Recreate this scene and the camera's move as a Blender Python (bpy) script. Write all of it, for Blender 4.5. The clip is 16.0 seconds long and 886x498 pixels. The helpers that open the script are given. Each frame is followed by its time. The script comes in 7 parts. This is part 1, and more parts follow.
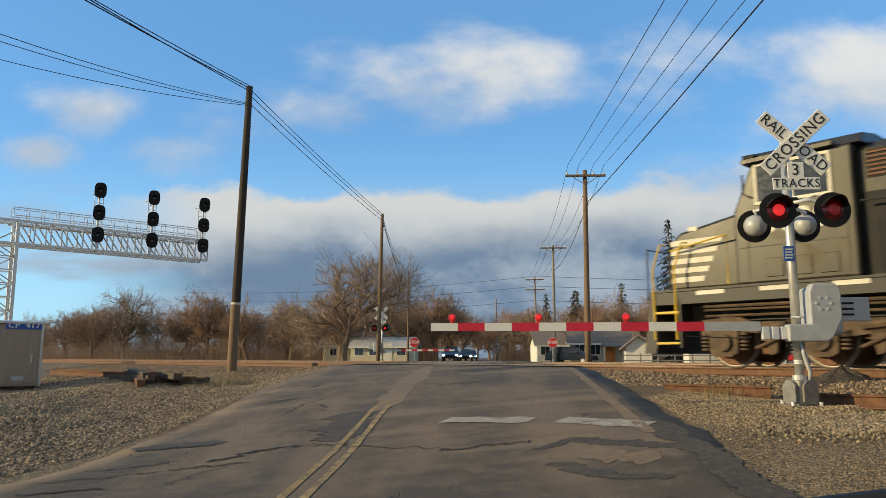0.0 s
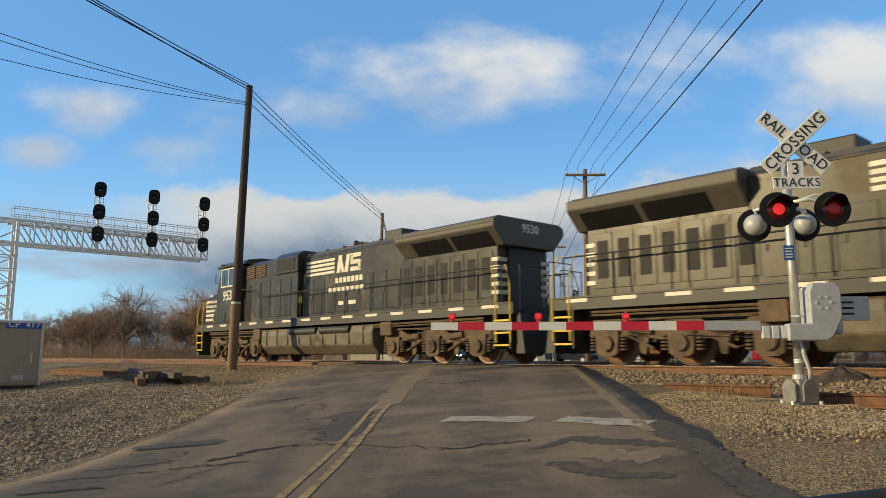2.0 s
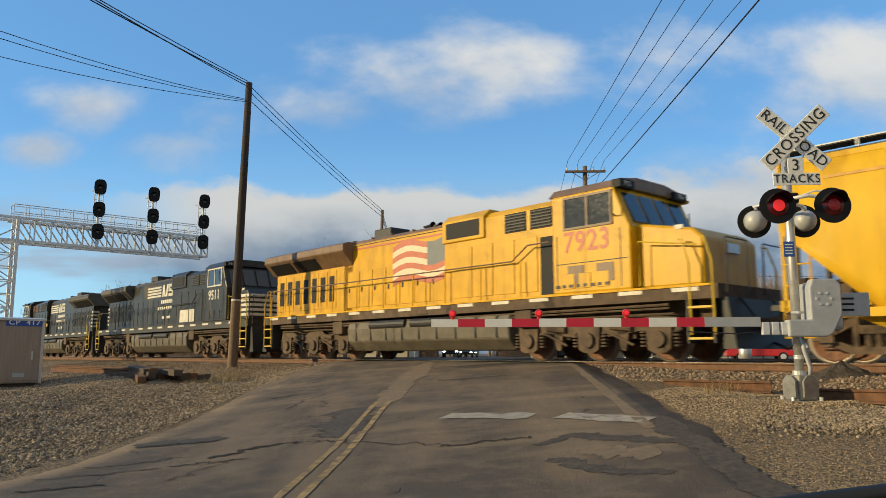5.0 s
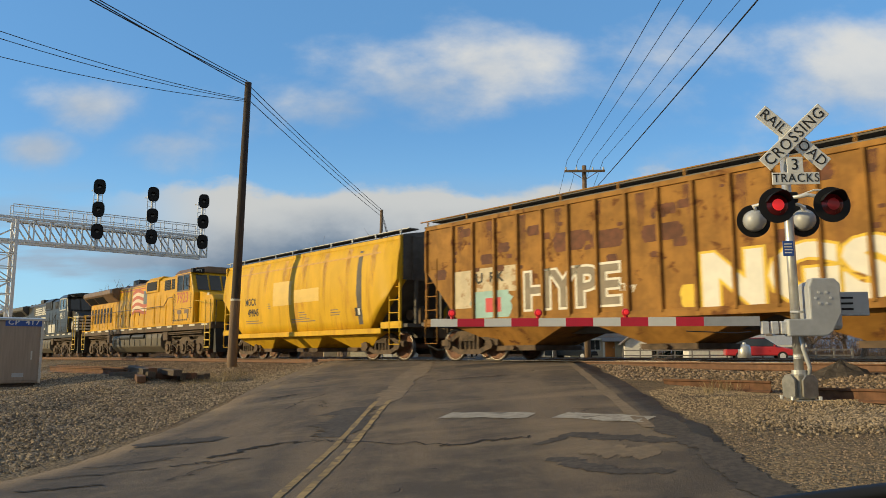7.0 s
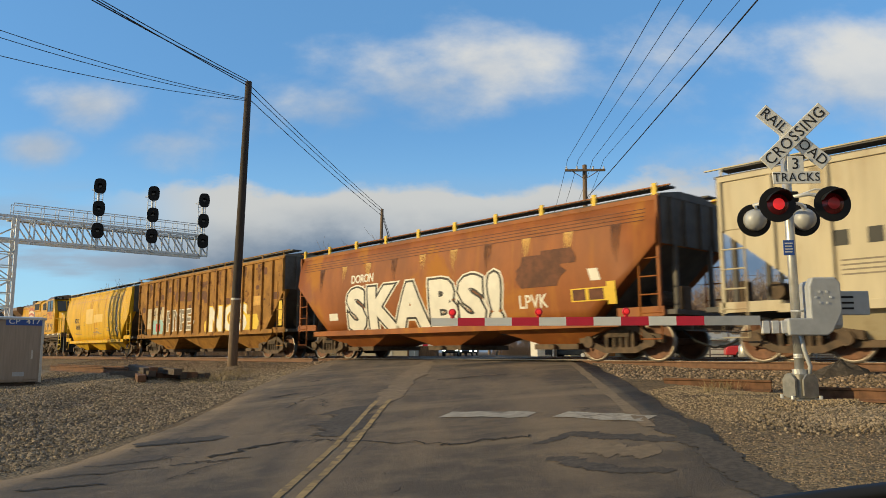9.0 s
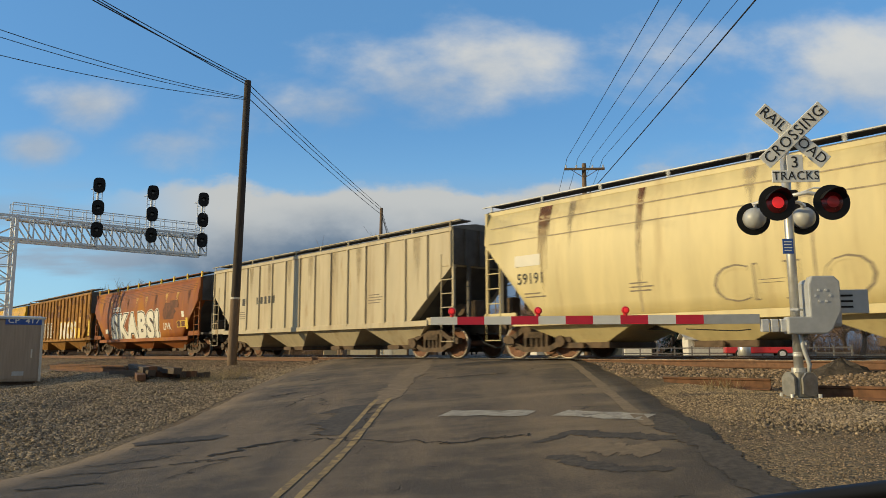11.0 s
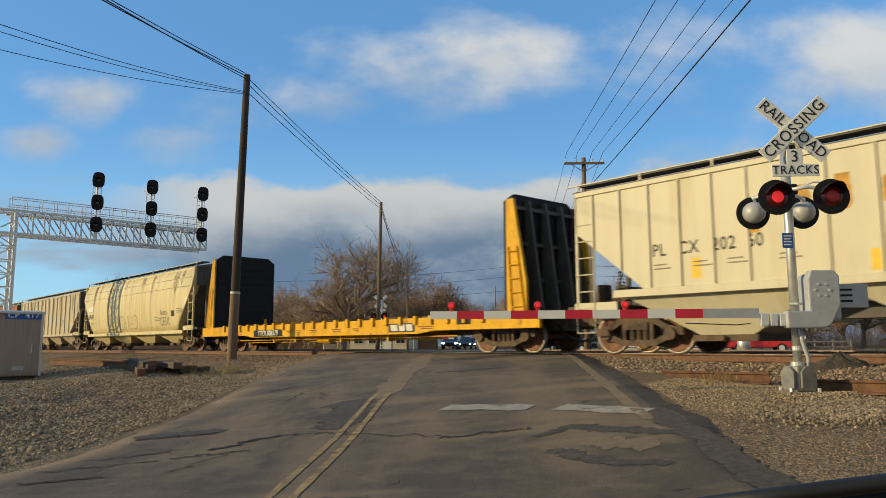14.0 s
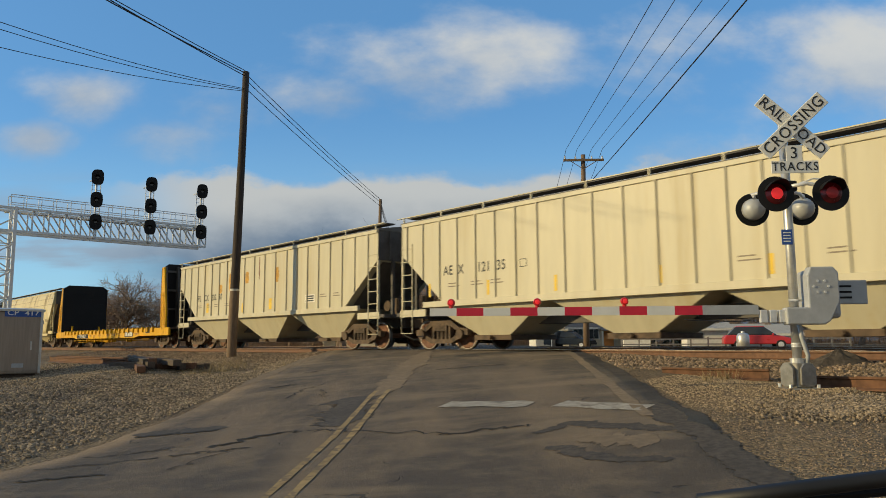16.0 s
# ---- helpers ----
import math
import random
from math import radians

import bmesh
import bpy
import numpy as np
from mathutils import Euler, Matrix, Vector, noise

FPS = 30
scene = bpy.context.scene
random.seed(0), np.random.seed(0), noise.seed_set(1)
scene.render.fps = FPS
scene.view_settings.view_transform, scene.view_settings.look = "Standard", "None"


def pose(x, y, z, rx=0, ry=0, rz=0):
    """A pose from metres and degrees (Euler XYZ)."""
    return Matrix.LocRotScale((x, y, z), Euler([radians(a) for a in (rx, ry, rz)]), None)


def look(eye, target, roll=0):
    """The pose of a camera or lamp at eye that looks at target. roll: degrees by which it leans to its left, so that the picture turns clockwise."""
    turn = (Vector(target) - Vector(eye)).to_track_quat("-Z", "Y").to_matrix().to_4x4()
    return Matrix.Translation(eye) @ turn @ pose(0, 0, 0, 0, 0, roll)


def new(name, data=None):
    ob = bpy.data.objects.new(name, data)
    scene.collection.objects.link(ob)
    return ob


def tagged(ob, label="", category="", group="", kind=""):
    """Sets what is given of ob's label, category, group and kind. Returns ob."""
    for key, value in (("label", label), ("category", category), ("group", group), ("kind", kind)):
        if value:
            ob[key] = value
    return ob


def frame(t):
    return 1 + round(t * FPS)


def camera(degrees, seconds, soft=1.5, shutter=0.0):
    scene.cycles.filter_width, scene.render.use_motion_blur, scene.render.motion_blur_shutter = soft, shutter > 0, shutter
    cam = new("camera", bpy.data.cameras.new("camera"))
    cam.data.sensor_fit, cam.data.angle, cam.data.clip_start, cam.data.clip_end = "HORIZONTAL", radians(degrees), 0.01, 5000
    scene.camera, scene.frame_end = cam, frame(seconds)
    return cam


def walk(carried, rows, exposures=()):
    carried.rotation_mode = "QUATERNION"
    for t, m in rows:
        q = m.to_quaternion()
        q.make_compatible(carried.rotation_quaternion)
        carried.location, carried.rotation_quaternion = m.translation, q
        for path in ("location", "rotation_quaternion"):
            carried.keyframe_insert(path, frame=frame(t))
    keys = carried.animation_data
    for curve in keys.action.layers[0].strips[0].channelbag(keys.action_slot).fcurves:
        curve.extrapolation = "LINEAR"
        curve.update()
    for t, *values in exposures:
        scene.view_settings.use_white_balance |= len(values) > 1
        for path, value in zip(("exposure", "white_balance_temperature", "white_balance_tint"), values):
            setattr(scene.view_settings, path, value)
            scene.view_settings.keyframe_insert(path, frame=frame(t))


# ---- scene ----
# ---- camera: a phone held behind a windscreen, turning slightly ----
# world: x right, y ahead, z up; z = 0 is the top of the rails
EYE = 0.21
cam = camera(61.8, 16.0, soft=0.5, shutter=0.2)
HEADING = [(0, 0.00, 8.34, 0.00), (0.5, 0.01, 8.35, 0.01), (1, 0.01, 8.35, 0.01), (1.5, 0.01, 8.34, 0.00),
           (2, 0.00, 8.28, 0.00), (2.5, 0.01, 8.26, -0.02), (3, 0.02, 8.23, -0.03), (3.5, 0.01, 8.23, -0.04),
           (4, 0.03, 8.15, -0.07), (6.5, -0.04, 8.01, -0.16), (7, -0.04, 8.01, -0.16), (7.5, -0.03, 7.95, -0.16),
           (8, -0.01, 7.95, -0.14), (8.5, -0.01, 7.95, -0.14), (9, -0.01, 7.95, -0.15), (11.5, -0.06, 7.78, -0.24),
           (12, -0.06, 7.65, -0.26), (12.5, -0.06, 7.61, -0.26), (13, -0.08, 7.54, -0.24), (13.5, -0.09, 7.54, -0.25),
           (14, -0.08, 7.43, -0.25), (14.5, -0.12, 7.31, -0.30), (15, -0.12, 7.22, -0.33), (15.5, -0.11, 7.17, -0.31),
           (16, -0.12, 7.20, -0.32)]
walk(cam, [(t, pose(0, 0, EYE, 90 + tilt, 0, yaw) @ pose(0, 0, 0, 0, 0, roll)) for t, yaw, tilt, roll in HEADING],
     exposures=[(0, 0.12, 6200, 4), (4, 0.10, 6200, 4), (7, -0.04, 6200, 4), (9, -0.03, 6200, 4), (12.5, -0.24, 6100, 3), (13.1, -0.22, 6100, 3), (13.6, -0.06, 6100, 3), (14.1, -0.07, 6100, 3), (15.2, -0.16, 6100, 3), (16, -0.2, 6100, 3)])

# ---- light: a low winter sun from the side, blue sky with broken cloud ----
SUN_TO = Vector((-0.985, -0.17, 0.0)).normalized()
SUN_UP = radians(16)
sun_way = Vector((SUN_TO.x * math.cos(SUN_UP), SUN_TO.y * math.cos(SUN_UP), math.sin(SUN_UP)))
sun = new("sun", bpy.data.lights.new("sun", "SUN"))
sun.data.energy, sun.data.angle, sun.data.color = 4.3, radians(0.6), (1.0, 0.74, 0.38)
sun.matrix_basis = look((0, 0, 60), Vector((0, 0, 60)) - sun_way)


class Nodes:
    """Short hand for building node trees."""

    def __init__(self, tree):
        self.tree = tree
        tree.nodes.clear()

    def add(self, kind, **inputs):
        node = self.tree.nodes.new(kind)
        for key, value in inputs.items():
            self.put(node, key, value)
        return node

    def put(self, node, key, value):
        name = key.replace("_", " ")
        sock = node.inputs[int(key[1:])] if key[0] == "i" and key[1:].isdigit() else node.inputs[name]
        if isinstance(value, bpy.types.NodeSocket):
            self.tree.links.new(value, sock)
        else:
            sock.default_value = value

    def math(self, op, a, b=0.0, clamp=False):
        node = self.add("ShaderNodeMath", i0=a, i1=b)
        node.operation, node.use_clamp = op, clamp
        return node.outputs[0]

    def mix(self, fac, a, b, blend="MIX"):
        node = self.tree.nodes.new("ShaderNodeMix")
        node.data_type, node.blend_type = "RGBA", blend
        for i, v in ((0, fac), (6, a), (7, b)):
            if isinstance(v, bpy.types.NodeSocket):
                self.tree.links.new(v, node.inputs[i])
            else:
                node.inputs[i].default_value = (*v, 1) if isinstance(v, tuple) and len(v) == 3 else v
        return node.outputs[2]

    def noise(self, vector, scale, detail=4.0, rough=0.55, distort=0.0):
        return self.add("ShaderNodeTexNoise", Vector=vector, Scale=scale, Detail=detail, Roughness=rough,
                        Distortion=distort).outputs[0]

    def ramp(self, fac, stops):
        node = self.add("ShaderNodeValToRGB", Fac=fac)
        while len(node.color_ramp.elements) < len(stops):
            node.color_ramp.elements.new(0.5)
        for e, (p, c) in zip(node.color_ramp.elements, stops):
            e.position = p
            e.color = (*c, 1) if isinstance(c, tuple) else (c, c, c, 1)
        return node.outputs[0]

    def smooth(self, x, lo, hi):
        node = self.add("ShaderNodeMapRange", Value=x, From_Min=lo, From_Max=hi)
        node.interpolation_type = "SMOOTHSTEP"
        return node.outputs[0]


def make_sky():
    world = bpy.data.worlds.new("sky")
    world.use_nodes = True
    scene.world = world
    n = Nodes(world.node_tree)
    way = n.add("ShaderNodeTexCoord").outputs["Generated"]
    sky = n.add("ShaderNodeTexSky")
    sky.sky_type, sky.sun_disc = "NISHITA", False
    sky.sun_elevation, sky.sun_rotation = SUN_UP, math.atan2(sun_way.x, sun_way.y)
    sky.air_density, sky.dust_density, sky.ozone_density = 1.0, 0.3, 3.0
    clear = n.mix(0.4, n.mix(1.0, sky.outputs[0], (0.78, 1.0, 1.12), "MULTIPLY"), (1.5, 3.2, 5.9))
    xyz = n.add("ShaderNodeSeparateXYZ", Vector=way)
    ahead = n.math("MAXIMUM", xyz.outputs[1], 0.08)
    a, e = n.math("DIVIDE", xyz.outputs[0], ahead), n.math("DIVIDE", xyz.outputs[2], ahead)
    flat = n.add("ShaderNodeCombineXYZ", X=a, Y=n.math("MULTIPLY", e, 1.7), Z=xyz.outputs[1]).outputs[0]
    puff = n.noise(flat, 5.0, 8.0, 0.56)
    wisp = n.noise(flat, 2.2, 5.0, 0.5)
    # cumulus heaps: across, up, half width, half height, weight
    heaps = [(0.06, 0.40, 0.12, 0.06, 0.85), (-0.03, 0.37, 0.15, 0.06, 0.85), (-0.13, 0.335, 0.13, 0.05, 0.8),
             (-0.50, 0.345, 0.075, 0.040, 0.95), (-0.56, 0.285, 0.05, 0.030, 0.9), (-0.31, 0.325, 0.08, 0.035, 0.55),
             (-0.38, 0.295, 0.07, 0.03, 0.45), (0.60, 0.385, 0.15, 0.085, 0.95), (0.72, 0.40, 0.16, 0.10, 1.0),
             (0.34, 0.40, 0.12, 0.05, 0.40), (0.40, 0.235, 0.12, 0.03, 0.5)]
    heap = None
    for x, y, w, h, k in heaps:
        dx = n.math("DIVIDE", n.math("SUBTRACT", a, x), w)
        dy = n.math("DIVIDE", n.math("SUBTRACT", e, y), h)
        r = n.math("SQRT", n.math("ADD", n.math("MULTIPLY", dx, dx), n.math("MULTIPLY", dy, dy)))
        v = n.math("MULTIPLY", n.math("SUBTRACT", 1.38, r), k)
        heap = v if heap is None else n.math("MAXIMUM", heap, v)
    rough = n.math("MULTIPLY", n.math("SUBTRACT", puff, 0.5), 2.6)
    heap = n.smooth(n.math("ADD", heap, rough), 0.0, 1.15)
    heap = n.math("MULTIPLY", heap, 0.86)
    # a grey bank low over the horizon, open towards the lower left
    edge = n.math("ADD", n.math("MULTIPLY", a, 0.045), n.math("MULTIPLY", n.math("SUBTRACT", puff, 0.5), 0.17))
    edge = n.math("ADD", edge, n.math("MULTIPLY", n.math("SUBTRACT", wisp, 0.5), 0.09))
    up = n.math("SUBTRACT", e, n.math("ADD", edge, 0.215))
    side = n.smooth(n.math("ADD", a, n.math("MULTIPLY", wisp, 0.2)), -0.42, -0.18)
    bank = n.math("MULTIPLY", n.smooth(up, 0.014, -0.012), side)
    thin = n.noise(n.add("ShaderNodeCombineXYZ", X=n.math("MULTIPLY", a, 1.4), Y=n.math("MULTIPLY", e, 9.0), Z=0.3).outputs[0],
                   2.3, 6.0, 0.5)
    strip = n.math("MULTIPLY", n.smooth(thin, 0.46, 0.62), n.smooth(e, 0.26, 0.14))
    strip = n.math("MULTIPLY", strip, 0.9)
    bright = n.smooth(n.math("ADD", up, n.math("MULTIPLY", n.math("SUBTRACT", puff, 0.5), 0.09)), -0.085, -0.012)
    tuft = n.noise(flat, 7.5, 8.0, 0.6)
    body = n.mix(n.smooth(n.math('ADD', tuft, n.math('MULTIPLY', wisp, 0.5)), 0.62, 0.92), (0.185, 0.26, 0.375), (0.42, 0.47, 0.55))
    bank_col = n.mix(bright, body, (0.74, 0.71, 0.69))
    lit = n.smooth(n.math("ADD", n.math("MULTIPLY", e, 4.2), n.math("MULTIPLY", puff, 1.5)), 1.75, 2.75)
    heap_col = n.mix(lit, (0.50, 0.55, 0.65), (0.98, 0.89, 0.80))
    col = n.mix(n.math("MULTIPLY", n.smooth(e, 0.34, 0.02), 0.55), clear, (3.5, 5.3, 6.3))
    gain = 5.7
    sc = lambda c: n.mix(1.0, c, (gain, gain, gain), "MULTIPLY") if isinstance(c, bpy.types.NodeSocket) else tuple(k * gain for k in c)
    col = n.mix(strip, col, sc(n.mix(wisp, (0.26, 0.36, 0.50), (0.62, 0.66, 0.74))))
    col = n.mix(bank, col, sc(bank_col))
    col = n.mix(heap, col, sc(heap_col))
    # unseen broken cloud added behind the view, its warm light making shadows less blue
    veil = n.smooth(n.noise(way, 2.6, 6.0, 0.55), 0.30, 0.56)
    veil = n.math("MULTIPLY", n.math("MULTIPLY", veil, n.smooth(xyz.outputs[1], 0.30, -0.10)), 0.92)
    col = n.mix(veil, col, sc((0.45, 0.425, 0.385)))
    col = n.mix(n.smooth(xyz.outputs[2], 0.01, -0.03), col, (0.9, 0.8, 0.7))
    out = n.add("ShaderNodeOutputWorld")
    bg = n.add("ShaderNodeBackground", Color=col, Strength=0.15)
    n.tree.links.new(bg.outputs[0], out.inputs[0])


make_sky()

# ---- materials ----


def material(name, colour, rough=0.6, metal=0.0, vary=0.25, grain=12.0, stain=None, stain_at=0.6, stain_scale=1.2, stretch=None,
             bump=0.15, bump_scale=60.0, bump_depth=0.01, coat=0.0, glow=None, island=0.0, spec=0.5, streak=None):
    """Base colour with variation at two scales, an optional stain and a fine relief."""
    m = bpy.data.materials.new(name)
    m.use_nodes = True
    n = Nodes(m.node_tree)
    place = n.add("ShaderNodeTexCoord").outputs["Object"]
    if stretch:
        place = n.add("ShaderNodeMapping", Vector=place, Scale=stretch).outputs[0]
    fine, wide = n.noise(place, grain, 6.0, 0.6), n.noise(place, grain * 0.09, 5.0, 0.55)
    dark = tuple(c * (1 - vary) for c in colour)
    light = tuple(min(1, c * (1 + vary)) for c in colour)
    col = n.mix(n.smooth(fine, 0.3, 0.7), dark, light)
    col = n.mix(n.math("MULTIPLY", n.smooth(wide, 0.35, 0.7), 0.5), col, tuple(c * (1 - vary * 0.9) for c in colour))
    gloss = n.math("ADD", rough - 0.09, n.math("MULTIPLY", fine, 0.18))
    if stain:
        s = n.noise(place, stain_scale, 8.0, 0.62, 0.4)
        s = n.smooth(s, stain_at, stain_at + 0.1)
        col = n.mix(n.math("MULTIPLY", s, 0.85), col, stain)
        gloss = n.math("ADD", gloss, n.math("MULTIPLY", s, 0.2), True)
    if streak:
        # dirt washed down the sides
        run = n.noise(n.add("ShaderNodeMapping", Vector=n.add("ShaderNodeTexCoord").outputs["Object"], Scale=(2.6, 2.6, 0.16)).outputs[0], 1.0, 7.0, 0.68)
        patchy = n.noise(place, 0.35, 4.0, 0.6)
        k = n.math("MULTIPLY", n.smooth(n.math("ADD", run, n.math("MULTIPLY", n.math("SUBTRACT", patchy, 0.5), 0.35)), 0.50, 0.74), streak[3])
        col = n.mix(k, col, tuple(streak[:3]))
        gloss = n.math("ADD", gloss, n.math("MULTIPLY", k, 0.15), True)
    if island:
        rnd = n.add("ShaderNodeNewGeometry").outputs["Random Per Island"]
        k = n.math("ADD", 1 - island, n.math("MULTIPLY", rnd, 2 * island))
        col = n.mix(1.0, col, n.add("ShaderNodeCombineColor", Red=k, Green=k, Blue=k).outputs[0], "MULTIPLY")
    b = n.add("ShaderNodeBsdfPrincipled", Base_Color=col, Roughness=gloss, Metallic=metal, Coat_Weight=coat, Coat_Roughness=0.3,
              Specular_IOR_Level=spec)
    if bump:
        h = n.noise(place, bump_scale, 5.0, 0.6)
        bm = n.add("ShaderNodeBump", Strength=bump, Distance=bump_depth, Height=h)
        n.put(b, "Normal", bm.outputs[0])
    if glow:
        n.put(b, "Emission_Color", (*glow[:3], 1))
        n.put(b, "Emission_Strength", glow[3])
    n.tree.links.new(b.outputs[0], n.add("ShaderNodeOutputMaterial").inputs[0])
    return m


M = {}
M["stone"] = material("stone", (0.235, 0.17, 0.11), 0.9, vary=0.25, grain=20, island=0.6, bump=0)
M["stone_grey"] = material("stone_grey", (0.265, 0.205, 0.135), 0.9, vary=0.25, grain=20, island=0.6, bump=0)
M["stone_pale"] = material("stone_pale", (0.36, 0.27, 0.16), 0.9, vary=0.2, grain=20, island=0.3, bump=0)
M["rail"] = material("rail", (0.17, 0.085, 0.045), 0.75, vary=0.3, grain=9, bump=0.3)
M["rail_top"] = material("rail_top", (0.42, 0.38, 0.34), 0.3, 0.9, vary=0.15, grain=9)
M["tie"] = material("tie", (0.10, 0.075, 0.055), 0.9, vary=0.35, grain=8, stretch=(1, 4, 4), bump=0.5)
M["tie_rust"] = material("tie_rust", (0.15, 0.075, 0.04), 0.9, vary=0.35, grain=6, bump=0.4)
M["wood_pole"] = material("wood_pole", (0.20, 0.135, 0.085), 0.85, vary=0.35, grain=9, stretch=(5, 5, 0.35), bump=0.5, bump_scale=25)
M["pole_dark"] = material("pole_dark", (0.048, 0.035, 0.027), 0.85, vary=0.35, grain=9, stretch=(5, 5, 0.35), bump=0.5, bump_scale=25)
M["pole_grey"] = material("pole_grey", (0.28, 0.25, 0.22), 0.85, vary=0.3, grain=9, stretch=(5, 5, 0.35), bump=0.5, bump_scale=25)
M["wire"] = material("wire", (0.02, 0.02, 0.022), 0.6, vary=0.1, bump=0)
M["galv"] = material("galv", (0.74, 0.74, 0.73), 0.42, 0.35, vary=0.12, grain=14, bump=0.05)
M["silver"] = material("silver", (0.58, 0.57, 0.54), 0.40, 0.6, vary=0.10, grain=10, bump=0.04)
M["cast_metal"] = material("cast_metal", (0.30, 0.285, 0.25), 0.42, 0.5, vary=0.18, grain=12, bump=0.08)
M["case_grey"] = material("case_grey", (0.44, 0.45, 0.46), 0.5, 0.15, vary=0.08, grain=8, bump=0.04)
M["white_paint"] = material("white_paint", (0.80, 0.79, 0.75), 0.5, vary=0.05, grain=6, bump=0.03)
M["sign_white"] = material("sign_white", (0.80, 0.79, 0.74), 0.45, vary=0.04, grain=6, bump=0)
M["sign_red"] = material("sign_red", (0.62, 0.02, 0.025), 0.4, vary=0.06, grain=6, bump=0)
M["tape_red"] = material("tape_red", (0.60, 0.02, 0.05), 0.4, vary=0.06, grain=6, bump=0)
M["sign_blue"] = material("sign_blue", (0.03, 0.09, 0.36), 0.45, vary=0.06, grain=6, bump=0)
M["black"] = material("black", (0.012, 0.012, 0.013), 0.6, vary=0.2, grain=8, bump=0.03, spec=0.25)
M["letter"] = material("letter", (0.02, 0.02, 0.02), 0.6, vary=0.1, bump=0)
M["lens_red"] = material("lens_red", (0.06, 0.004, 0.006), 0.25, vary=0.05, bump=0, glow=(1.0, 0.02, 0.02, 0.008))
M["lamp_red"] = material("lamp_red", (0.5, 0.015, 0.02), 0.3, vary=0.05, bump=0, glow=(1.0, 0.03, 0.03, 0.55))
M["lamp_dim"] = material("lamp_dim", (0.12, 0.006, 0.008), 0.3, vary=0.05, bump=0, glow=(1.0, 0.03, 0.03, 0.06))
M["headlight"] = material("headlight", (0.9, 0.9, 0.85), 0.2, vary=0.02, bump=0, glow=(1.0, 0.95, 0.8, 9.0))
M["yellow_paint"] = material("yellow_paint", (0.62, 0.42, 0.03), 0.5, vary=0.12, grain=5, bump=0.05)
M["loco_black"] = material("loco_black", (0.036, 0.033, 0.026), 0.35, vary=0.4, grain=2.2, stain=(0.105, 0.083, 0.048), stain_at=0.56,
                           stain_scale=0.7, bump=0.08, bump_scale=9, spec=0.30, streak=(0.12, 0.095, 0.055, 0.5))
M["loco_dark"] = material("loco_dark", (0.03, 0.029, 0.027), 0.55, vary=0.3, grain=3, bump=0.1)
M["loco_roof"] = material("loco_roof", (0.095, 0.085, 0.07), 0.6, vary=0.25, grain=3, bump=0.08)
M["loco_yellow"] = material("loco_yellow", (0.67, 0.37, 0.008), 0.40, vary=0.14, grain=1.6, stain=(0.36, 0.19, 0.035), stain_at=0.60,
                            stain_scale=0.6, bump=0.06, bump_scale=9, spec=0.28, streak=(0.26, 0.13, 0.02, 0.5))
M["loco_tan"] = material("loco_tan", (0.20, 0.125, 0.07), 0.5, vary=0.25, grain=2, bump=0.05, streak=(0.09, 0.06, 0.04, 0.6))
M["dash_white"] = material("dash_white", (0.66, 0.62, 0.52), 0.55, vary=0.14, grain=5, bump=0.03)
M["grime"] = material("grime", (0.115, 0.076, 0.046), 0.8, vary=0.4, grain=4, stain=(0.05, 0.04, 0.03), stain_at=0.55, bump=0.4, bump_scale=20)
M["tank"] = material("tank", (0.125, 0.105, 0.075), 0.6, vary=0.3, grain=2.5, stain=(0.06, 0.05, 0.04), stain_at=0.6, bump=0.06)
M["wheel_rust"] = material("wheel_rust", (0.19, 0.09, 0.05), 0.75, vary=0.3, grain=8, bump=0.15)
M["wheel_tread"] = material("wheel_tread", (0.30, 0.26, 0.22), 0.45, 0.6, vary=0.1, grain=8, bump=0)
M["glass"] = material("glass", (0.03, 0.035, 0.04), 0.08, vary=0.1, bump=0, spec=0.8)
M["hop_yellow"] = material("hop_yellow", (0.68, 0.405, 0.02), 0.5, vary=0.12, grain=1.4, stretch=(1, 1, 0.35), stain=(0.50, 0.25, 0.04),
                           stain_at=0.58, stain_scale=1.0, bump=0.04, spec=0.2, streak=(0.36, 0.17, 0.015, 0.6))
M["hop_brown"] = material("hop_brown", (0.33, 0.165, 0.038), 0.7, vary=0.28, grain=2.2, stain=(0.11, 0.042, 0.022), stain_at=0.57,
                          stain_scale=2.4, bump=0.12, spec=0.2, streak=(0.17, 0.075, 0.03, 0.6))
M["hop_orange"] = material("hop_orange", (0.29, 0.095, 0.024), 0.58, vary=0.22, grain=1.0, stretch=(1, 1, 0.5), stain=(0.40, 0.17, 0.032),
                           stain_at=0.56, stain_scale=0.5, bump=0.06, spec=0.25, streak=(0.42, 0.17, 0.03, 0.55))
M["hop_cream"] = material("hop_cream", (0.64, 0.54, 0.28), 0.52, vary=0.10, grain=1.4, stretch=(1.6, 1, 0.25), stain=(0.50, 0.40, 0.22),
                          stain_at=0.62, stain_scale=0.8, bump=0.05, streak=(0.38, 0.27, 0.14, 0.55))
M["hop_grey"] = material("hop_grey", (0.50, 0.43, 0.29), 0.55, vary=0.12, grain=1.4, stretch=(1.3, 1, 0.3), stain=(0.38, 0.28, 0.17),
                         stain_at=0.60, stain_scale=1.0, bump=0.05, streak=(0.30, 0.21, 0.12, 0.6))
M["hop_pale"] = material("hop_pale", (0.56, 0.51, 0.36), 0.50, vary=0.08, grain=1.3, stretch=(1.8, 1, 0.3), stain=(0.56, 0.42, 0.16),
                         stain_at=0.70, stain_scale=1.1, bump=0.04, streak=(0.47, 0.38, 0.20, 0.55))
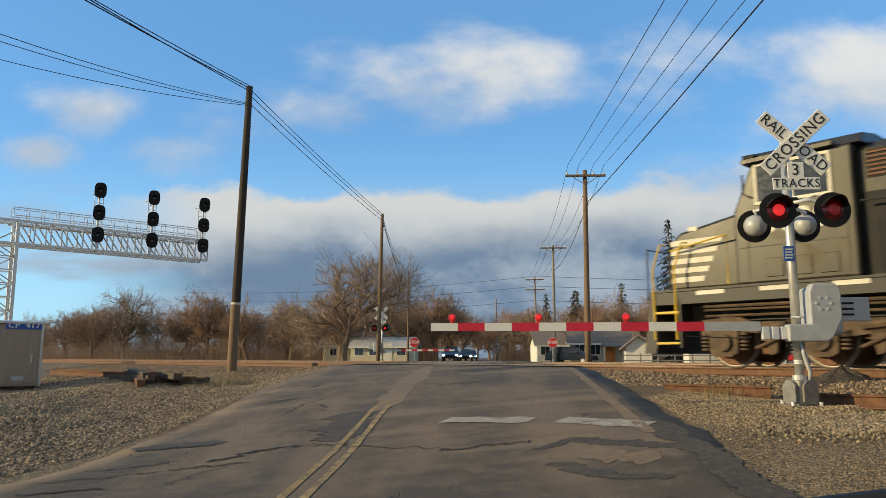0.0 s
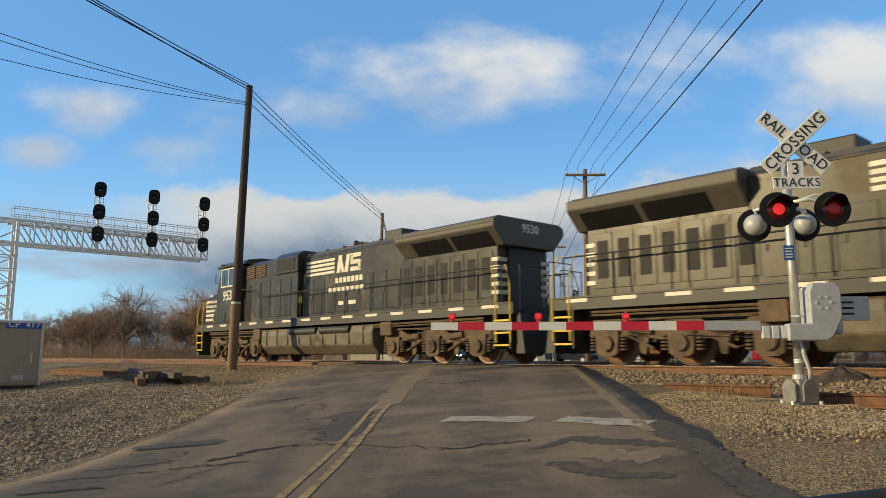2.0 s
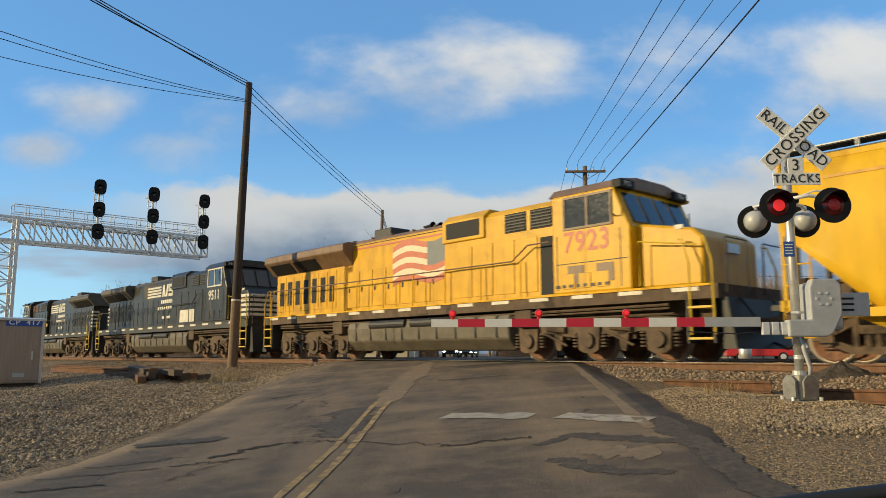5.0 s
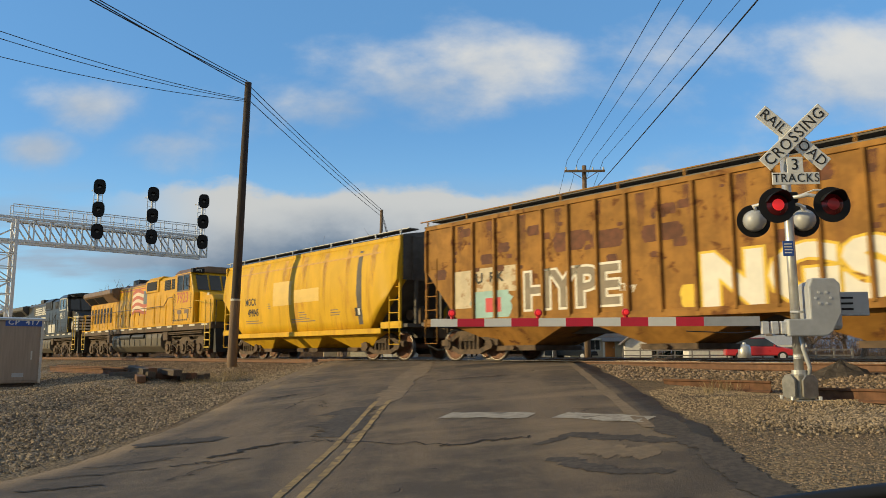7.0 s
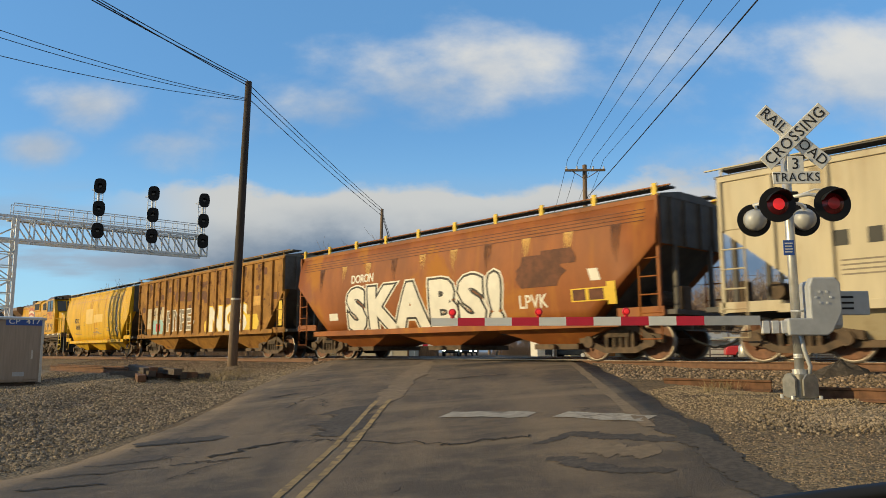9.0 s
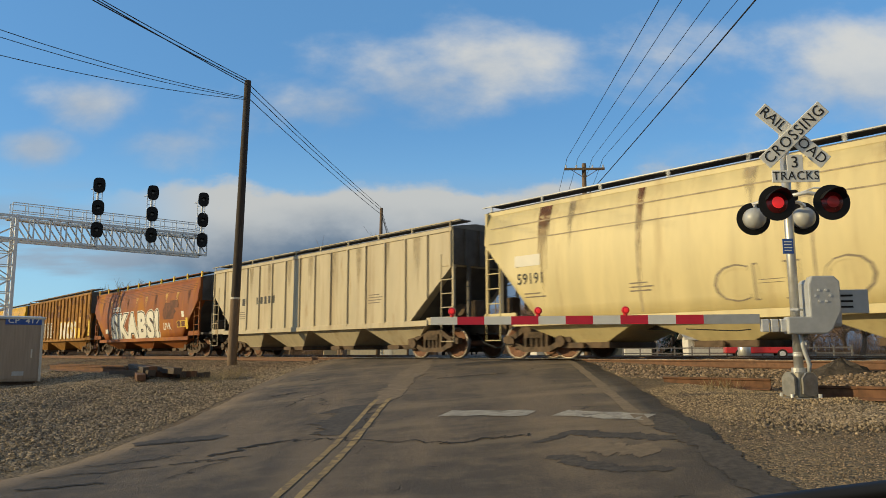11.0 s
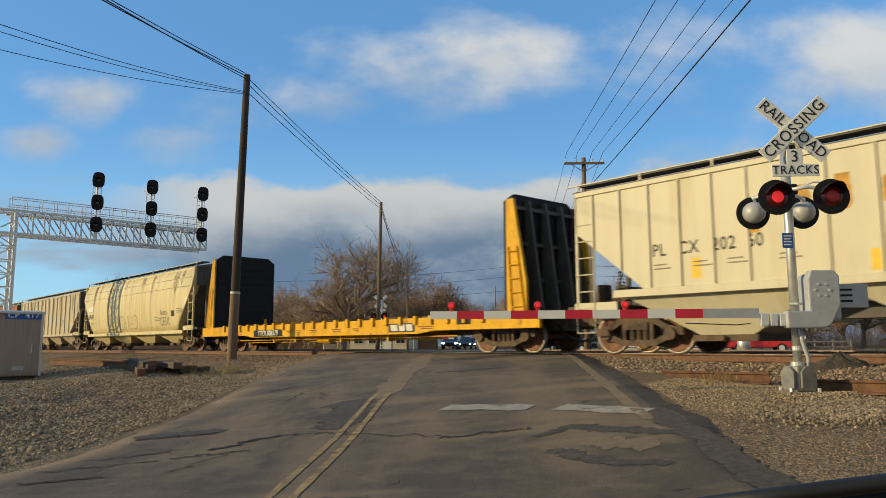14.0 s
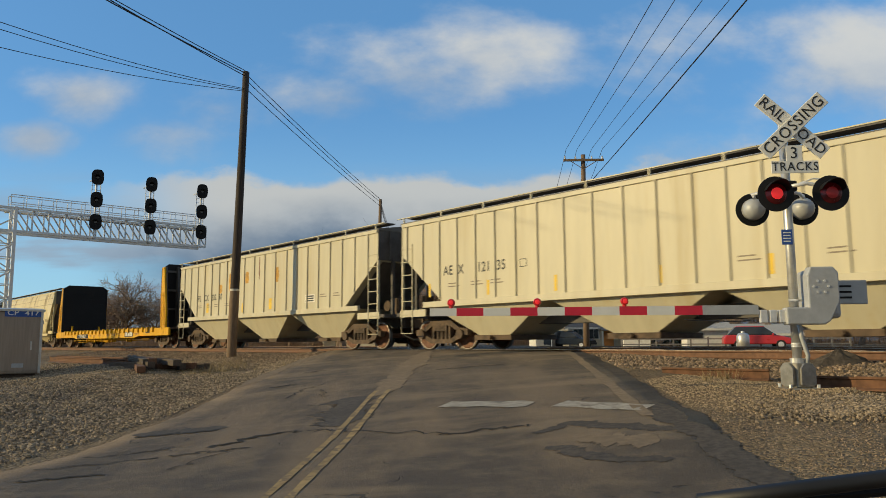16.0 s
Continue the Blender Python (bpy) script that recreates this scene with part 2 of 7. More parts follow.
M["flat_yellow"] = material("flat_yellow", (0.72, 0.39, 0.003), 0.55, vary=0.16, grain=2.5, stain=(0.26, 0.12, 0.025), stain_at=0.60,
                            stain_scale=2.5, bump=0.06, spec=0.25, streak=(0.30, 0.14, 0.02, 0.6))
# dark parts; on the car ends this colour also holds their shade
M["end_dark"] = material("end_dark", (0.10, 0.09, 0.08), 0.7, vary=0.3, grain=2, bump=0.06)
M["rust_streak"] = material("rust_streak", (0.52, 0.28, 0.04), 0.7, vary=0.3, grain=6, bump=0)
M["spray_white"] = material("spray_white", (0.74, 0.71, 0.62), 0.6, vary=0.07, grain=3, bump=0)
M["spray_black"] = material("spray_black", (0.03, 0.026, 0.024), 0.6, vary=0.2, grain=3, bump=0)
M["spray_yellow"] = material("spray_yellow", (0.75, 0.50, 0.03), 0.6, vary=0.1, grain=3, bump=0)
M["spray_teal"] = material("spray_teal", (0.30, 0.48, 0.46), 0.6, vary=0.15, grain=3, bump=0)
M["spray_red"] = material("spray_red", (0.55, 0.05, 0.06), 0.6, vary=0.1, grain=3, bump=0)
M["flag_red"] = material("flag_red", (0.50, 0.13, 0.06), 0.5, vary=0.12, grain=3, bump=0)
M["flag_white"] = material("flag_white", (0.72, 0.60, 0.42), 0.5, vary=0.08, grain=3, bump=0)
M["flag_blue"] = material("flag_blue", (0.14, 0.16, 0.17), 0.5, vary=0.12, grain=3, bump=0)
# hopper roofs, darkened to paint in the shaded gap under the running boards
M["roof_grime"] = material("roof_grime", (0.15, 0.135, 0.115), 0.7, vary=0.3, grain=2, bump=0.08)
M["bark"] = material("bark", (0.22, 0.16, 0.115), 0.9, vary=0.3, grain=6, bump=0.4)
M["twig"] = material("twig", (0.36, 0.265, 0.185), 0.9, vary=0.3, grain=2, bump=0, island=0.35)
M["twig_dark"] = material("twig_dark", (0.31, 0.205, 0.135), 0.9, vary=0.35, grain=2, bump=0, island=0.4)
M["needle"] = material("needle", (0.035, 0.050, 0.028), 0.8, vary=0.35, grain=3, bump=0, island=0.45)
M["dry_grass"] = material("dry_grass", (0.33, 0.25, 0.13), 0.9, vary=0.3, grain=3, bump=0, island=0.4)
M["siding"] = material("siding", (0.62, 0.55, 0.40), 0.7, vary=0.08, grain=4, bump=0.05)
M["siding_white"] = material("siding_white", (0.72, 0.69, 0.62), 0.7, vary=0.08, grain=4, bump=0.05)
M["shingle"] = material("shingle", (0.21, 0.17, 0.14), 0.9, vary=0.25, grain=10, bump=0.3)
M["shingle_pale"] = material("shingle_pale", (0.42, 0.40, 0.36), 0.85, vary=0.2, grain=10, bump=0.2)
M["door_orange"] = material("door_orange", (0.55, 0.22, 0.05), 0.6, vary=0.1, grain=6, bump=0.05)
M["car_dark"] = material("car_dark", (0.025, 0.032, 0.042), 0.25, 0.3, vary=0.08, grain=3, bump=0, coat=0.6)
M["car_red"] = material("car_red", (0.55, 0.03, 0.035), 0.3, vary=0.06, grain=3, bump=0, coat=0.6)
M["tyre"] = material("tyre", (0.02, 0.02, 0.02), 0.85, vary=0.2, grain=10, bump=0.1)
M["rubber"] = material("rubber", (0.012, 0.012, 0.014), 0.55, vary=0.2, grain=10, bump=0.05)


def road_material():
    m = bpy.data.materials.new("asphalt")
    m.use_nodes = True
    n = Nodes(m.node_tree)
    p = n.add("ShaderNodeTexCoord").outputs["Object"]
    fine, mid = n.noise(p, 55, 4, 0.7), n.noise(p, 2.2, 7, 0.62)
    wide = n.noise(n.add("ShaderNodeMapping", Vector=p, Scale=(0.9, 0.22, 1)).outputs[0], 1.0, 5, 0.55)
    col = n.mix(n.smooth(wide, 0.38, 0.66), (0.088, 0.067, 0.047), (0.205, 0.148, 0.090))
    col = n.mix(n.math("MULTIPLY", n.smooth(mid, 0.42, 0.72), 0.6), col, (0.235, 0.172, 0.105))
    col = n.mix(n.math("MULTIPLY", n.smooth(fine, 0.38, 0.68), 0.6), col, (0.060, 0.050, 0.040))
    # paler bands across the lanes: raking sunlight on the uneven surface, painted into the colour
    band = n.noise(n.add("ShaderNodeMapping", Vector=p, Scale=(0.16, 0.75, 1)).outputs[0], 1.0, 5, 0.6)
    col = n.mix(n.math("MULTIPLY", n.smooth(band, 0.48, 0.66), 0.55), col, (0.265, 0.195, 0.115))
    # hairline cracks along the borders of large cells
    cell = n.add("ShaderNodeTexVoronoi", Vector=n.add("ShaderNodeVectorMath", i0=p, i1=n.add("ShaderNodeTexNoise", Vector=p, Scale=1.3,
                 Detail=5.0).outputs[1]).outputs[0], Scale=0.42)
    cell.feature = "DISTANCE_TO_EDGE"
    crack = n.smooth(n.math("ADD", cell.outputs["Distance"], n.math("MULTIPLY", n.smooth(mid, 0.35, 0.62), 0.04)), 0.014, 0.004)
    col = n.mix(n.math("MULTIPLY", crack, 0.6), col, (0.022, 0.02, 0.018))
    h = n.math("SUBTRACT", n.math("ADD", n.math("MULTIPLY", fine, 0.35), n.math("MULTIPLY", mid, 1.2)), n.math("MULTIPLY", crack, 0.8))
    bump = n.add("ShaderNodeBump", Strength=1.0, Distance=0.035, Height=h)
    b = n.add("ShaderNodeBsdfPrincipled", Base_Color=col, Roughness=n.math("ADD", 0.72, n.math("MULTIPLY", fine, 0.25)), Normal=bump.outputs[0])
    n.tree.links.new(b.outputs[0], n.add("ShaderNodeOutputMaterial").inputs[0])
    return m


def ground_material():
    m = bpy.data.materials.new("gravel_and_dirt")
    m.use_nodes = True
    n = Nodes(m.node_tree)
    p = n.add("ShaderNodeTexCoord").outputs["Object"]
    fine, mid, wide = n.noise(p, 60, 5, 0.7), n.noise(p, 3.0, 6, 0.6), n.noise(p, 0.35, 5, 0.55)
    cell = n.add("ShaderNodeTexVoronoi", Vector=p, Scale=26.0)
    col = n.mix(n.smooth(wide, 0.40, 0.62), (0.145, 0.098, 0.052), (0.20, 0.148, 0.085))
    col = n.mix(n.math("MULTIPLY", n.smooth(mid, 0.45, 0.7), 0.6), col, (0.225, 0.16, 0.085))
    grey = n.add("ShaderNodeRGBToBW", Color=cell.outputs["Color"]).outputs[0]
    k = n.math("ADD", 0.40, n.math("MULTIPLY", grey, 1.1))
    col = n.mix(1.0, col, n.add("ShaderNodeCombineColor", Red=k, Green=k, Blue=k).outputs[0], "MULTIPLY")
    h = n.math("ADD", n.math("MULTIPLY", fine, 0.6), n.math("SUBTRACT", mid, n.math("MULTIPLY", cell.outputs["Distance"], 1.6)))
    bump = n.add("ShaderNodeBump", Strength=0.9, Distance=0.025, Height=h)
    b = n.add("ShaderNodeBsdfPrincipled", Base_Color=col, Roughness=0.95, Normal=bump.outputs[0])
    n.tree.links.new(b.outputs[0], n.add("ShaderNodeOutputMaterial").inputs[0])
    return m


M["asphalt"], M["ground"] = road_material(), ground_material()

# ---- mesh helpers ----


class Mesh:
    """Collects vertices and faces of one part."""

    def __init__(self):
        self.v, self.f = [], []

    def add(self, verts, faces, m=None):
        k = len(self.v)
        self.v += [tuple(m @ Vector(p)) for p in verts] if m else [tuple(p) for p in verts]
        self.f += [tuple(i + k for i in f) for f in faces]
        return self

    def box(self, lo, hi, m=None):
        (a, b, c), (d, e, f) = lo, hi
        return self.add([(a, b, c), (d, b, c), (d, e, c), (a, e, c), (a, b, f), (d, b, f), (d, e, f), (a, e, f)],
                        [(3, 2, 1, 0), (4, 5, 6, 7), (0, 1, 5, 4), (1, 2, 6, 5), (2, 3, 7, 6), (3, 0, 4, 7)], m)

    def prism(self, poly, axis, a, b, m=None):
        """A polygon in the plane of the two other axes (x-z for 'y', y-z for 'x', x-y for 'z'), drawn out along axis from a to b."""
        def at(p, k):
            return (k, p[0], p[1]) if axis == "x" else (p[0], k, p[1]) if axis == "y" else (p[0], p[1], k)
        n = len(poly)
        v = [at(p, a) for p in poly] + [at(p, b) for p in poly]
        f = [tuple(range(n - 1, -1, -1)), tuple(range(n, 2 * n))] + [(i, (i + 1) % n, n + (i + 1) % n, n + i) for i in range(n)]
        return self.add(v, f, m)

    def tube(self, path, r, sides=6, r1=None, cap=True):
        path = [Vector(p) for p in path]
        k0, n = len(self.v), len(path)
        for i, p in enumerate(path):
            d = (path[min(i + 1, n - 1)] - path[max(i - 1, 0)]).normalized()
            s = d.cross(Vector((0, 0, 1)) if abs(d.z) < 0.9 else Vector((1, 0, 0))).normalized()
            t = s.cross(d)
            q = r if r1 is None else r + (r1 - r) * i / max(1, n - 1)
            self.v += [tuple(p + (s * math.cos(a) + t * math.sin(a)) * q) for a in (2 * math.pi * j / sides for j in range(sides))]
        for i in range(n - 1):
            for j in range(sides):
                a, b = k0 + i * sides + j, k0 + i * sides + (j + 1) % sides
                self.f.append((a, b, b + sides, a + sides))
        if cap:
            self.f += [tuple(range(k0 + sides - 1, k0 - 1, -1)), tuple(range(k0 + (n - 1) * sides, k0 + n * sides))]
        return self

    def spin(self, profile, sides=16, m=None):
        """A closed profile of (radius, height) turned about the z axis."""
        n = len(profile)
        v = [(r * math.cos(a), r * math.sin(a), z) for a in (2 * math.pi * j / sides for j in range(sides)) for r, z in profile]
        f = [(j * n + i, ((j + 1) % sides) * n + i, ((j + 1) % sides) * n + i + 1, j * n + i + 1) for j in range(sides) for i in range(n - 1)]
        return self.add(v, f, m)

    def data(self, name, mat, smooth=False):
        me = bpy.data.meshes.new(name)
        me.from_pydata(self.v, [], self.f)
        me.materials.append(mat)
        if smooth:
            me.polygons.foreach_set("use_smooth", [True] * len(me.polygons))
        bm = bmesh.new()
        bm.from_mesh(me)
        bmesh.ops.recalc_face_normals(bm, faces=bm.faces)
        bm.to_mesh(me)
        bm.free()
        me.update()
        return me


def part(name, mesh, mat, parent=None, label="", bevel=0.0, smooth=False, at=None):
    """One mesh object under a thing or a part."""
    me = mesh.data(name, M[mat] if isinstance(mat, str) else mat, smooth) if isinstance(mesh, Mesh) else mesh
    ob = new(name, me)
    ob.parent = parent
    if at is not None:
        ob.matrix_basis = at
    if bevel:
        mod = ob.modifiers.new("bevel", "BEVEL")
        mod.width, mod.segments, mod.limit_method, mod.angle_limit = bevel, 2, "ANGLE", radians(35)
    return tagged(ob, label) if label else ob


def thing(name, label, category, at, group="", kind=""):
    ob = new(name)
    ob.empty_display_size = 0.2
    ob.matrix_basis = at
    return tagged(ob, label, category, group, kind)


LETTERS = {}


def letters(name, text, size, mat, parent, m, bold=0.0, spacing=1.0, stretch=1.0, thick=0.003, shear=0.0):
    """Raised lettering in the built-in font, centred on m, reading along m's x axis."""
    key = (text, size, mat, bold, spacing, stretch, thick, shear)
    if key not in LETTERS:
        cu = bpy.data.curves.new(name, "FONT")
        cu.body, cu.size, cu.align_x, cu.align_y = text, size, "CENTER", "CENTER"
        cu.extrude, cu.offset, cu.space_character, cu.shear, cu.resolution_u = thick, bold, spacing, shear, 3
        tmp = new(name, cu)
        me = bpy.data.meshes.new_from_object(tmp.evaluated_get(bpy.context.evaluated_depsgraph_get()))
        bpy.data.objects.remove(tmp)
        bpy.data.curves.remove(cu)
        me.transform(Matrix.Diagonal((stretch, 1, 1, 1)))
        me.materials.clear()
        me.materials.append(M[mat])
        LETTERS[key] = me
    return part(name, LETTERS[key], mat, parent, at=m)


SIDE = Matrix(((-1, 0, 0, 0), (0, 0, 1, 0), (0, 1, 0, 0), (0, 0, 0, 1)))


def on_side(x, y, z):
    """Reading matrix on a vehicle's near side: its front is to the reader's left."""
    return Matrix.Translation((x, y, z)) @ SIDE


# ---- lie of the land: the track leaves to the left at 41.4 degrees from straight ahead ----
TRACK = radians(41.4)
ALONG = Vector((-math.sin(TRACK), math.cos(TRACK), 0))
ACROSS = Vector((math.cos(TRACK), math.sin(TRACK), 0))
NEAR = ACROSS.y * 24.65
OTHER_TRACKS = (5.1, 10.3)


def spot(u, q, z=0.0):
    """A place u metres along the line, q metres beyond the near track."""
    return ALONG * u + ACROSS * (NEAR + q) + Vector((0, 0, z))


def beyond(x, y):
    return ACROSS.x * x + ACROSS.y * y - NEAR


def table(q, rows):
    return float(np.interp(q, [r[0] for r in rows], [r[1] for r in rows]))


def ground_z(q):
    return table(q, [(-40, -1.4), (-17, -1.25), (-11, -1.02), (-8.6, -0.72), (-5.4, -0.47), (-4.4, -0.47), (-3.3, -0.36), (-2.3, -0.24),
                     (-1.8, -0.20), (12.0, -0.20), (13.0, -0.42), (30, -0.42), (60, -0.36), (400, -0.36)])


def road_z(q):
    return table(q, [(-60, -1.35), (-20, -1.18), (-13, -1.12), (-10.9, -0.98), (-8.8, -0.70), (-5.6, -0.36), (-3, -0.14), (-1.5, -0.03),
                     (-0.9, -0.012), (11.2, -0.012), (13, -0.08), (20, -0.26), (60, -0.30), (1000, -0.30)])


ROAD_TURN = math.atan(0.0615)


def road_spot(s, w, lift=0.0):
    """A place s metres ahead along the road, w metres right of its centre line."""
    x = -1.47 + 0.062 * s + w * math.cos(ROAD_TURN)
    y = s - w * math.sin(ROAD_TURN)
    crown = -0.03 * (w / 4) ** 2 + (0.012 * noise.noise(Vector((s * 0.6, w * 0.8, 1))) if s < 18 else 0.0)
    return Vector((x, y, road_z(beyond(x, y)) + crown + lift))


def place_z(x, y):
    return ground_z(beyond(x, y))

# ---- rolling stock: x runs towards the vehicle's front, z = 0 on the rails ----


def face(x, y, z, s):
    """Reading matrix on the side s (+1 or -1) of a vehicle."""
    return on_side(x, y, z) if s > 0 else Matrix(((1, 0, 0, x), (0, 0, -1, -y), (0, 1, 0, z), (0, 0, 0, 1)))


def wheel_pair(r, rim="wheel_tread"):
    """Meshes of a wheelset about its own axle (along y): discs with axle, and the bright treads."""
    turn = pose(0, 0, 0, 90, 0, 0)
    disc, tread = Mesh(), Mesh()
    for s in (1, -1):
        move = pose(0, s * 0.75, 0) @ turn
        disc.spin([(0.0, 0.07), (0.12, 0.08), (0.14, 0.04), (r * 0.74, 0.02), (r * 0.80, 0.06), (r * 0.93, 0.06), (r * 0.93, -0.06),
                   (r * 0.8, -0.06), (r * 0.74, -0.02), (0.14, -0.04), (0.0, -0.05)], 24, move)
        tread.spin([(r * 0.93, 0.066), (r, 0.06), (r, -0.05), (r * 1.05, -0.055), (r * 1.05, -0.075), (r * 0.93, -0.066)], 28,
                   move)
    disc.tube([(0, -0.95, 0), (0, 0.95, 0)], 0.085, 10)
    # bolts of the end cap, so that the turning shows
    for s in (1, -1):
        for j in range(3):
            a = j * 2 * math.pi / 3
            disc.tube([(0.07 * math.cos(a), s * 0.95, 0.07 * math.sin(a)), (0.07 * math.cos(a), s * 0.985, 0.07 * math.sin(a))], 0.018, 6)
        disc.box((0.2, s * 0.8 - 0.03, -0.03), (0.26, s * 0.8 + 0.03, 0.03))
    return disc.data("wheelset", M["wheel_rust"], True), tread.data("tread", M[rim], True)


WHEELS = {r: wheel_pair(r) for r in (0.46, 0.53)}
TURNING = []


def wheelset(parent, x, r):
    disc, tread = WHEELS[r]
    w = part("wheelset", disc, "wheel_rust", parent, at=pose(x, 0, r))
    part("tread", tread, "wheel_tread", w)
    TURNING.append((w, x, r))
    return w


def freight_truck_mesh():
    m = Mesh()
    for s in (1, -1):
        y = s * 1.0
        # upper and lower members with the windows left open
        m.prism([(-1.2, 0.42), (-1.2, 0.60), (-0.82, 0.66), (-0.45, 0.88), (0.45, 0.88), (0.82, 0.66), (1.2, 0.60), (1.2, 0.42), (0.86, 0.48),
                 (0.42, 0.72), (-0.42, 0.72), (-0.86, 0.48)], "y", y - 0.09, y + 0.09)
        m.prism([(-1.0, 0.40), (-0.86, 0.50), (-0.42, 0.32), (0.42, 0.32), (0.86, 0.50), (1.0, 0.40), (0.45, 0.18), (-0.45, 0.18)], "y",
                y - 0.09, y + 0.09)
        for x in (-0.42, 0.34):
            m.box((x, y - 0.08, 0.3), (x + 0.09, y + 0.08, 0.75))
        for x in (-0.2, -0.02, 0.16):
            m.tube([(x, y + s * 0.02, 0.31), (x, y + s * 0.02, 0.56)], 0.075, 10)
        m.box((-0.3, y - 0.12, 0.56), (0.3, y + 0.13, 0.74))
        for x in (-0.89, 0.89):
            m.tube([(x, y - 0.1, 0.46), (x, y + s * 0.16, 0.46)], 0.15, 12)
    m.box((-0.22, -1.0, 0.5), (0.22, 1.0, 0.76))
    m.box((-0.5, -0.3, 0.76), (0.5, 0.3, 0.9))
    for x in (-0.42, 0.42):
        m.box((x - 0.05, -0.85, 0.36), (x + 0.05, 0.85, 0.46))
    return m.data("truck", M["grime"])


def engine_truck_mesh():
    m = Mesh()
    for s in (1, -1):
        y = s * 1.12
        m.prism([(-2.55, 0.72), (-2.5, 1.02), (-1.7, 1.08), (-1.3, 0.92), (-0.7, 0.92), (-0.3, 1.08), (0.4, 1.08), (0.7, 0.92), (1.3, 0.92),
                 (1.7, 1.08), (2.5, 1.02), (2.55, 0.72), (2.2, 0.62), (1.5, 0.74), (0.5, 0.6), (-0.5, 0.6), (-1.5, 0.74), (-2.2, 0.62)],
                "y", y - 0.1, y + 0.1)
        for x in (-2.0, 0.0, 2.0):
            m.prism([(x - 0.3, 0.3), (x - 0.34, 0.85), (x + 0.34, 0.85), (x + 0.3, 0.3), (x + 0.16, 0.22), (x - 0.16, 0.22)], "y", y - 0.02,
                    y + s * 0.16 + 0.02 * s)
            m.tube([(x, y, 0.53), (x, y + s * 0.26, 0.53)], 0.19, 14)
            for k in (-0.44, 0.44):
                for z in (0.36, 0.44, 0.52, 0.60, 0.68):
                    m.tube([(x + k, y + s * 0.08, z), (x + k, y + s * 0.08, z + 0.045)], 0.1, 10)
        for x in (-1.0, 1.0):
            m.tube([(x - 0.35, y + s * 0.12, 0.86), (x + 0.25, y + s * 0.12, 0.80)], 0.09, 8)
            m.prism([(x - 0.1, 0.3), (x - 0.18, 0.8), (x + 0.16, 0.8), (x + 0.04, 0.26)], "y", y, y + s * 0.1)
            m.tube([(x + 0.3, y + s * 0.14, 0.4), (x - 0.3, y + s * 0.14, 0.66), (x - 0.5, y + s * 0.14, 0.72)], 0.035, 6)
        m.tube([(-2.4, y + s * 0.13, 1.08), (2.4, y + s * 0.13, 1.1)], 0.03, 6)
    for x in (-1.0, 1.0):
        m.box((x - 0.25, -1.1, 0.55), (x + 0.25, 1.1, 0.95))
    return m.data("truck", M["grime"])


FREIGHT_TRUCK, ENGINE_TRUCK = freight_truck_mesh(), engine_truck_mesh()


def truck(parent, x, engine=False):
    t = part("truck", ENGINE_TRUCK if engine else FREIGHT_TRUCK, "grime", parent, at=pose(x, 0, 0))
    for dx in ((-2.0, 0.0, 2.0) if engine else (-0.89, 0.89)):
        wheelset(t, dx, 0.53 if engine else 0.46)


def coupler(parent, x, s):
    m = Mesh().box((min(x, x - s * 0.9), -0.12, 0.76), (max(x, x - s * 0.9), 0.12, 0.98))
    m.prism([(x - s * 0.12, -0.2), (x + s * 0.1, -0.17), (x + s * 0.12, 0.05), (x - s * 0.02, 0.17), (x - s * 0.22, 0.2)], "z", 0.7, 1.02)
    part("coupler", m, "grime", parent)
    h = Mesh().tube([(x - s * 0.9, 0.35, 0.75), (x - s * 0.5, 0.4, 0.45), (x - s * 0.1, 0.3, 0.3), (x + s * 0.05, 0.15, 0.35)], 0.03, 6)
    part("air_hose", h, "rubber", parent)


def bars(parent, name, rows, mat, y, s, thick=0.006, slant=0.0):
    """Flat painted plates on a side: rows of x0, x1, z0, z1; each leans by slant."""
    for x0, x1, z0, z1 in rows:
        k = slant * (z1 - z0)
        part(name, Mesh().prism([(x0, z0), (x1, z0), (x1 + k, z1), (x0 + k, z1)], "y", s * y, s * (y + thick)), mat, parent)


def steps(parent, x, s, d, mat="yellow_paint"):
    """A corner stairway: side plate and four treads."""
    m = Mesh()
    m.box((x - 0.33, s * 1.0, 0.42), (x - 0.29, s * 1.5, 1.5)).box((x + 0.29, s * 1.0, 0.42), (x + 0.33, s * 1.5, 1.5))
    part("step_well", m, "loco_dark", parent)
    for z in (0.5, 0.84, 1.18):
        part("step", Mesh().box((x - 0.28, s * 1.05, z), (x + 0.28, s * 1.52, z + 0.05)), mat, parent)


POST = Mesh().tube([(0, 0, 0), (0, 0, 1.02)], 0.02, 6)


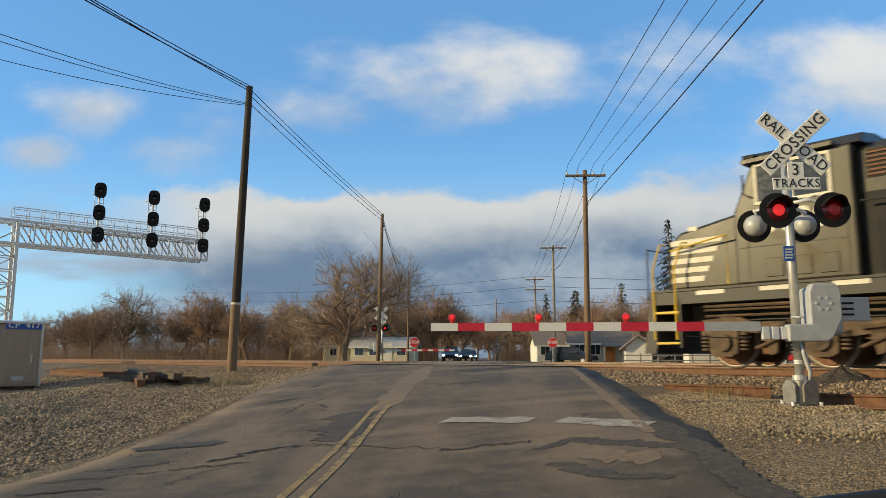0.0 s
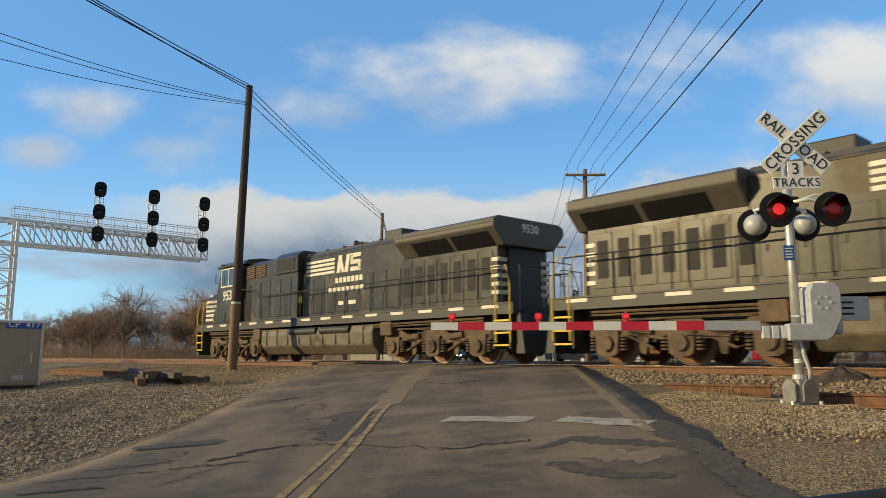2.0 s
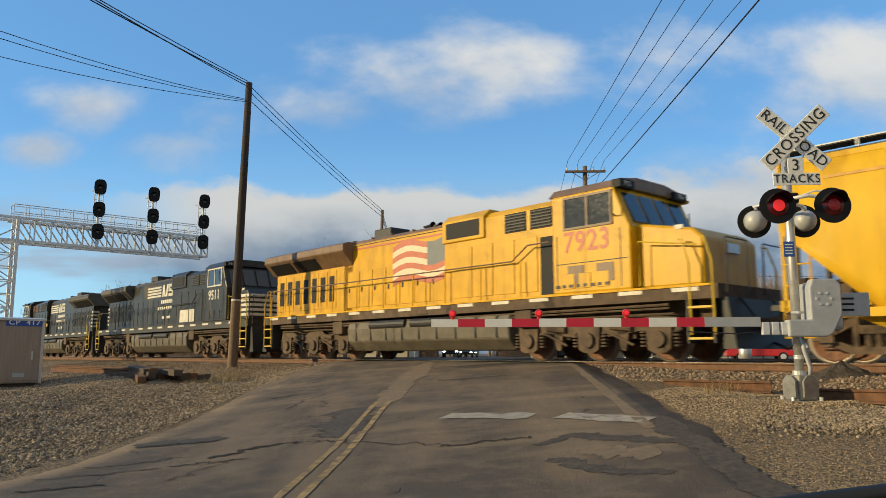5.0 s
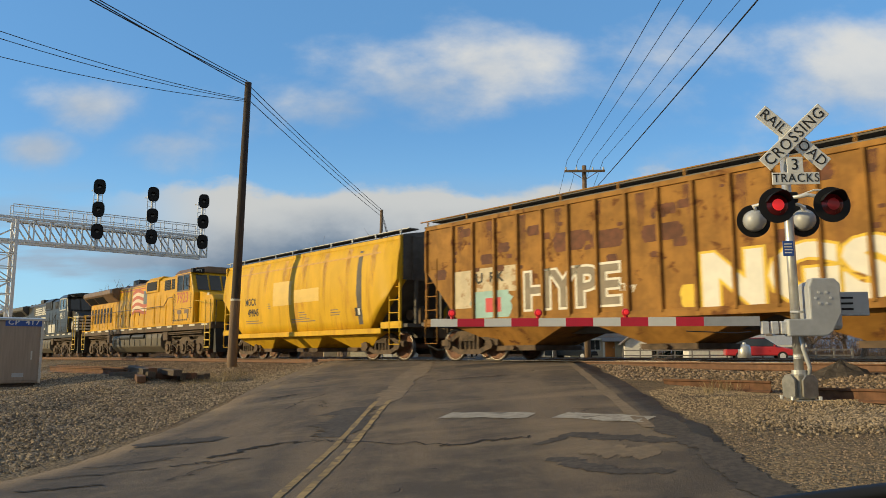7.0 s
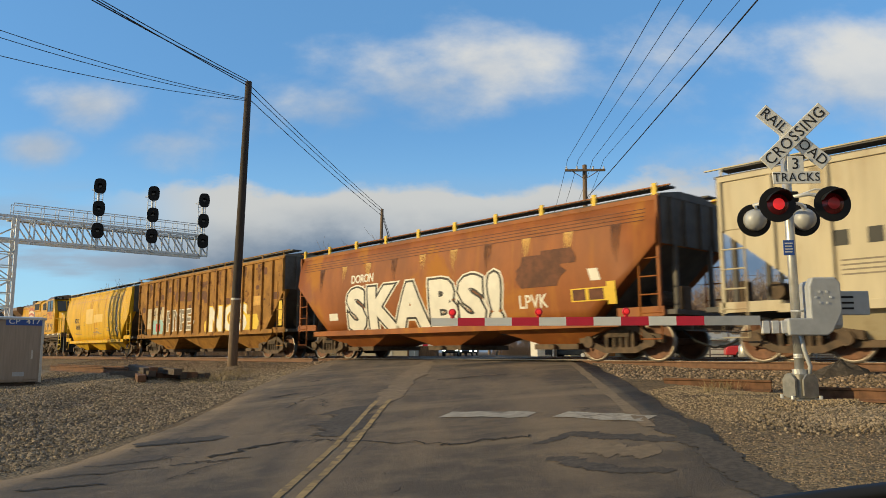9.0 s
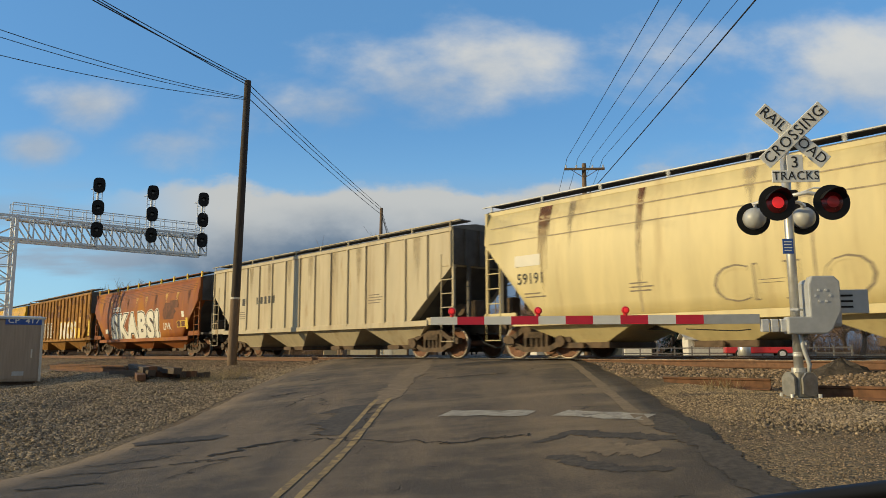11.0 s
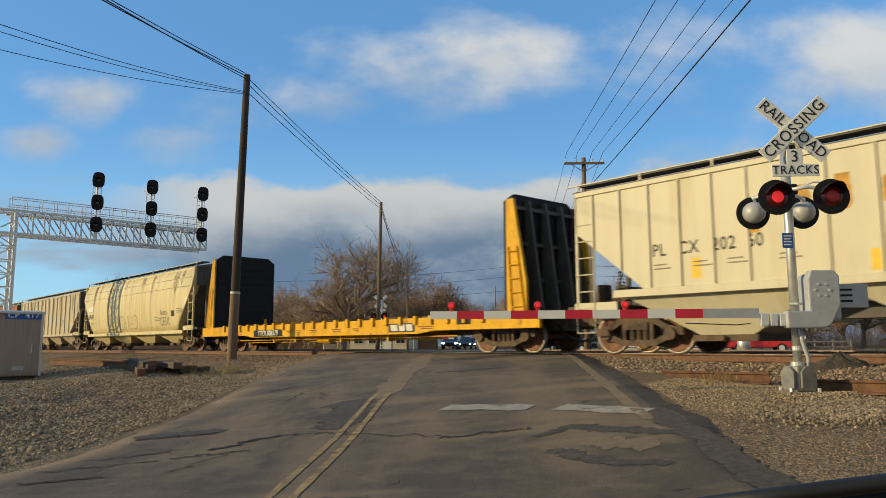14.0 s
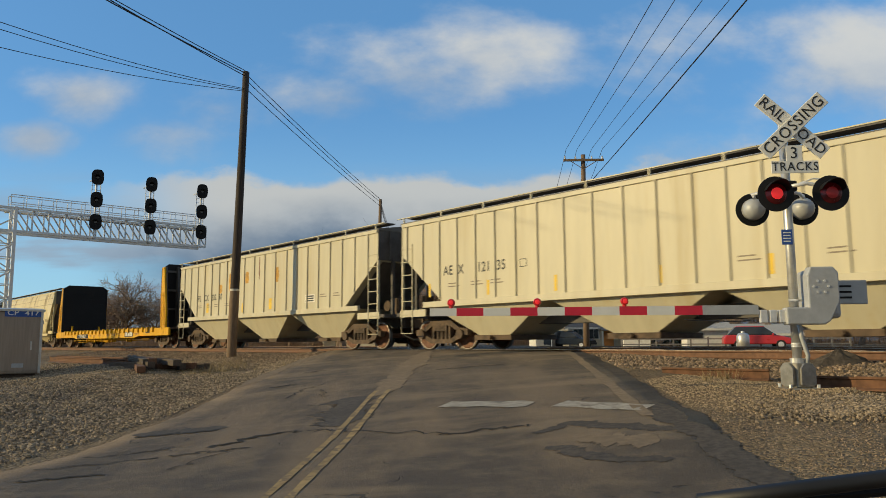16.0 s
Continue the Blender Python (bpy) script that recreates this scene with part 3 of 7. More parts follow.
def locomotive(label, number, scheme, at, long=22.3):
    dark = scheme == "dark"
    body = "loco_black" if dark else "loco_yellow"
    roof = "loco_roof" if dark else "loco_tan"
    root = thing("locomotive", label, "locomotive", at, "locomotives of the train")
    h = long / 2
    # underframe, tank and couplers
    part("underframe", Mesh().box((-h + 0.75, -1.5, 1.38), (h - 0.75, 1.5, 1.70)).box((-h + 0.9, -0.7, 0.95), (h - 0.9, 0.7, 1.38)),
         "loco_dark" if dark else "grime", root)
    tank = Mesh().prism([(-1.42, 1.3), (-1.5, 1.05), (-1.46, 0.62), (-1.15, 0.3), (1.15, 0.3), (1.46, 0.62), (1.5, 1.05), (1.42, 1.3)], "x",
                        -3.9, 3.9)
    part("fuel_tank", tank, "tank", root, "dusty dark fuel tank", bevel=0.05)
    for s in (1, -1):
        for x in (-1.6, 0.6):
            part("air_tank", Mesh().tube([(x - 0.95, s * 1.42, 1.16), (x - 0.88, s * 1.42, 1.16), (x + 0.88, s * 1.42, 1.16),
                                          (x + 0.95, s * 1.42, 1.16)], 0.15, 14), "loco_dark", root, smooth=False)
    for s in (1, -1):
        coupler(root, s * h, s)
        part("pilot", Mesh().prism([(s * (h - 0.75), 0.3), (s * (h - 0.45), 0.3), (s * (h - 0.62), 1.4), (s * (h - 0.78), 1.4)], "y", -1.35, 1.35),
             "loco_dark", root)
        truck(root, s * (h - 4.35), True)
    # cab end
    f = h - 11.15
    nose = Mesh().prism([(f + 10.0, 1.70), (f + 10.0, 2.80), (f + 9.75, 3.02), (f + 8.25, 3.30), (f + 8.25, 1.70)], "y", -1.25, 1.25)
    part("nose", nose, body, root, bevel=0.07)
    cab = Mesh().prism([(f + 8.3, 1.70), (f + 8.3, 3.22), (f + 7.85, 4.25), (f + 5.9, 4.25), (f + 5.9, 1.70)], "y", -1.53, 1.53)
    part("cab", cab, body, root, bevel=0.05)
    lid = Mesh().prism([(-1.5, 4.25), (-1.25, 4.48), (-0.6, 4.58), (0.6, 4.58), (1.25, 4.48), (1.5, 4.25)], "x", f + 5.75, f + 7.95)
    part("cab_roof", lid, roof if not dark else body, root, bevel=0.03)
    part("window_visor", Mesh().prism([(f + 8.0, 4.2), (f + 8.02, 4.28), (f + 6.2, 4.32), (f + 6.2, 4.24)], "y", 1.50, 1.68), body, root)
    for y0, y1 in ((-1.3, -0.72), (-0.62, -0.05), (0.05, 0.62), (0.72, 1.3)):
        g = Mesh().add([(f + 8.29, y0, 3.35), (f + 8.29, y1, 3.35), (f + 7.93, y1, 4.12), (f + 7.93, y0, 4.12),
                        (f + 8.23, y0, 3.35), (f + 8.23, y1, 3.35), (f + 7.87, y1, 4.12), (f + 7.87, y0, 4.12)],
                       [(0, 1, 2, 3), (7, 6, 5, 4), (0, 4, 5, 1), (1, 5, 6, 2), (2, 6, 7, 3), (3, 7, 4, 0)])
        part("windscreen", g, "glass", root)
    for y in (-1.2, 1.2):
        part("number_box", Mesh().box((f + 7.8, y - 0.3, 4.22), (f + 8.05, y + 0.3, 4.42)), "black", root)
        letters("number", number, 0.16, "dash_white", root, Matrix(((0, 0, 1, f + 8.055), (1, 0, 0, y), (0, 1, 0, 4.32), (0, 0, 0, 1))))
    part("headlight", Mesh().box((f + 9.94, -0.28, 2.5), (f + 10.06, 0.28, 2.72)), "silver", root)
    for s in (1, -1):
        frame_ = Mesh()
        x0, x1, z0, z1 = f + 6.35, f + 7.75, 3.38, 4.12
        for a in ((x0, x1, z0 - 0.06, z0), (x0, x1, z1, z1 + 0.06), (x0 - 0.06, x0, z0 - 0.06, z1 + 0.06), (x1, x1 + 0.06, z0 - 0.06, z1 + 0.06),
                  ((x0 + x1) / 2 - 0.03, (x0 + x1) / 2 + 0.03, z0, z1)):
            frame_.box((a[0], min(s * 1.53, s * 1.56), a[2]), (a[1], max(s * 1.53, s * 1.56), a[3]))
        w = part("cab_window", frame_, "dash_white" if dark else "loco_tan", root, "pale window frame")
        for a, b in ((x0, (x0 + x1) / 2 - 0.03), ((x0 + x1) / 2 + 0.03, x1)):
            part("pane", Mesh().box((a, min(s * 1.525, s * 1.54), z0), (b, max(s * 1.525, s * 1.54), z1)), "glass", w)
        letters("number", number, 0.62 if dark else 0.74, "dash_white" if dark else "flag_red", root, face(f + 7.0, 1.535, 2.92 if dark else 2.98, s), 0.012,
                1.05, 0.95)
        bars(root, "reflector", [(f + 9.3, f + 9.52, 3.02, 3.12)], "dash_white", 1.255, s)
        part("mirror_bracket", Mesh().tube([(f + 7.9, s * 1.55, 3.5), (f + 7.95, s * 1.75, 3.55), (f + 7.95, s * 1.75, 3.95)], 0.02, 6), "black", root)
        # panel seams of the cab side
        for x in (f + 6.05, f + 8.0):
            part("seam", Mesh().box((x, min(s * 1.53, s * 1.537), 1.8), (x + 0.02, max(s * 1.53, s * 1.537), 3.2)), "loco_dark", root)
        part("seam", Mesh().box((f + 6.05, min(s * 1.53, s * 1.537), 2.45), (f + 8.2, max(s * 1.53, s * 1.537), 2.47)), "loco_dark", root)
    # hood
    part("hood", Mesh().prism([(-1.08, 1.70), (-1.08, 4.1), (-0.9, 4.25), (0.9, 4.25), (1.08, 4.1), (1.08, 1.70)], "x", -h + 6.0, f + 5.9), body,
         root, bevel=0.02)
    part("equipment_cabin", Mesh().prism([(-1.3, 1.70), (-1.3, 4.12), (-1.1, 4.3), (1.1, 4.3), (1.3, 4.12), (1.3, 1.70)], "x", f + 1.4, f + 5.9),
         body, root, bevel=0.03)
    part("hood_roof", Mesh().prism([(-1.1, 4.06), (-0.9, 4.28), (0.9, 4.28), (1.1, 4.06)], "x", -h + 6.0, f + 1.4), roof, root)
    part("blower_housing", Mesh().prism([(-1.36, 3.55), (-1.36, 4.2), (-1.1, 4.42), (1.1, 4.42), (1.36, 4.2), (1.36, 3.55)], "x", f + 1.35, f + 3.2),
         body, root, bevel=0.03)
    for s in (1, -1):
        part("air_screen", Mesh().box((f + 1.55, min(s * 1.36, s * 1.375), 3.66), (f + 3.0, max(s * 1.36, s * 1.375), 4.14)), "black", root)
        for k in range(2):
            x = f + 4.0 + k * 0.95
            g = part("louvre", Mesh().box((x, min(s * 1.30, s * 1.315), 3.56), (x + 0.8, max(s * 1.30, s * 1.315), 4.1)), "black", root)
            for j in range(6):
                z = 3.6 + j * 0.085
                part("slat", Mesh().box((x + 0.03, min(s * 1.315, s * 1.34), z), (x + 0.77, max(s * 1.315, s * 1.34), z + 0.035)),
                     "wheel_rust" if number == "9530" else "loco_dark", g)
        # doors with their seams and latches
        x = f + 1.25
        while x > -h + 6.6:
            d = part("hood_door", Mesh().box((x - 0.72, min(s * 1.08, s * 1.10), 1.85), (x, max(s * 1.08, s * 1.10), 3.15)), body, root, bevel=0.008)
            part("latch", Mesh().box((x - 0.64, min(s * 1.10, s * 1.125), 2.4), (x - 0.58, max(s * 1.10, s * 1.125), 2.56)), "loco_dark", d)
            x -= 0.78
        for x in (f + 1.9, f + 2.75, f + 3.6, f + 4.45):
            part("cabin_door", Mesh().box((x, min(s * 1.30, s * 1.32), 1.85), (x + 0.74, max(s * 1.30, s * 1.32), 3.35)), body, root, bevel=0.008)
        part("doorway", Mesh().box((f + 5.3, min(s * 1.30, s * 1.312), 1.75), (f + 5.85, max(s * 1.30, s * 1.312), 3.3)), "black", root)
    # radiator end with its overhanging wings
    b0, b1 = (-h + 1.40, -h + 6.0) if dark else (-h + 0.75, -h + 6.6)
    part("radiator_cabin", Mesh().box((b0 + 0.3, -1.08, 1.70), (b1, 1.08, 3.6)), body, root, bevel=0.02)
    part("radiator_wing", Mesh().prism([(-1.08, 3.4), (-1.5, 3.84), (-1.55, 3.90), (-1.55, 4.14), (-1.3, 4.24), (1.3, 4.24), (1.55, 4.14), (1.55, 3.90),
                                        (1.5, 3.84), (1.08, 3.4)], "x", b0, b1), roof, root, bevel=0.03)
    for s in (1, -1):
        for x0, x1 in ((b0 + 0.35, b0 + 1.95), (b0 + 2.15, b0 + 3.8)):
            k = Mesh().add([(x0, s * 1.13, 3.42), (x1, s * 1.13, 3.42), (x1, s * 1.48, 3.79), (x0, s * 1.48, 3.79), (x0, s * 1.10, 3.45),
                            (x1, s * 1.10, 3.45), (x1, s * 1.45, 3.82), (x0, s * 1.45, 3.82)],
                           [(0, 1, 2, 3), (7, 6, 5, 4), (0, 4, 5, 1), (1, 5, 6, 2), (2, 6, 7, 3), (3, 7, 4, 0)])
            part("radiator_screen", k, "black", root)
        for j in range(7):
            x = b0 + 0.55 + j * 0.62
            p = part("louvre_door", Mesh().box((x - 0.05, min(s * 1.08, s * 1.10), 1.9), (x + 0.5, max(s * 1.08, s * 1.10), 3.3)), body, root, bevel=0.008)
            part("louvre", Mesh().box((x + 0.06, min(s * 1.10, s * 1.112), 2.15), (x + 0.38, max(s * 1.10, s * 1.112), 3.1)), "black", p)
        if dark:
            bars(root, "stripe", [(b0 + 0.27, b0 + 0.29 + 0.24, z, z + 0.11) for z in (2.0, 2.24, 2.48, 2.72, 2.96)], "dash_white", 1.102, s)
    if dark:
        for j in range(5):
            part("stripe", Mesh().box((f + 10.0, -1.2, 2.72 - 0.21 * j), (f + 10.012, 1.2, 2.84 - 0.21 * j)), "dash_white", root)
        for j in range(5):
            z = 2.0 + 0.24 * j
            part("stripe", Mesh().box((b0 + 0.285, -1.06, z), (b0 + 0.30, 1.06, z + 0.12)), "dash_white", root)
        for s in (1, -1):
            # nose stripes with slanting tails
            bars(root, "stripe", [(f + 8.75 + 0.11 * j, f + 9.98, 2.72 - 0.21 * j, 2.84 - 0.21 * j) for j in range(5)], "dash_white", 1.252, s, 0.008, -0.3)
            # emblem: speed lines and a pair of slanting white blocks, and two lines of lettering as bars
            e0, e1 = (-h + 9.3, f + 1.15)
            c2 = e0 - 0.95 + e1
            lay = (lambda rows: rows) if s > 0 else (lambda rows: [(c2 - r[1], c2 - r[0], r[2], r[3]) for r in rows])
            bars(root, "speed_line", lay([(e0 + 0.95, e1 - 0.05, z, z + 0.10) for z in (3.32, 3.48, 3.64, 3.80)]), "dash_white", 1.083, s)
            bars(root, "emblem", lay([(e0 + 0.58, e0 + 0.80, 3.30, 3.95), (e0 + 0.06, e0 + 0.28, 3.30, 3.95)]), "dash_white", 1.083, s, 0.008, -0.2 * s)
            bars(root, "emblem", lay([(e0 + 0.28, e0 + 0.46, 3.30, 3.95)]), "dash_white", 1.084, s, 0.008, 0.35 * s)
            bars(root, "emblem", lay([(e0 - 0.75, e0 - 0.10, z, z + 0.15) for z in (3.30, 3.55, 3.80)] + [(e0 - 0.27, e0 - 0.10, 3.6, 3.9),
                                                                                                    (e0 - 0.75, e0 - 0.58, 3.35, 3.6)]), "dash_white", 1.084, s, 0.008)
            bars(root, "lettering_bar", lay([(e0 - 0.9 + 0.26 * k, e0 - 0.9 + 0.26 * k + 0.19, 2.92, 3.12) for k in range(7)] +
                 [(e0 - 0.95 + 0.29 * k, e0 - 0.95 + 0.29 * k + 0.21, 2.58, 2.8) for k in range(8)]), "dash_white", 1.104, s)
            bars(root, "placard", lay([(e0 - 0.5, e0 - 0.05, 2.1, 2.24), (e0 + 0.3, e0 + 0.62, 2.1, 2.24)]), "dash_white", 1.104, s)
        if number == "9511":
            for s in (1, -1):
                bars(root, "patch", [(f + 2.55, f + 4.35, 1.80, 2.42)], "dash_white", 1.322, s)
                bars(root, "patch", [(f + 8.34, f + 8.66, 1.95, 2.5)], "dash_white", 1.256, s)
        else:
            for s in (1, -1):
                bars(root, "patch", [(f + 1.0, f + 1.25, 2.3, 2.55)], "spray_yellow", 1.322, s)
        letters("number", number, 0.36, "dash_white", root, Matrix(((0, 0, -1, b0 - 0.005), (-1, 0, 0, 0), (0, 1, 0, 3.95), (0, 0, 0, 1))), 0.008)
    else:
        for s in (1, -1):
            bars(root, "red_line", [(-h + 6.0, f + 1.3, 3.92, 3.98), (f + 3.25, f + 5.9, 3.98, 4.04)], "flag_red", 1.086, s)
            # waving flag in strips
            for j in range(9):
                for k in range(7):
                    x0 = -h + 9.0 + j * 0.36
                    z0 = 2.45 + 0.19 * k + 0.13 * math.sin(j * 0.8) + 0.05 * j * 0.4
                    canton = k >= 3 and (j < 4 if s > 0 else j > 4)
                    mat = "flag_blue" if canton else ("flag_red" if k % 2 == 0 else "flag_white")
                    dz = 0.13 * (math.sin((j + 1) * 0.8) - math.sin(j * 0.8)) + 0.02
                    part("flag_strip", Mesh().prism([(x0, z0), (x0 + 0.36, z0 + dz), (x0 + 0.36, z0 + 0.19 + dz), (x0, z0 + 0.19)], "y", s * 1.104, s * 1.112),
                         mat, root)
            for x in (f + 6.4, f + 7.3):
                part("grille", Mesh().box((x, min(s * 1.53, s * 1.545), 1.95), (x + 0.5, max(s * 1.53, s * 1.545), 2.4)), "loco_tan", root)
            bars(root, "lettering_bar", [(f + 6.0 + 0.22 * k, f + 6.0 + 0.22 * k + 0.13, 1.85, 1.93) for k in range(8)], "loco_dark", 1.545, s)
    part("hood_end", Mesh().box((b0 + 0.2, -0.7, 1.7), (b0 + 0.32, 0.7, 3.4)), body if not dark else "loco_dark", root)
    part("exhaust_hood", Mesh().box((-h + 7.0, -0.45, 4.25), (-h + 8.0, 0.45, 4.70)), "loco_dark", root, bevel=0.04)
    horn = Mesh()
    for y, k in ((-0.25, 0.5), (0.0, 0.62), (0.25, 0.45)):
        horn.spin([(0.03, 0), (0.05, k * 0.6), (0.13, k), (0.1, k)], 10, pose(-h + 9.6, y, 4.5, 0, 90, 0))
        horn.tube([(-h + 9.7, y, 4.25), (-h + 9.7, y, 4.5)], 0.03, 6)
    part("horn", horn, "black", root)
    # piping and conduits under the walkway, vents and boxes on the cab side
    for s in (1, -1):
        for z, r in ((1.30, 0.035), (1.22, 0.025)):
            part("pipe", Mesh().tube([(-h + 2.0, s * 1.38, z), (-3.6, s * 1.40, z - 0.03), (3.6, s * 1.40, z - 0.03), (h - 2.0, s * 1.38, z)], r, 6), "grime", root)
        for x in (-4.6, 4.4):
            part("sand_box", Mesh().box((x - 0.3, min(s * 1.2, s * 1.46), 0.9), (x + 0.3, max(s * 1.2, s * 1.46), 1.36)), "grime", root, bevel=0.03)
        for k in range(9):
            x = -3.4 + 0.85 * k
            part("tank_strap", Mesh().box((x, min(s * 1.49, s * 1.51), 0.66), (x + 0.05, max(s * 1.49, s * 1.51), 1.28)), "loco_dark", root)
        for x in (f + 6.25, f + 6.75, f + 7.3):
            part("cab_hatch", Mesh().box((x, min(s * 1.53, s * 1.55), 1.82), (x + 0.36, max(s * 1.53, s * 1.55), 2.2)), body, root, bevel=0.01)
        part("sill_step", Mesh().box((-h + 0.9, min(s * 1.5, s * 1.53), 1.66), (h - 0.9, max(s * 1.5, s * 1.53), 1.71)), "loco_dark" if dark else "flat_yellow", root)
    # roof edge seams and lifting eyes
    for k in range(7):
        x = -h + 6.4 + 1.15 * k
        part("roof_seam", Mesh().box((x, -1.0, 4.27), (x + 0.05, 1.0, 4.31)), roof, root)
    part("radiator_rail", Mesh().box((b0 + 0.1, 1.55, 4.02), (b1 - 0.1, 1.565, 4.10)), "dash_white" if number == "9511" else "loco_dark", root)
    # walkway rails
    pm = POST.data("rail_post", M["loco_dark"] if dark else M["flat_yellow"])
    for s in (1, -1):
        x = -h + 1.2
        while x < f + 5.9:
            part("rail_post", pm, "loco_dark", root, at=pose(x, s * 1.46, 1.7))
            x += 1.55
        part("handrail", Mesh().tube([(-h + 1.2, s * 1.46, 2.72), (f + 4.4, s * 1.46, 2.72), (f + 5.0, s * 1.5, 3.1), (f + 5.8, s * 1.55, 3.1)], 0.022, 6),
             "loco_dark" if dark else "loco_tan", root)
        rf = [(-h + 1.3 + 1.42 * k, -h + 1.95 + 1.42 * k, 1.56, 1.65) for k in range(14)]
        bars(root, "reflector_strip", rf, "dash_white", 1.502, s)
        for e, d in ((h - 0.72, 1), (-h + 0.72, -1)):
            steps(root, e - d * 0.45, s, d)
            for k in (0, 0.55):
                part("grab_rail", Mesh().tube([(e - d * (0.12 + k), s * 1.5, 0.6), (e - d * (0.12 + k), s * 1.52, 2.2), (e - d * (0.3 + k), s * 1.48, 2.75),
                                               (e - d * (0.4 + k), s * 1.4, 2.75)], 0.024, 6), "yellow_paint", root)
        part("cab_step_rail", Mesh().tube([(f + 8.5, s * 1.5, 1.75), (f + 8.5, s * 1.52, 2.8), (f + 9.9, s * 1.4, 2.6)], 0.022, 6), "yellow_paint", root)
    for e in (h - 0.6, -h + 0.6):
        for s in (1, -1):
            part("end_rail", Mesh().tube([(e, s * 1.35, 1.5), (e, s * 1.35, 2.7), (e, s * 0.4, 2.7), (e, s * 0.35, 1.5)], 0.022, 6), "loco_dark", root)
            part("brake_hose", Mesh().tube([(e, s * 0.8, 1.4), (e * 1.03, s * 0.7, 0.9), (e * 1.03, s * 0.55, 0.6)], 0.03, 6), "rubber", root)
    return root


SIDES = {}


def hopper_car(label, at, long, mat, top=4.45, sill=1.35, half=1.5, bulge=0.0, ribs=0, chutes=3, cut=(2.6, 2.0), roof_mat=None, end_in=0.9,
               roof_posts=None, rail_mat=None, low=0.42, rib=(0.055, 0.085), posts=None):
    """A covered hopper: loft body with slope sheets, chutes, end platforms, ladders, roof walk and trucks.
    cut: height at which the end slope begins and how far it runs in; bulge: how far round sides swell out."""
    root = thing("hopper_car", label, "freight car", at, "freight cars of the train")
    h, e = long / 2, long / 2 - end_in
    z_cut, run = cut

    def side_y(z):
        """Half width of the body at a height: flat sides, or round ones that draw in towards the roof."""
        if bulge == 0:
            return half - 0.12
        g = (z - sill) / (top - sill)
        return half + bulge * (math.sin(math.pi * (0.12 + 0.76 * g)) - 0.62) - max(0.0, g - 0.80) ** 2 * 6.0 * bulge

    def bottom(x):
        d = e - abs(x)
        return max(sill, z_cut - (z_cut - sill) * min(1.0, d / run))

    m = Mesh()
    xs = sorted(set([-e, -e + run, e - run, e] + [round(-e + (2 * e) * k / 12, 3) for k in range(13)]))
    nz = 9
    rings = []
    for x in xs:
        zb = bottom(x)
        ring = []
        for k in range(nz):
            z = zb + (top - zb) * k / (nz - 1)
            ring.append((x, side_y(z), z))
        rings.append(ring + [(x, -y, z) for x, y, z in reversed(ring)])
    n = 2 * nz
    verts = [p for r in rings for p in r]
    faces = [(i * n + j, (i + 1) * n + j, (i + 1) * n + (j + 1) % n, i * n + (j + 1) % n) for i in range(len(xs) - 1) for j in range(n)]
    faces += [tuple(range(n - 1, -1, -1)), tuple(range((len(xs) - 1) * n, len(xs) * n))]
    m.add(verts, faces)
    body = part("body", m, mat, root)
    for p in body.data.polygons:
        p.use_smooth = bulge > 0 and abs(p.normal.x) < 0.3 and abs(p.normal.z) < 0.75
    w_side = half - 0.12 if bulge == 0 else half
    w_top = rings[0][nz - 1][1]
    # roof with coaming and running boards
    part("roof", Mesh().prism([(-w_top - 0.02, top), (-w_top - 0.02, top + 0.05), (-0.5, top + 0.2), (0.5, top + 0.2), (w_top + 0.02, top + 0.05), (w_top + 0.02, top)],
                              "x", -e - 0.05, e + 0.05), roof_mat or mat, root)
    part("hatch_coaming", Mesh().box((-e + 0.6, -0.28, top + 0.19), (e - 0.6, 0.28, top + 0.30)), roof_mat or mat, root, bevel=0.02)
    for s in (1, -1):
        rm = rail_mat or mat
        part("running_board", Mesh().box((-e - 0.08, min(s * 0.75, s * 1.15), top + 0.24), (e + 0.08, max(s * 0.75, s * 1.15), top + 0.28)), "end_dark" if roof_mat else rm, root)
        part("roof_rail", Mesh().tube([(-e - 0.3, s * (w_top - 0.03), top + 0.22), (e + 0.3, s * (w_top - 0.03), top + 0.22)], 0.022, 5), rm, root)
        x = -e + 0.1
        while x <= e:
            if roof_posts:
                part("roof_post", Mesh().box((x - 0.06, s * w_top - 0.03, top - 0.02), (x + 0.06, s * w_top + 0.03, top + 0.3)), roof_posts, root)
            else:
                part("roof_bracket", Mesh().box((x - 0.02, s * w_top - 0.02, top), (x + 0.02, s * w_top + 0.02, top + 0.22)), rm, root)
            x += (2 * e - 0.2) / 9
        # side sill and top chord
        part("side_sill", Mesh().box((-e + run * 0.55, s * w_side - 0.06, sill - 0.12), (e - run * 0.55, s * w_side + 0.05, sill + 0.06)), mat, root, bevel=0.012)
        part("top_chord", Mesh().box((-e, s * w_top - 0.04, top - 0.1), (e, s * w_top + 0.04, top + 0.02)), mat, root, bevel=0.012)
        if ribs:
            for x in posts or [-e + 0.06 + (2 * e - 0.12) * k / (ribs - 1) for k in range(ribs)]:
                zb = bottom(x)
                part("side_post", Mesh().prism([(x - rib[0], 0), (x - rib[0] * 0.6, rib[1]), (x + rib[0] * 0.6, rib[1]), (x + rib[0], 0)], "z", zb + 0.0, top - 0.1,
                                               Matrix(((1, 0, 0, 0), (0, s, 0, s * w_side), (0, 0, 1, 0), (0, 0, 0, 1)))), mat, root)
    # chutes
    c0, c1 = -e + run * 0.62, e - run * 0.62
    step = (c1 - c0) / chutes
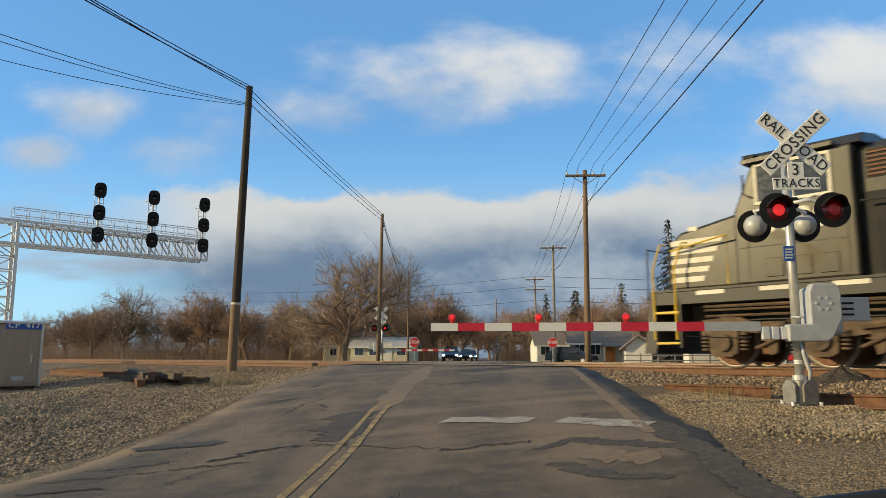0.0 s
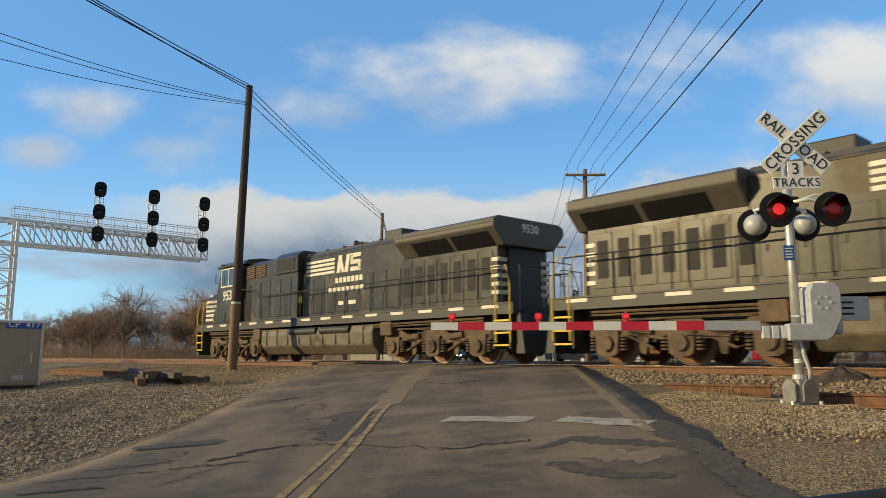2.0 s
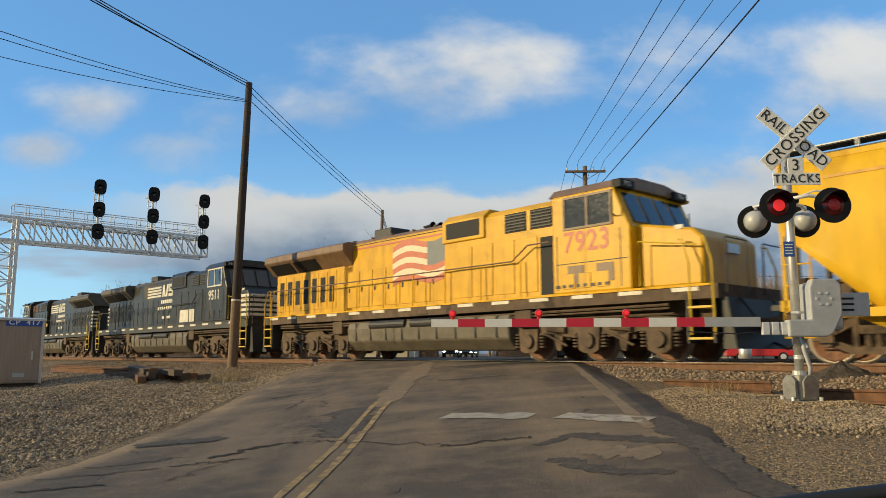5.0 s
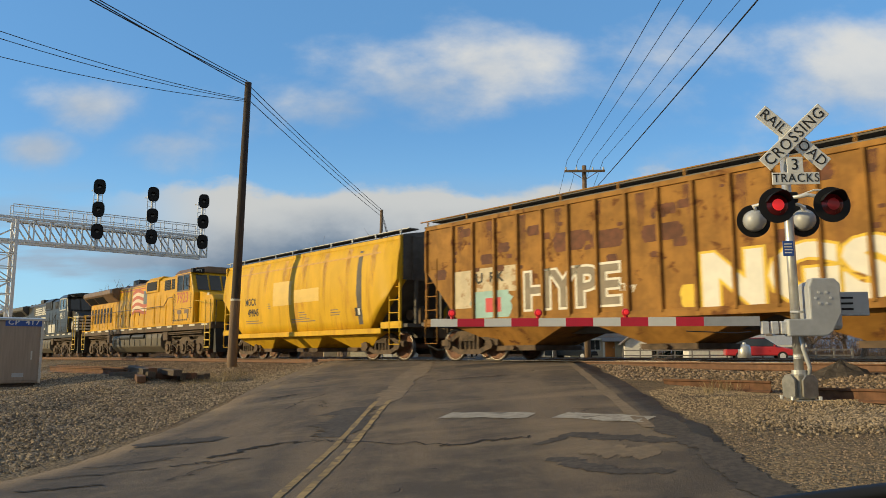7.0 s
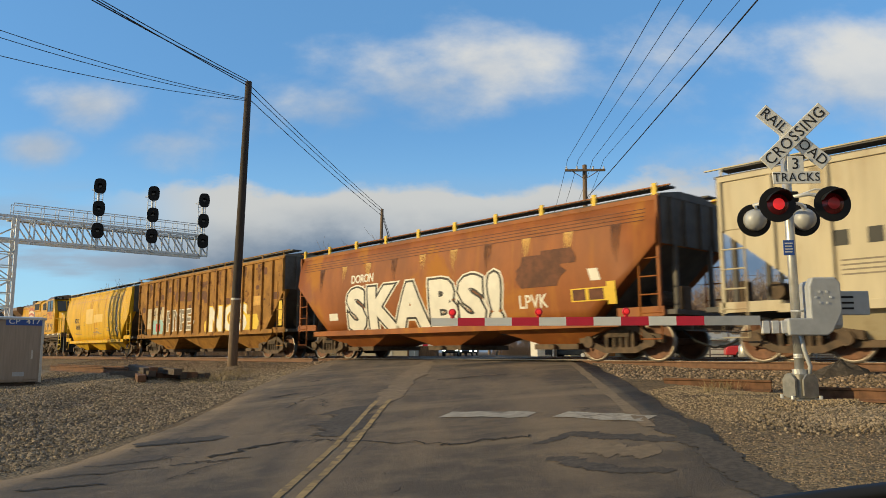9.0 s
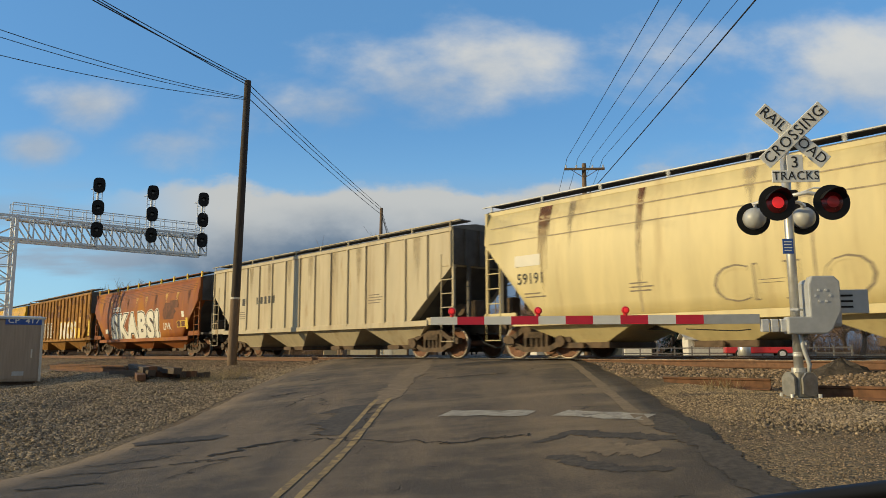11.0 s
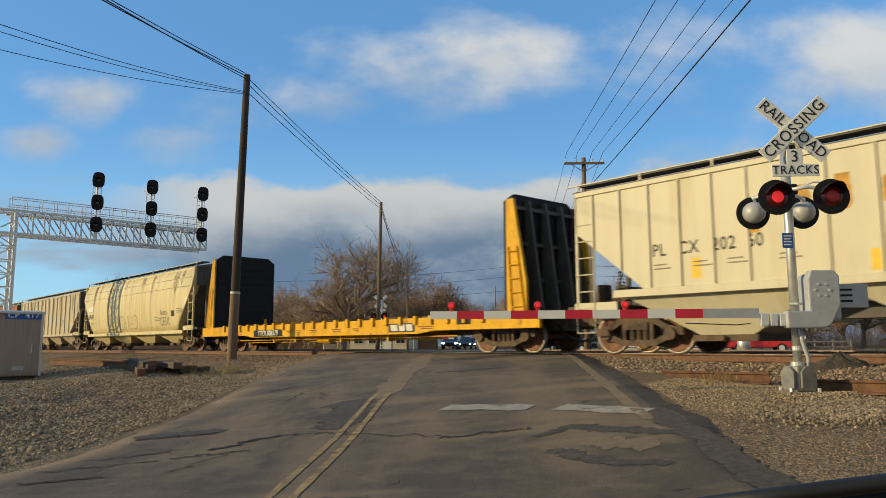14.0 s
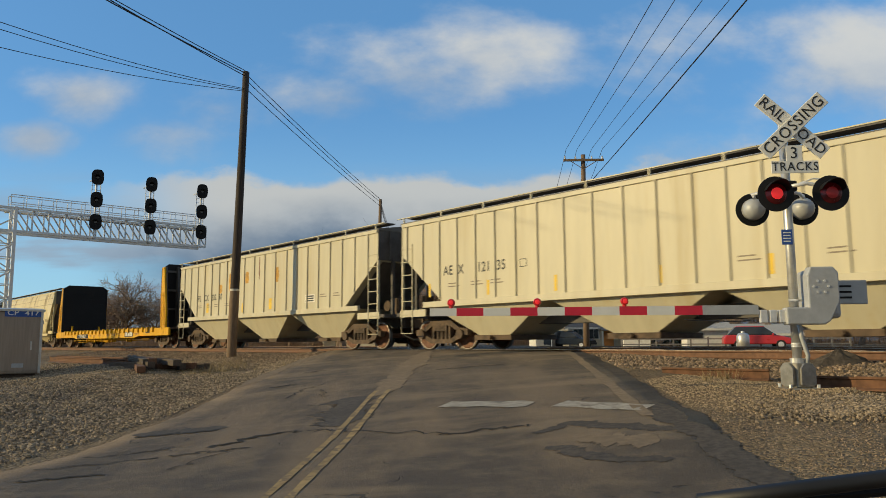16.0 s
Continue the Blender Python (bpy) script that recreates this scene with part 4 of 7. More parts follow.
    for k in range(chutes):
        a, b = c0 + step * k, c0 + step * (k + 1)
        mid = (a + b) / 2
        wa, wb = w_side - 0.08, w_side - 0.55
        g = min(0.62, step * 0.2)
        v = [(a, -wa, sill - 0.04), (b, -wa, sill - 0.04), (b, wa, sill - 0.04), (a, wa, sill - 0.04),
             (mid - g, -wb, low), (mid + g, -wb, low), (mid + g, wb, low), (mid - g, wb, low)]
        part("chute", Mesh().add(v, [(0, 1, 2, 3), (7, 6, 5, 4), (0, 4, 5, 1), (1, 5, 6, 2), (2, 6, 7, 3), (3, 7, 4, 0)]), mat, root)
        gate = part("outlet_gate", Mesh().box((mid - g - 0.12, -wb - 0.1, low - 0.14), (mid + g + 0.12, wb + 0.1, low)), "grime", root)
        for s in (1, -1):
            part("gate_crank", Mesh().tube([(mid, s * (wb + 0.1), low - 0.07), (mid, s * (wb + 0.24), low - 0.07)], 0.06, 8), "grime", gate)
    # ends: stub sill, platform, end posts, ladder
    part("centre_sill", Mesh().box((-h + 0.6, -0.3, 0.72), (h - 0.6, 0.3, 1.05)), "end_dark", root)
    for d in (1, -1):
        coupler(root, d * h, d)
        truck(root, d * (h - 2.15))
        x = d * (e + 0.02)
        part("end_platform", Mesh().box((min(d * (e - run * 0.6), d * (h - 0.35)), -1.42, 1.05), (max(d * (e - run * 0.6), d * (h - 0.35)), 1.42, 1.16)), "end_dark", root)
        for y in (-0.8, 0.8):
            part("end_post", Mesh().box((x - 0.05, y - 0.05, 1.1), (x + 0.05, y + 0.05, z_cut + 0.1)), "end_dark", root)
        # dark sheets over the body colour paint in the shade of the sunless ends
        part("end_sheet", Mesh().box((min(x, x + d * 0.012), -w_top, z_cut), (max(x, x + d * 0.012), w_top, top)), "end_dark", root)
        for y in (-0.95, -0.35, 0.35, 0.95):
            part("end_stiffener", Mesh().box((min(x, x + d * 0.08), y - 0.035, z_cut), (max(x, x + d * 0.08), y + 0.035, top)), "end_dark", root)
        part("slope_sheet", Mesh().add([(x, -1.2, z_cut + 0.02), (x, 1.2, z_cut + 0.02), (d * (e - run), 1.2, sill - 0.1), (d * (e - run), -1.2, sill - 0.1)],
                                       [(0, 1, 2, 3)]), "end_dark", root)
        part("brake_reservoir", Mesh().tube([(d * (e - 0.7), -0.5, 1.5), (d * (e - 0.7), 0.5, 1.5)], 0.19, 12), "grime", root)
        part("brake_valve", Mesh().box((d * (h - 0.75) - 0.12, 0.25, 1.16), (d * (h - 0.75) + 0.12, 0.6, 1.75)), "grime", root, bevel=0.04)
        for s in (1, -1):
            y = s * (w_side + 0.0)
            x0, x1 = d * (e + 0.03), d * (e - 0.52)
            part("corner_post", Mesh().box((min(x0, x0 - d * 0.07), min(y, y - s * 0.08), 1.0), (max(x0, x0 - d * 0.07), max(y, y - s * 0.08), top)), mat, root)
            lad = Mesh().tube([(x1, y, 0.95), (x1, y, z_cut + 0.35)], 0.024, 6)
            ladder = part("ladder", lad, mat, root)
            z = 1.1
            while z < z_cut + 0.3:
                part("rung", Mesh().tube([(x0, y, z), (x1, y, z)], 0.018, 6), mat, ladder)
                z += 0.42
            part("stirrup", Mesh().tube([(x0, y, 1.0), (x0, y, 0.5), (x1, y, 0.5), (x1, y, 1.0)], 0.022, 6), mat, root)
            part("end_sill_plate", Mesh().box((min(d * (e - run * 0.58), d * (e + 0.1)), min(y, y - s * 0.06), 1.02), (max(d * (e - run * 0.58), d * (e + 0.1)), max(y, y - s * 0.06), 1.24)),
                 mat, root)
    SIDES[root.name] = side_y
    return root


def bulkhead_flat(label, at, long):
    root = thing("bulkhead_flatcar", label, "freight car", at, "freight cars of the train")
    h = long / 2
    e = h - 0.55
    part("deck", Mesh().box((-e, -1.42, 1.00), (e, 1.42, 1.08)), "tie", root)
    for s in (1, -1):
        y = s * 1.45
        part("side_sill", Mesh().prism([(-e, 0.66), (-e, 1.07), (e, 1.07), (e, 0.66), (e - 4.3, 0.66), (e - 5.0, 0.57), (-e + 5.0, 0.57), (-e + 4.3, 0.66)],
                                       "y", y - 0.06, y + 0.06), "flat_yellow", root, bevel=0.015)
        x = -e + 2.1
        while x < e - 2:
            part("stake_pocket", Mesh().box((x - 0.07, min(y, y + s * 0.14), 0.86), (x + 0.07, max(y, y + s * 0.14), 1.13)), "flat_yellow", root, bevel=0.01)
            x += 0.75
        n0 = 4.15 if s > 0 else -4.15
        bars(root, "lettering_panel", [(n0 - 1.2, n0 + 1.2, 0.60, 0.88)], "black", 1.512, s)
        letters("lettering", "TTPX 806579", 0.30, "dash_white", root, face(n0, 1.52, 0.735, s), 0.006, 1.0, 0.98, 0.004, 0.15)
        bars(root, "emblem_panel", [(-5.35, -4.0, 0.64, 0.92)], "loco_dark", 1.512, s)
        bars(root, "emblem", [(-4.5, -4.15, 0.68, 0.88), (-4.88, -4.58, 0.68, 0.88), (-5.25, -4.96, 0.68, 0.88)], "dash_white", 1.52, s, 0.006, 0.2)
        for x0, w in ((2.3, 0.3), (1.5, 0.4), (0.4, 0.5), (-1.2, 0.6), (-2.3, 0.4), (-6.2, 0.7), (6.4, 0.5)):
            bars(root, "lettering_bar", [(x0, x0 + w, 0.78, 0.81), (x0, x0 + w * 0.8, 0.72, 0.745)], "wheel_rust", 1.512, s)
        bars(root, "placard", [(-e + 2.6, -e + 3.2, 0.82, 1.08)], "black", 1.512, s)
    part("centre_sill", Mesh().box((-h + 0.6, -0.3, 0.6), (h - 0.6, 0.3, 1.0)), "end_dark", root)
    for s in (1, -1):
        part("truss_rod", Mesh().tube([(-4.5, s * 1.1, 0.56), (4.5, s * 1.1, 0.56)], 0.05, 6), "flat_yellow", root)
    for x in (-5.5, -2, 1.5, 5):
        part("cross_bearer", Mesh().box((x - 0.1, -1.4, 0.6), (x + 0.1, 1.4, 1.0)), "flat_yellow", root)
    # brake gear and rods slung below the deck
    for x0, x1, y, z, r in ((-7.0, 7.2, 1.2, 0.50, 0.022), (-6.0, 3.0, 0.9, 0.44, 0.03), (-1.0, 6.8, 1.0, 0.40, 0.02)):
        part("brake_rod", Mesh().tube([(x0, y, z), (x1, y, z - 0.04)], r, 6), "flat_yellow", root)
    part("air_reservoir", Mesh().tube([(0.1, 1.05, 0.46), (0.9, 1.05, 0.46)], 0.14, 12), "flat_yellow", root)
    for x in (-3.6, -0.8, 2.4, 4.1):
        part("rod_hanger", Mesh().box((x - 0.05, 0.95, 0.36), (x + 0.05, 1.25, 0.62)), "flat_yellow", root)
    for x in (-7.5, -6.2, -4.4, 5.9):
        part("lumber_dunnage", Mesh().box((x, 0.9, 1.08), (x + 1.1, 1.02, 1.15)), "tie", root)
    for d in (1, -1):
        coupler(root, d * h, d)
        truck(root, d * (h - 2.3))
        x_in, x_out = d * (e - 1.25), d * (e - 0.43)
        # the dark lining's near-black also holds the shade it stands in
        b = part("bulkhead", Mesh().prism([(-1.5, 1.08), (-1.5, 4.2), (-1.15, 4.45), (1.15, 4.45), (1.5, 4.2), (1.5, 1.08)], "x", min(x_in, x_in + d * 0.12),
                                          max(x_in, x_in + d * 0.12)), "black", root, "black weathered bulkhead lining with painted-in shade")
        for k in range(9):
            z = 1.1 + k * 0.34
            part("plank", Mesh().box((min(x_in, x_in - d * 0.03), -1.42, z), (max(x_in, x_in - d * 0.03), 1.42, z + 0.325)), "black", b)
        for s in (1, -1):
            y = s * 1.5
            part("side_frame", Mesh().prism([(x_in + d * 0.10, 1.05), (x_in + d * 0.10, 4.25), (x_in + d * 0.38, 4.25), (x_out, 1.9), (x_out, 1.05)], "y",
                                            min(y - s * 0.08, y + s * 0.02), max(y - s * 0.08, y + s * 0.02)), "flat_yellow", root, bevel=0.012)
            lad = part("ladder", Mesh().tube([(x_out - d * 0.05, y + s * 0.06, 1.1), (x_out - d * 0.3, y + s * 0.06, 2.9)], 0.02, 6).tube(
                [(x_out - d * 0.5, y + s * 0.06, 1.1), (x_out - d * 0.62, y + s * 0.06, 2.9)], 0.02, 6), "flat_yellow", root)
            for k in range(5):
                z = 1.25 + 0.38 * k
                part("rung", Mesh().tube([(x_out - d * (0.07 + 0.05 * k), y + s * 0.07, z), (x_out - d * (0.5 + 0.025 * k), y + s * 0.07, z)], 0.016, 6), "flat_yellow", lad)
        for y in (-1.35, -0.7, 0, 0.7, 1.35):
            part("brace_post", Mesh().prism([(x_in + d * 0.12, 1.08), (x_in + d * 0.12, 4.3), (x_in + d * 0.28, 4.3), (x_out - d * 0.1, 1.08)], "y", y - 0.05, y + 0.05),
                 "end_dark", root)
        for z in (2.0, 3.0, 4.0):
            part("brace_beam", Mesh().box((min(x_in + d * 0.12, x_in + d * 0.24), -1.45, z), (max(x_in + d * 0.12, x_in + d * 0.24), 1.45, z + 0.1)), "end_dark", root)
        for y in (-0.9, 0.9):
            part("chain_post", Mesh().box((x_in - d * 0.4, y - 0.05, 1.08), (x_in - d * 0.3, y + 0.05, 1.5)), "flat_yellow", root)
    return root


def rail_pose(u):
    """Pose of a vehicle whose middle stands u metres along the line."""
    return Matrix.Translation(spot(u, 0)) @ pose(0, 0, 0, 0, 0, math.degrees(math.atan2(ALONG.y, ALONG.x)))


SPEED = 12.57
TURN = pose(0, 0, 0, 0, 0, 180)
TRAIN = []   # thing, middle at 0 s, turned round


def couple(ob, u, turned=False):
    TRAIN.append((ob, u, turned))
    return ob


couple(locomotive("dusty black diesel locomotive with white nose stripes on the rails", "9530", "dark", rail_pose(-0.82)), -0.82)
couple(locomotive("dusty black diesel locomotive running cab last with white stripes", "9511", "dark", rail_pose(-22.95) @ TURN), -22.95, True)
couple(locomotive("dirty yellow diesel locomotive with tan roof and painted flag", "7923", "yellow", rail_pose(-44.85) @ TURN, 21.6), -44.85, True)

# ---- freight cars ----
# coupling points along the train, from the rear of the third locomotive
JOINTS = (-55.65, -69.75, -87.27, -104.5, -122.66, -141.5, -163.6, -181.67, -199.75)
MIDDLES = [(p + q) / 2 for p, q in zip(JOINTS, JOINTS[1:])]
LONGS = [p - q for p, q in zip(JOINTS, JOINTS[1:])]


def hopper(k, label, *args, **kw):
    return couple(hopper_car(label, rail_pose(MIDDLES[k]), LONGS[k], *args, **kw), MIDDLES[k])


# side posts: five wide middle panels, then narrower ones out to the ends
PALE_POSTS = [k * (0.455 + 0.91 * j) for j in range(3) for k in (1, -1)] + [k * (3.07 + 0.79 * j) for j in range(7) for k in (1, -1)]
BROWN_POSTS = [-0.18 + 0.88 * k for k in range(-9, 9)] + [8.08, -8.08]
yellow_car = hopper(0, "stained yellow covered hopper car with smooth curved sides", "hop_yellow", 4.05, 0.98, 1.5, 0.28, 0, 3, (2.6, 1.7), "end_dark", 0.68, rail_mat="case_grey")
brown_car = hopper(1, "rusty brown ribbed covered hopper car with sprayed graffiti", "hop_brown", 4.1, 1.12, 1.58, 0.0, 17, 3, (2.75, 1.5), "roof_grime", 0.62, posts=BROWN_POSTS)
orange_car = hopper(2, "rusty orange covered hopper car with white block graffiti", "hop_orange", 3.82, 0.92, 1.5, 0.26, 0, 3, (2.7, 2.0), "end_dark", 0.72, roof_posts="spray_yellow")
grey_car = hopper(3, "weathered cream ribbed covered hopper car", "hop_grey", 3.92, 1.10, 1.56, 0.0, 16, 4, (2.8, 2.1), "roof_grime", 0.78, rib=(0.045, 0.06))
cream_car = hopper(4, "streaked cream covered hopper car with smooth rounded sides", "hop_cream", 4.12, 0.98, 1.5, 0.30, 0, 4, (3.2, 1.9), "roof_grime", 0.72, rail_mat="case_grey")
flat_car = couple(bulkhead_flat("empty yellow bulkhead flatcar with black end walls", rail_pose(MIDDLES[5]), LONGS[5]), MIDDLES[5])
pale_car = hopper(6, "pale cream ribbed covered hopper car with rust streaks", "hop_pale", 4.02, 1.44, 1.56, 0.0, 15, 3, (3.0, 2.0), "roof_grime", 0.68, rib=(0.03, 0.045), posts=PALE_POSTS)
last_car = hopper(7, "clean pale cream ribbed covered hopper car", "hop_pale", 4.02, 1.40, 1.56, 0.0, 16, 3, (3.0, 2.0), "roof_grime", 0.66, rib=(0.03, 0.045), posts=[x + 0.3 for x in PALE_POSTS])

# ---- ground, road and track ----


def grid_lines(rows):
    out = []
    for a, b, step in rows:
        k = max(1, round((b - a) / step))
        out += [a + (b - a) * i / k for i in range(k)]
    return out + [rows[-1][1]]


def verge_rise(x, y):
    """How far the yard left of the road stands above the falling verge."""
    w, q = x + 1.47 - 0.062 * y, beyond(x, y)
    return 0.30 * min(1, max(0, (-w - 5.0) / 4.0)) * min(1, max(0, (-6.0 - q) / 3.0)) * min(1, max(0, (q + 26) / 6))


def ground_height(x, y):
    """Ground level with its bumps; it comes up flush with the asphalt's edges."""
    q = beyond(x, y)
    z = ground_z(q)
    w = (x + 1.47 - 0.062 * y) * math.cos(ROAD_TURN)
    if -30 < q < -2.0:
        r = 0.10 * noise.noise(Vector((x * 0.45, y * 0.45, 3))) + 0.05 * noise.noise(Vector((x * 1.6, y * 1.6, 7)))
        r *= min(1, (-2.0 - q) / 1.5)
        if w < 0 and q > -9:
            r -= 0.12 * math.exp(-((q + 5.5) / 1.3) ** 2)
        z += r + verge_rise(x, y)
    if q < -1.2:
        off = (-w - 3.7) if w < 0 else (w - 3.9)
        k = min(1, max(0, off / 2.6))
        if w < 0:
            k = k * k * (3 - 2 * k)
        z = (road_z(q) - 0.042) * (1 - k) + z * k
    if -2.9 < w < 2.9:
        z = min(z, road_z(q) - 0.10)
    return z


def make_ground():
    us = grid_lines([(-900, -120, 130), (-120, -30, 15), (-30, -8, 2), (-8, 30, 0.4), (30, 70, 2), (70, 200, 15), (200, 1400, 150)])
    qs = grid_lines([(-400, -60, 60), (-60, -20, 5), (-20, -1.4, 0.3), (-1.4, 14, 0.7), (14, 60, 4), (60, 1500, 160)])
    m = Mesh()
    for q in qs:
        for u in us:
            p = spot(u, q)
            m.v.append((p.x, p.y, ground_height(p.x, p.y)))
    n = len(us)
    m.f = [(i * n + j, i * n + j + 1, (i + 1) * n + j + 1, (i + 1) * n + j) for i in range(len(qs) - 1) for j in range(n - 1)]
    ob = part("ground", m, "ground", smooth=True)
    return tagged(ob, "gravel and bare dirt with dry winter grass", "ground", kind="structure")


def make_road():
    ss = grid_lines([(-25, 2, 2), (2, 30, 0.25), (30, 60, 1.5), (60, 600, 60)])
    ws = [-3.85, -3.8, -3.4, -2.7, -2, -1.3, -0.6, 0, 0.6, 1.3, 2, 2.7, 3.4, 3.9, 3.95]
    m = Mesh()
    for s in ss:
        for i, w in enumerate(ws):
            edge = i in (0, len(ws) - 1)
            wob = 0.16 * noise.noise(Vector((s * 0.5, w, 2))) + 0.08 * noise.noise(Vector((s * 1.9, w, 5))) if abs(w) > 3.7 else 0
            if w < -3.7:
                wob -= 0.45 * min(1, max(0, (s - 11) / 12))
            p = road_spot(s, w + wob, -0.35 if edge else 0.0)
            m.v.append(tuple(p))
    n = len(ws)
    m.f = [(i * n + j, i * n + j + 1, (i + 1) * n + j + 1, (i + 1) * n + j) for i in range(len(ss) - 1) for j in range(n - 1)]
    ob = part("road", m, "asphalt", smooth=True)
    # the broken sides of the slab stay sharp
    for p in ob.data.polygons:
        p.use_smooth = p.index % (n - 1) not in (0, n - 2)
    return tagged(ob, "cracked patched two-lane asphalt road rising to the crossing", "road", kind="structure")


ground, road = make_ground(), make_road()


def rail_profile():
    return [(-0.075, -0.19), (0.075, -0.19), (0.07, -0.175), (0.012, -0.15), (0.012, -0.05), (0.037, -0.035), (0.037, -0.004), (-0.037, -0.004), (-0.037, -0.035), (-0.012, -0.05),
            (-0.012, -0.15), (-0.07, -0.175)]


def make_track(q, label):
    root = thing("railway_track", label, "track", Matrix.Translation(spot(0, q)) @ pose(0, 0, 0, 0, 0, math.degrees(math.atan2(ALONG.y, ALONG.x))),
                 "parallel tracks", "structure")
    for s in (1, -1):
        prof = [(y + s * 0.755, z) for y, z in rail_profile()]
        r = part("rail", Mesh().prism(prof, "x", -90, 420), "rail", root)
        part("rail_head", Mesh().box((-90, s * 0.755 - 0.033, -0.006), (420, s * 0.755 + 0.033, 0.0)), "rail_top", r)
    tie = Mesh().box((-0.115, -1.3, -0.34), (0.115, 1.3, -0.17)).data("tie", M["tie"])
    for k in range(-14, 90):
        part("tie", tie, "tie", root, at=pose(k * 0.55 + 0.2, 0, 0))
    return root


make_track(0, "rusty steel rails on wooden ties in ballast")
for q in OTHER_TRACKS:
    make_track(q, "rusty steel rails on wooden ties in ballast")


# ---- things laid and painted on the road ----


def strip_on_road(rows, half, lift=0.007):
    """A painted or filled band along rows of (s, w), with a ragged edge."""
    m = Mesh()
    rng = random.Random(int(rows[0][0] * 100 + rows[0][1] * 7))
    pts = []
    for (s0, w0), (s1, w1) in zip(rows, rows[1:]):
        n = max(1, int(math.hypot(s1 - s0, w1 - w0) / 0.22))
        pts += [(s0 + (s1 - s0) * i / n, w0 + (w1 - w0) * i / n) for i in range(n)]
    pts.append(rows[-1])
    for i, (s, w) in enumerate(pts):
        a, b = pts[max(0, i - 1)], pts[min(len(pts) - 1, i + 1)]
        d = Vector((b[1] - a[1], b[0] - a[0])).normalized()
        k = half * (1 + rng.uniform(-0.25, 0.15))
        m.v += [tuple(road_spot(s + d.x * k, w - d.y * k, lift)), tuple(road_spot(s - d.x * k, w + d.y * k, lift))]
    m.f = [(2 * i, 2 * i + 1, 2 * i + 3, 2 * i + 2) for i in range(len(pts) - 1)]
    return m


M["line_white"] = material("line_white", (0.36, 0.325, 0.265), 0.8, vary=0.3, grain=7, stain=(0.14, 0.12, 0.10), stain_at=0.55, stain_scale=3.5, bump=0.2)
M["line_yellow"] = material("line_yellow", (0.31, 0.215, 0.085), 0.8, vary=0.35, grain=7, stain=(0.16, 0.12, 0.08), stain_at=0.50, stain_scale=5.0, bump=0.2)
M["asphalt_fresh"] = material("asphalt_fresh", (0.070, 0.056, 0.042), 0.85, vary=0.45, grain=14, bump=0.6, bump_scale=35)
M["asphalt_pale"] = material("asphalt_pale", (0.205, 0.15, 0.092), 0.9, vary=0.25, grain=9, bump=0.5, bump_scale=35)
M["crack"] = material("crack", (0.02, 0.018, 0.016), 0.95, vary=0.3, grain=9, bump=0)


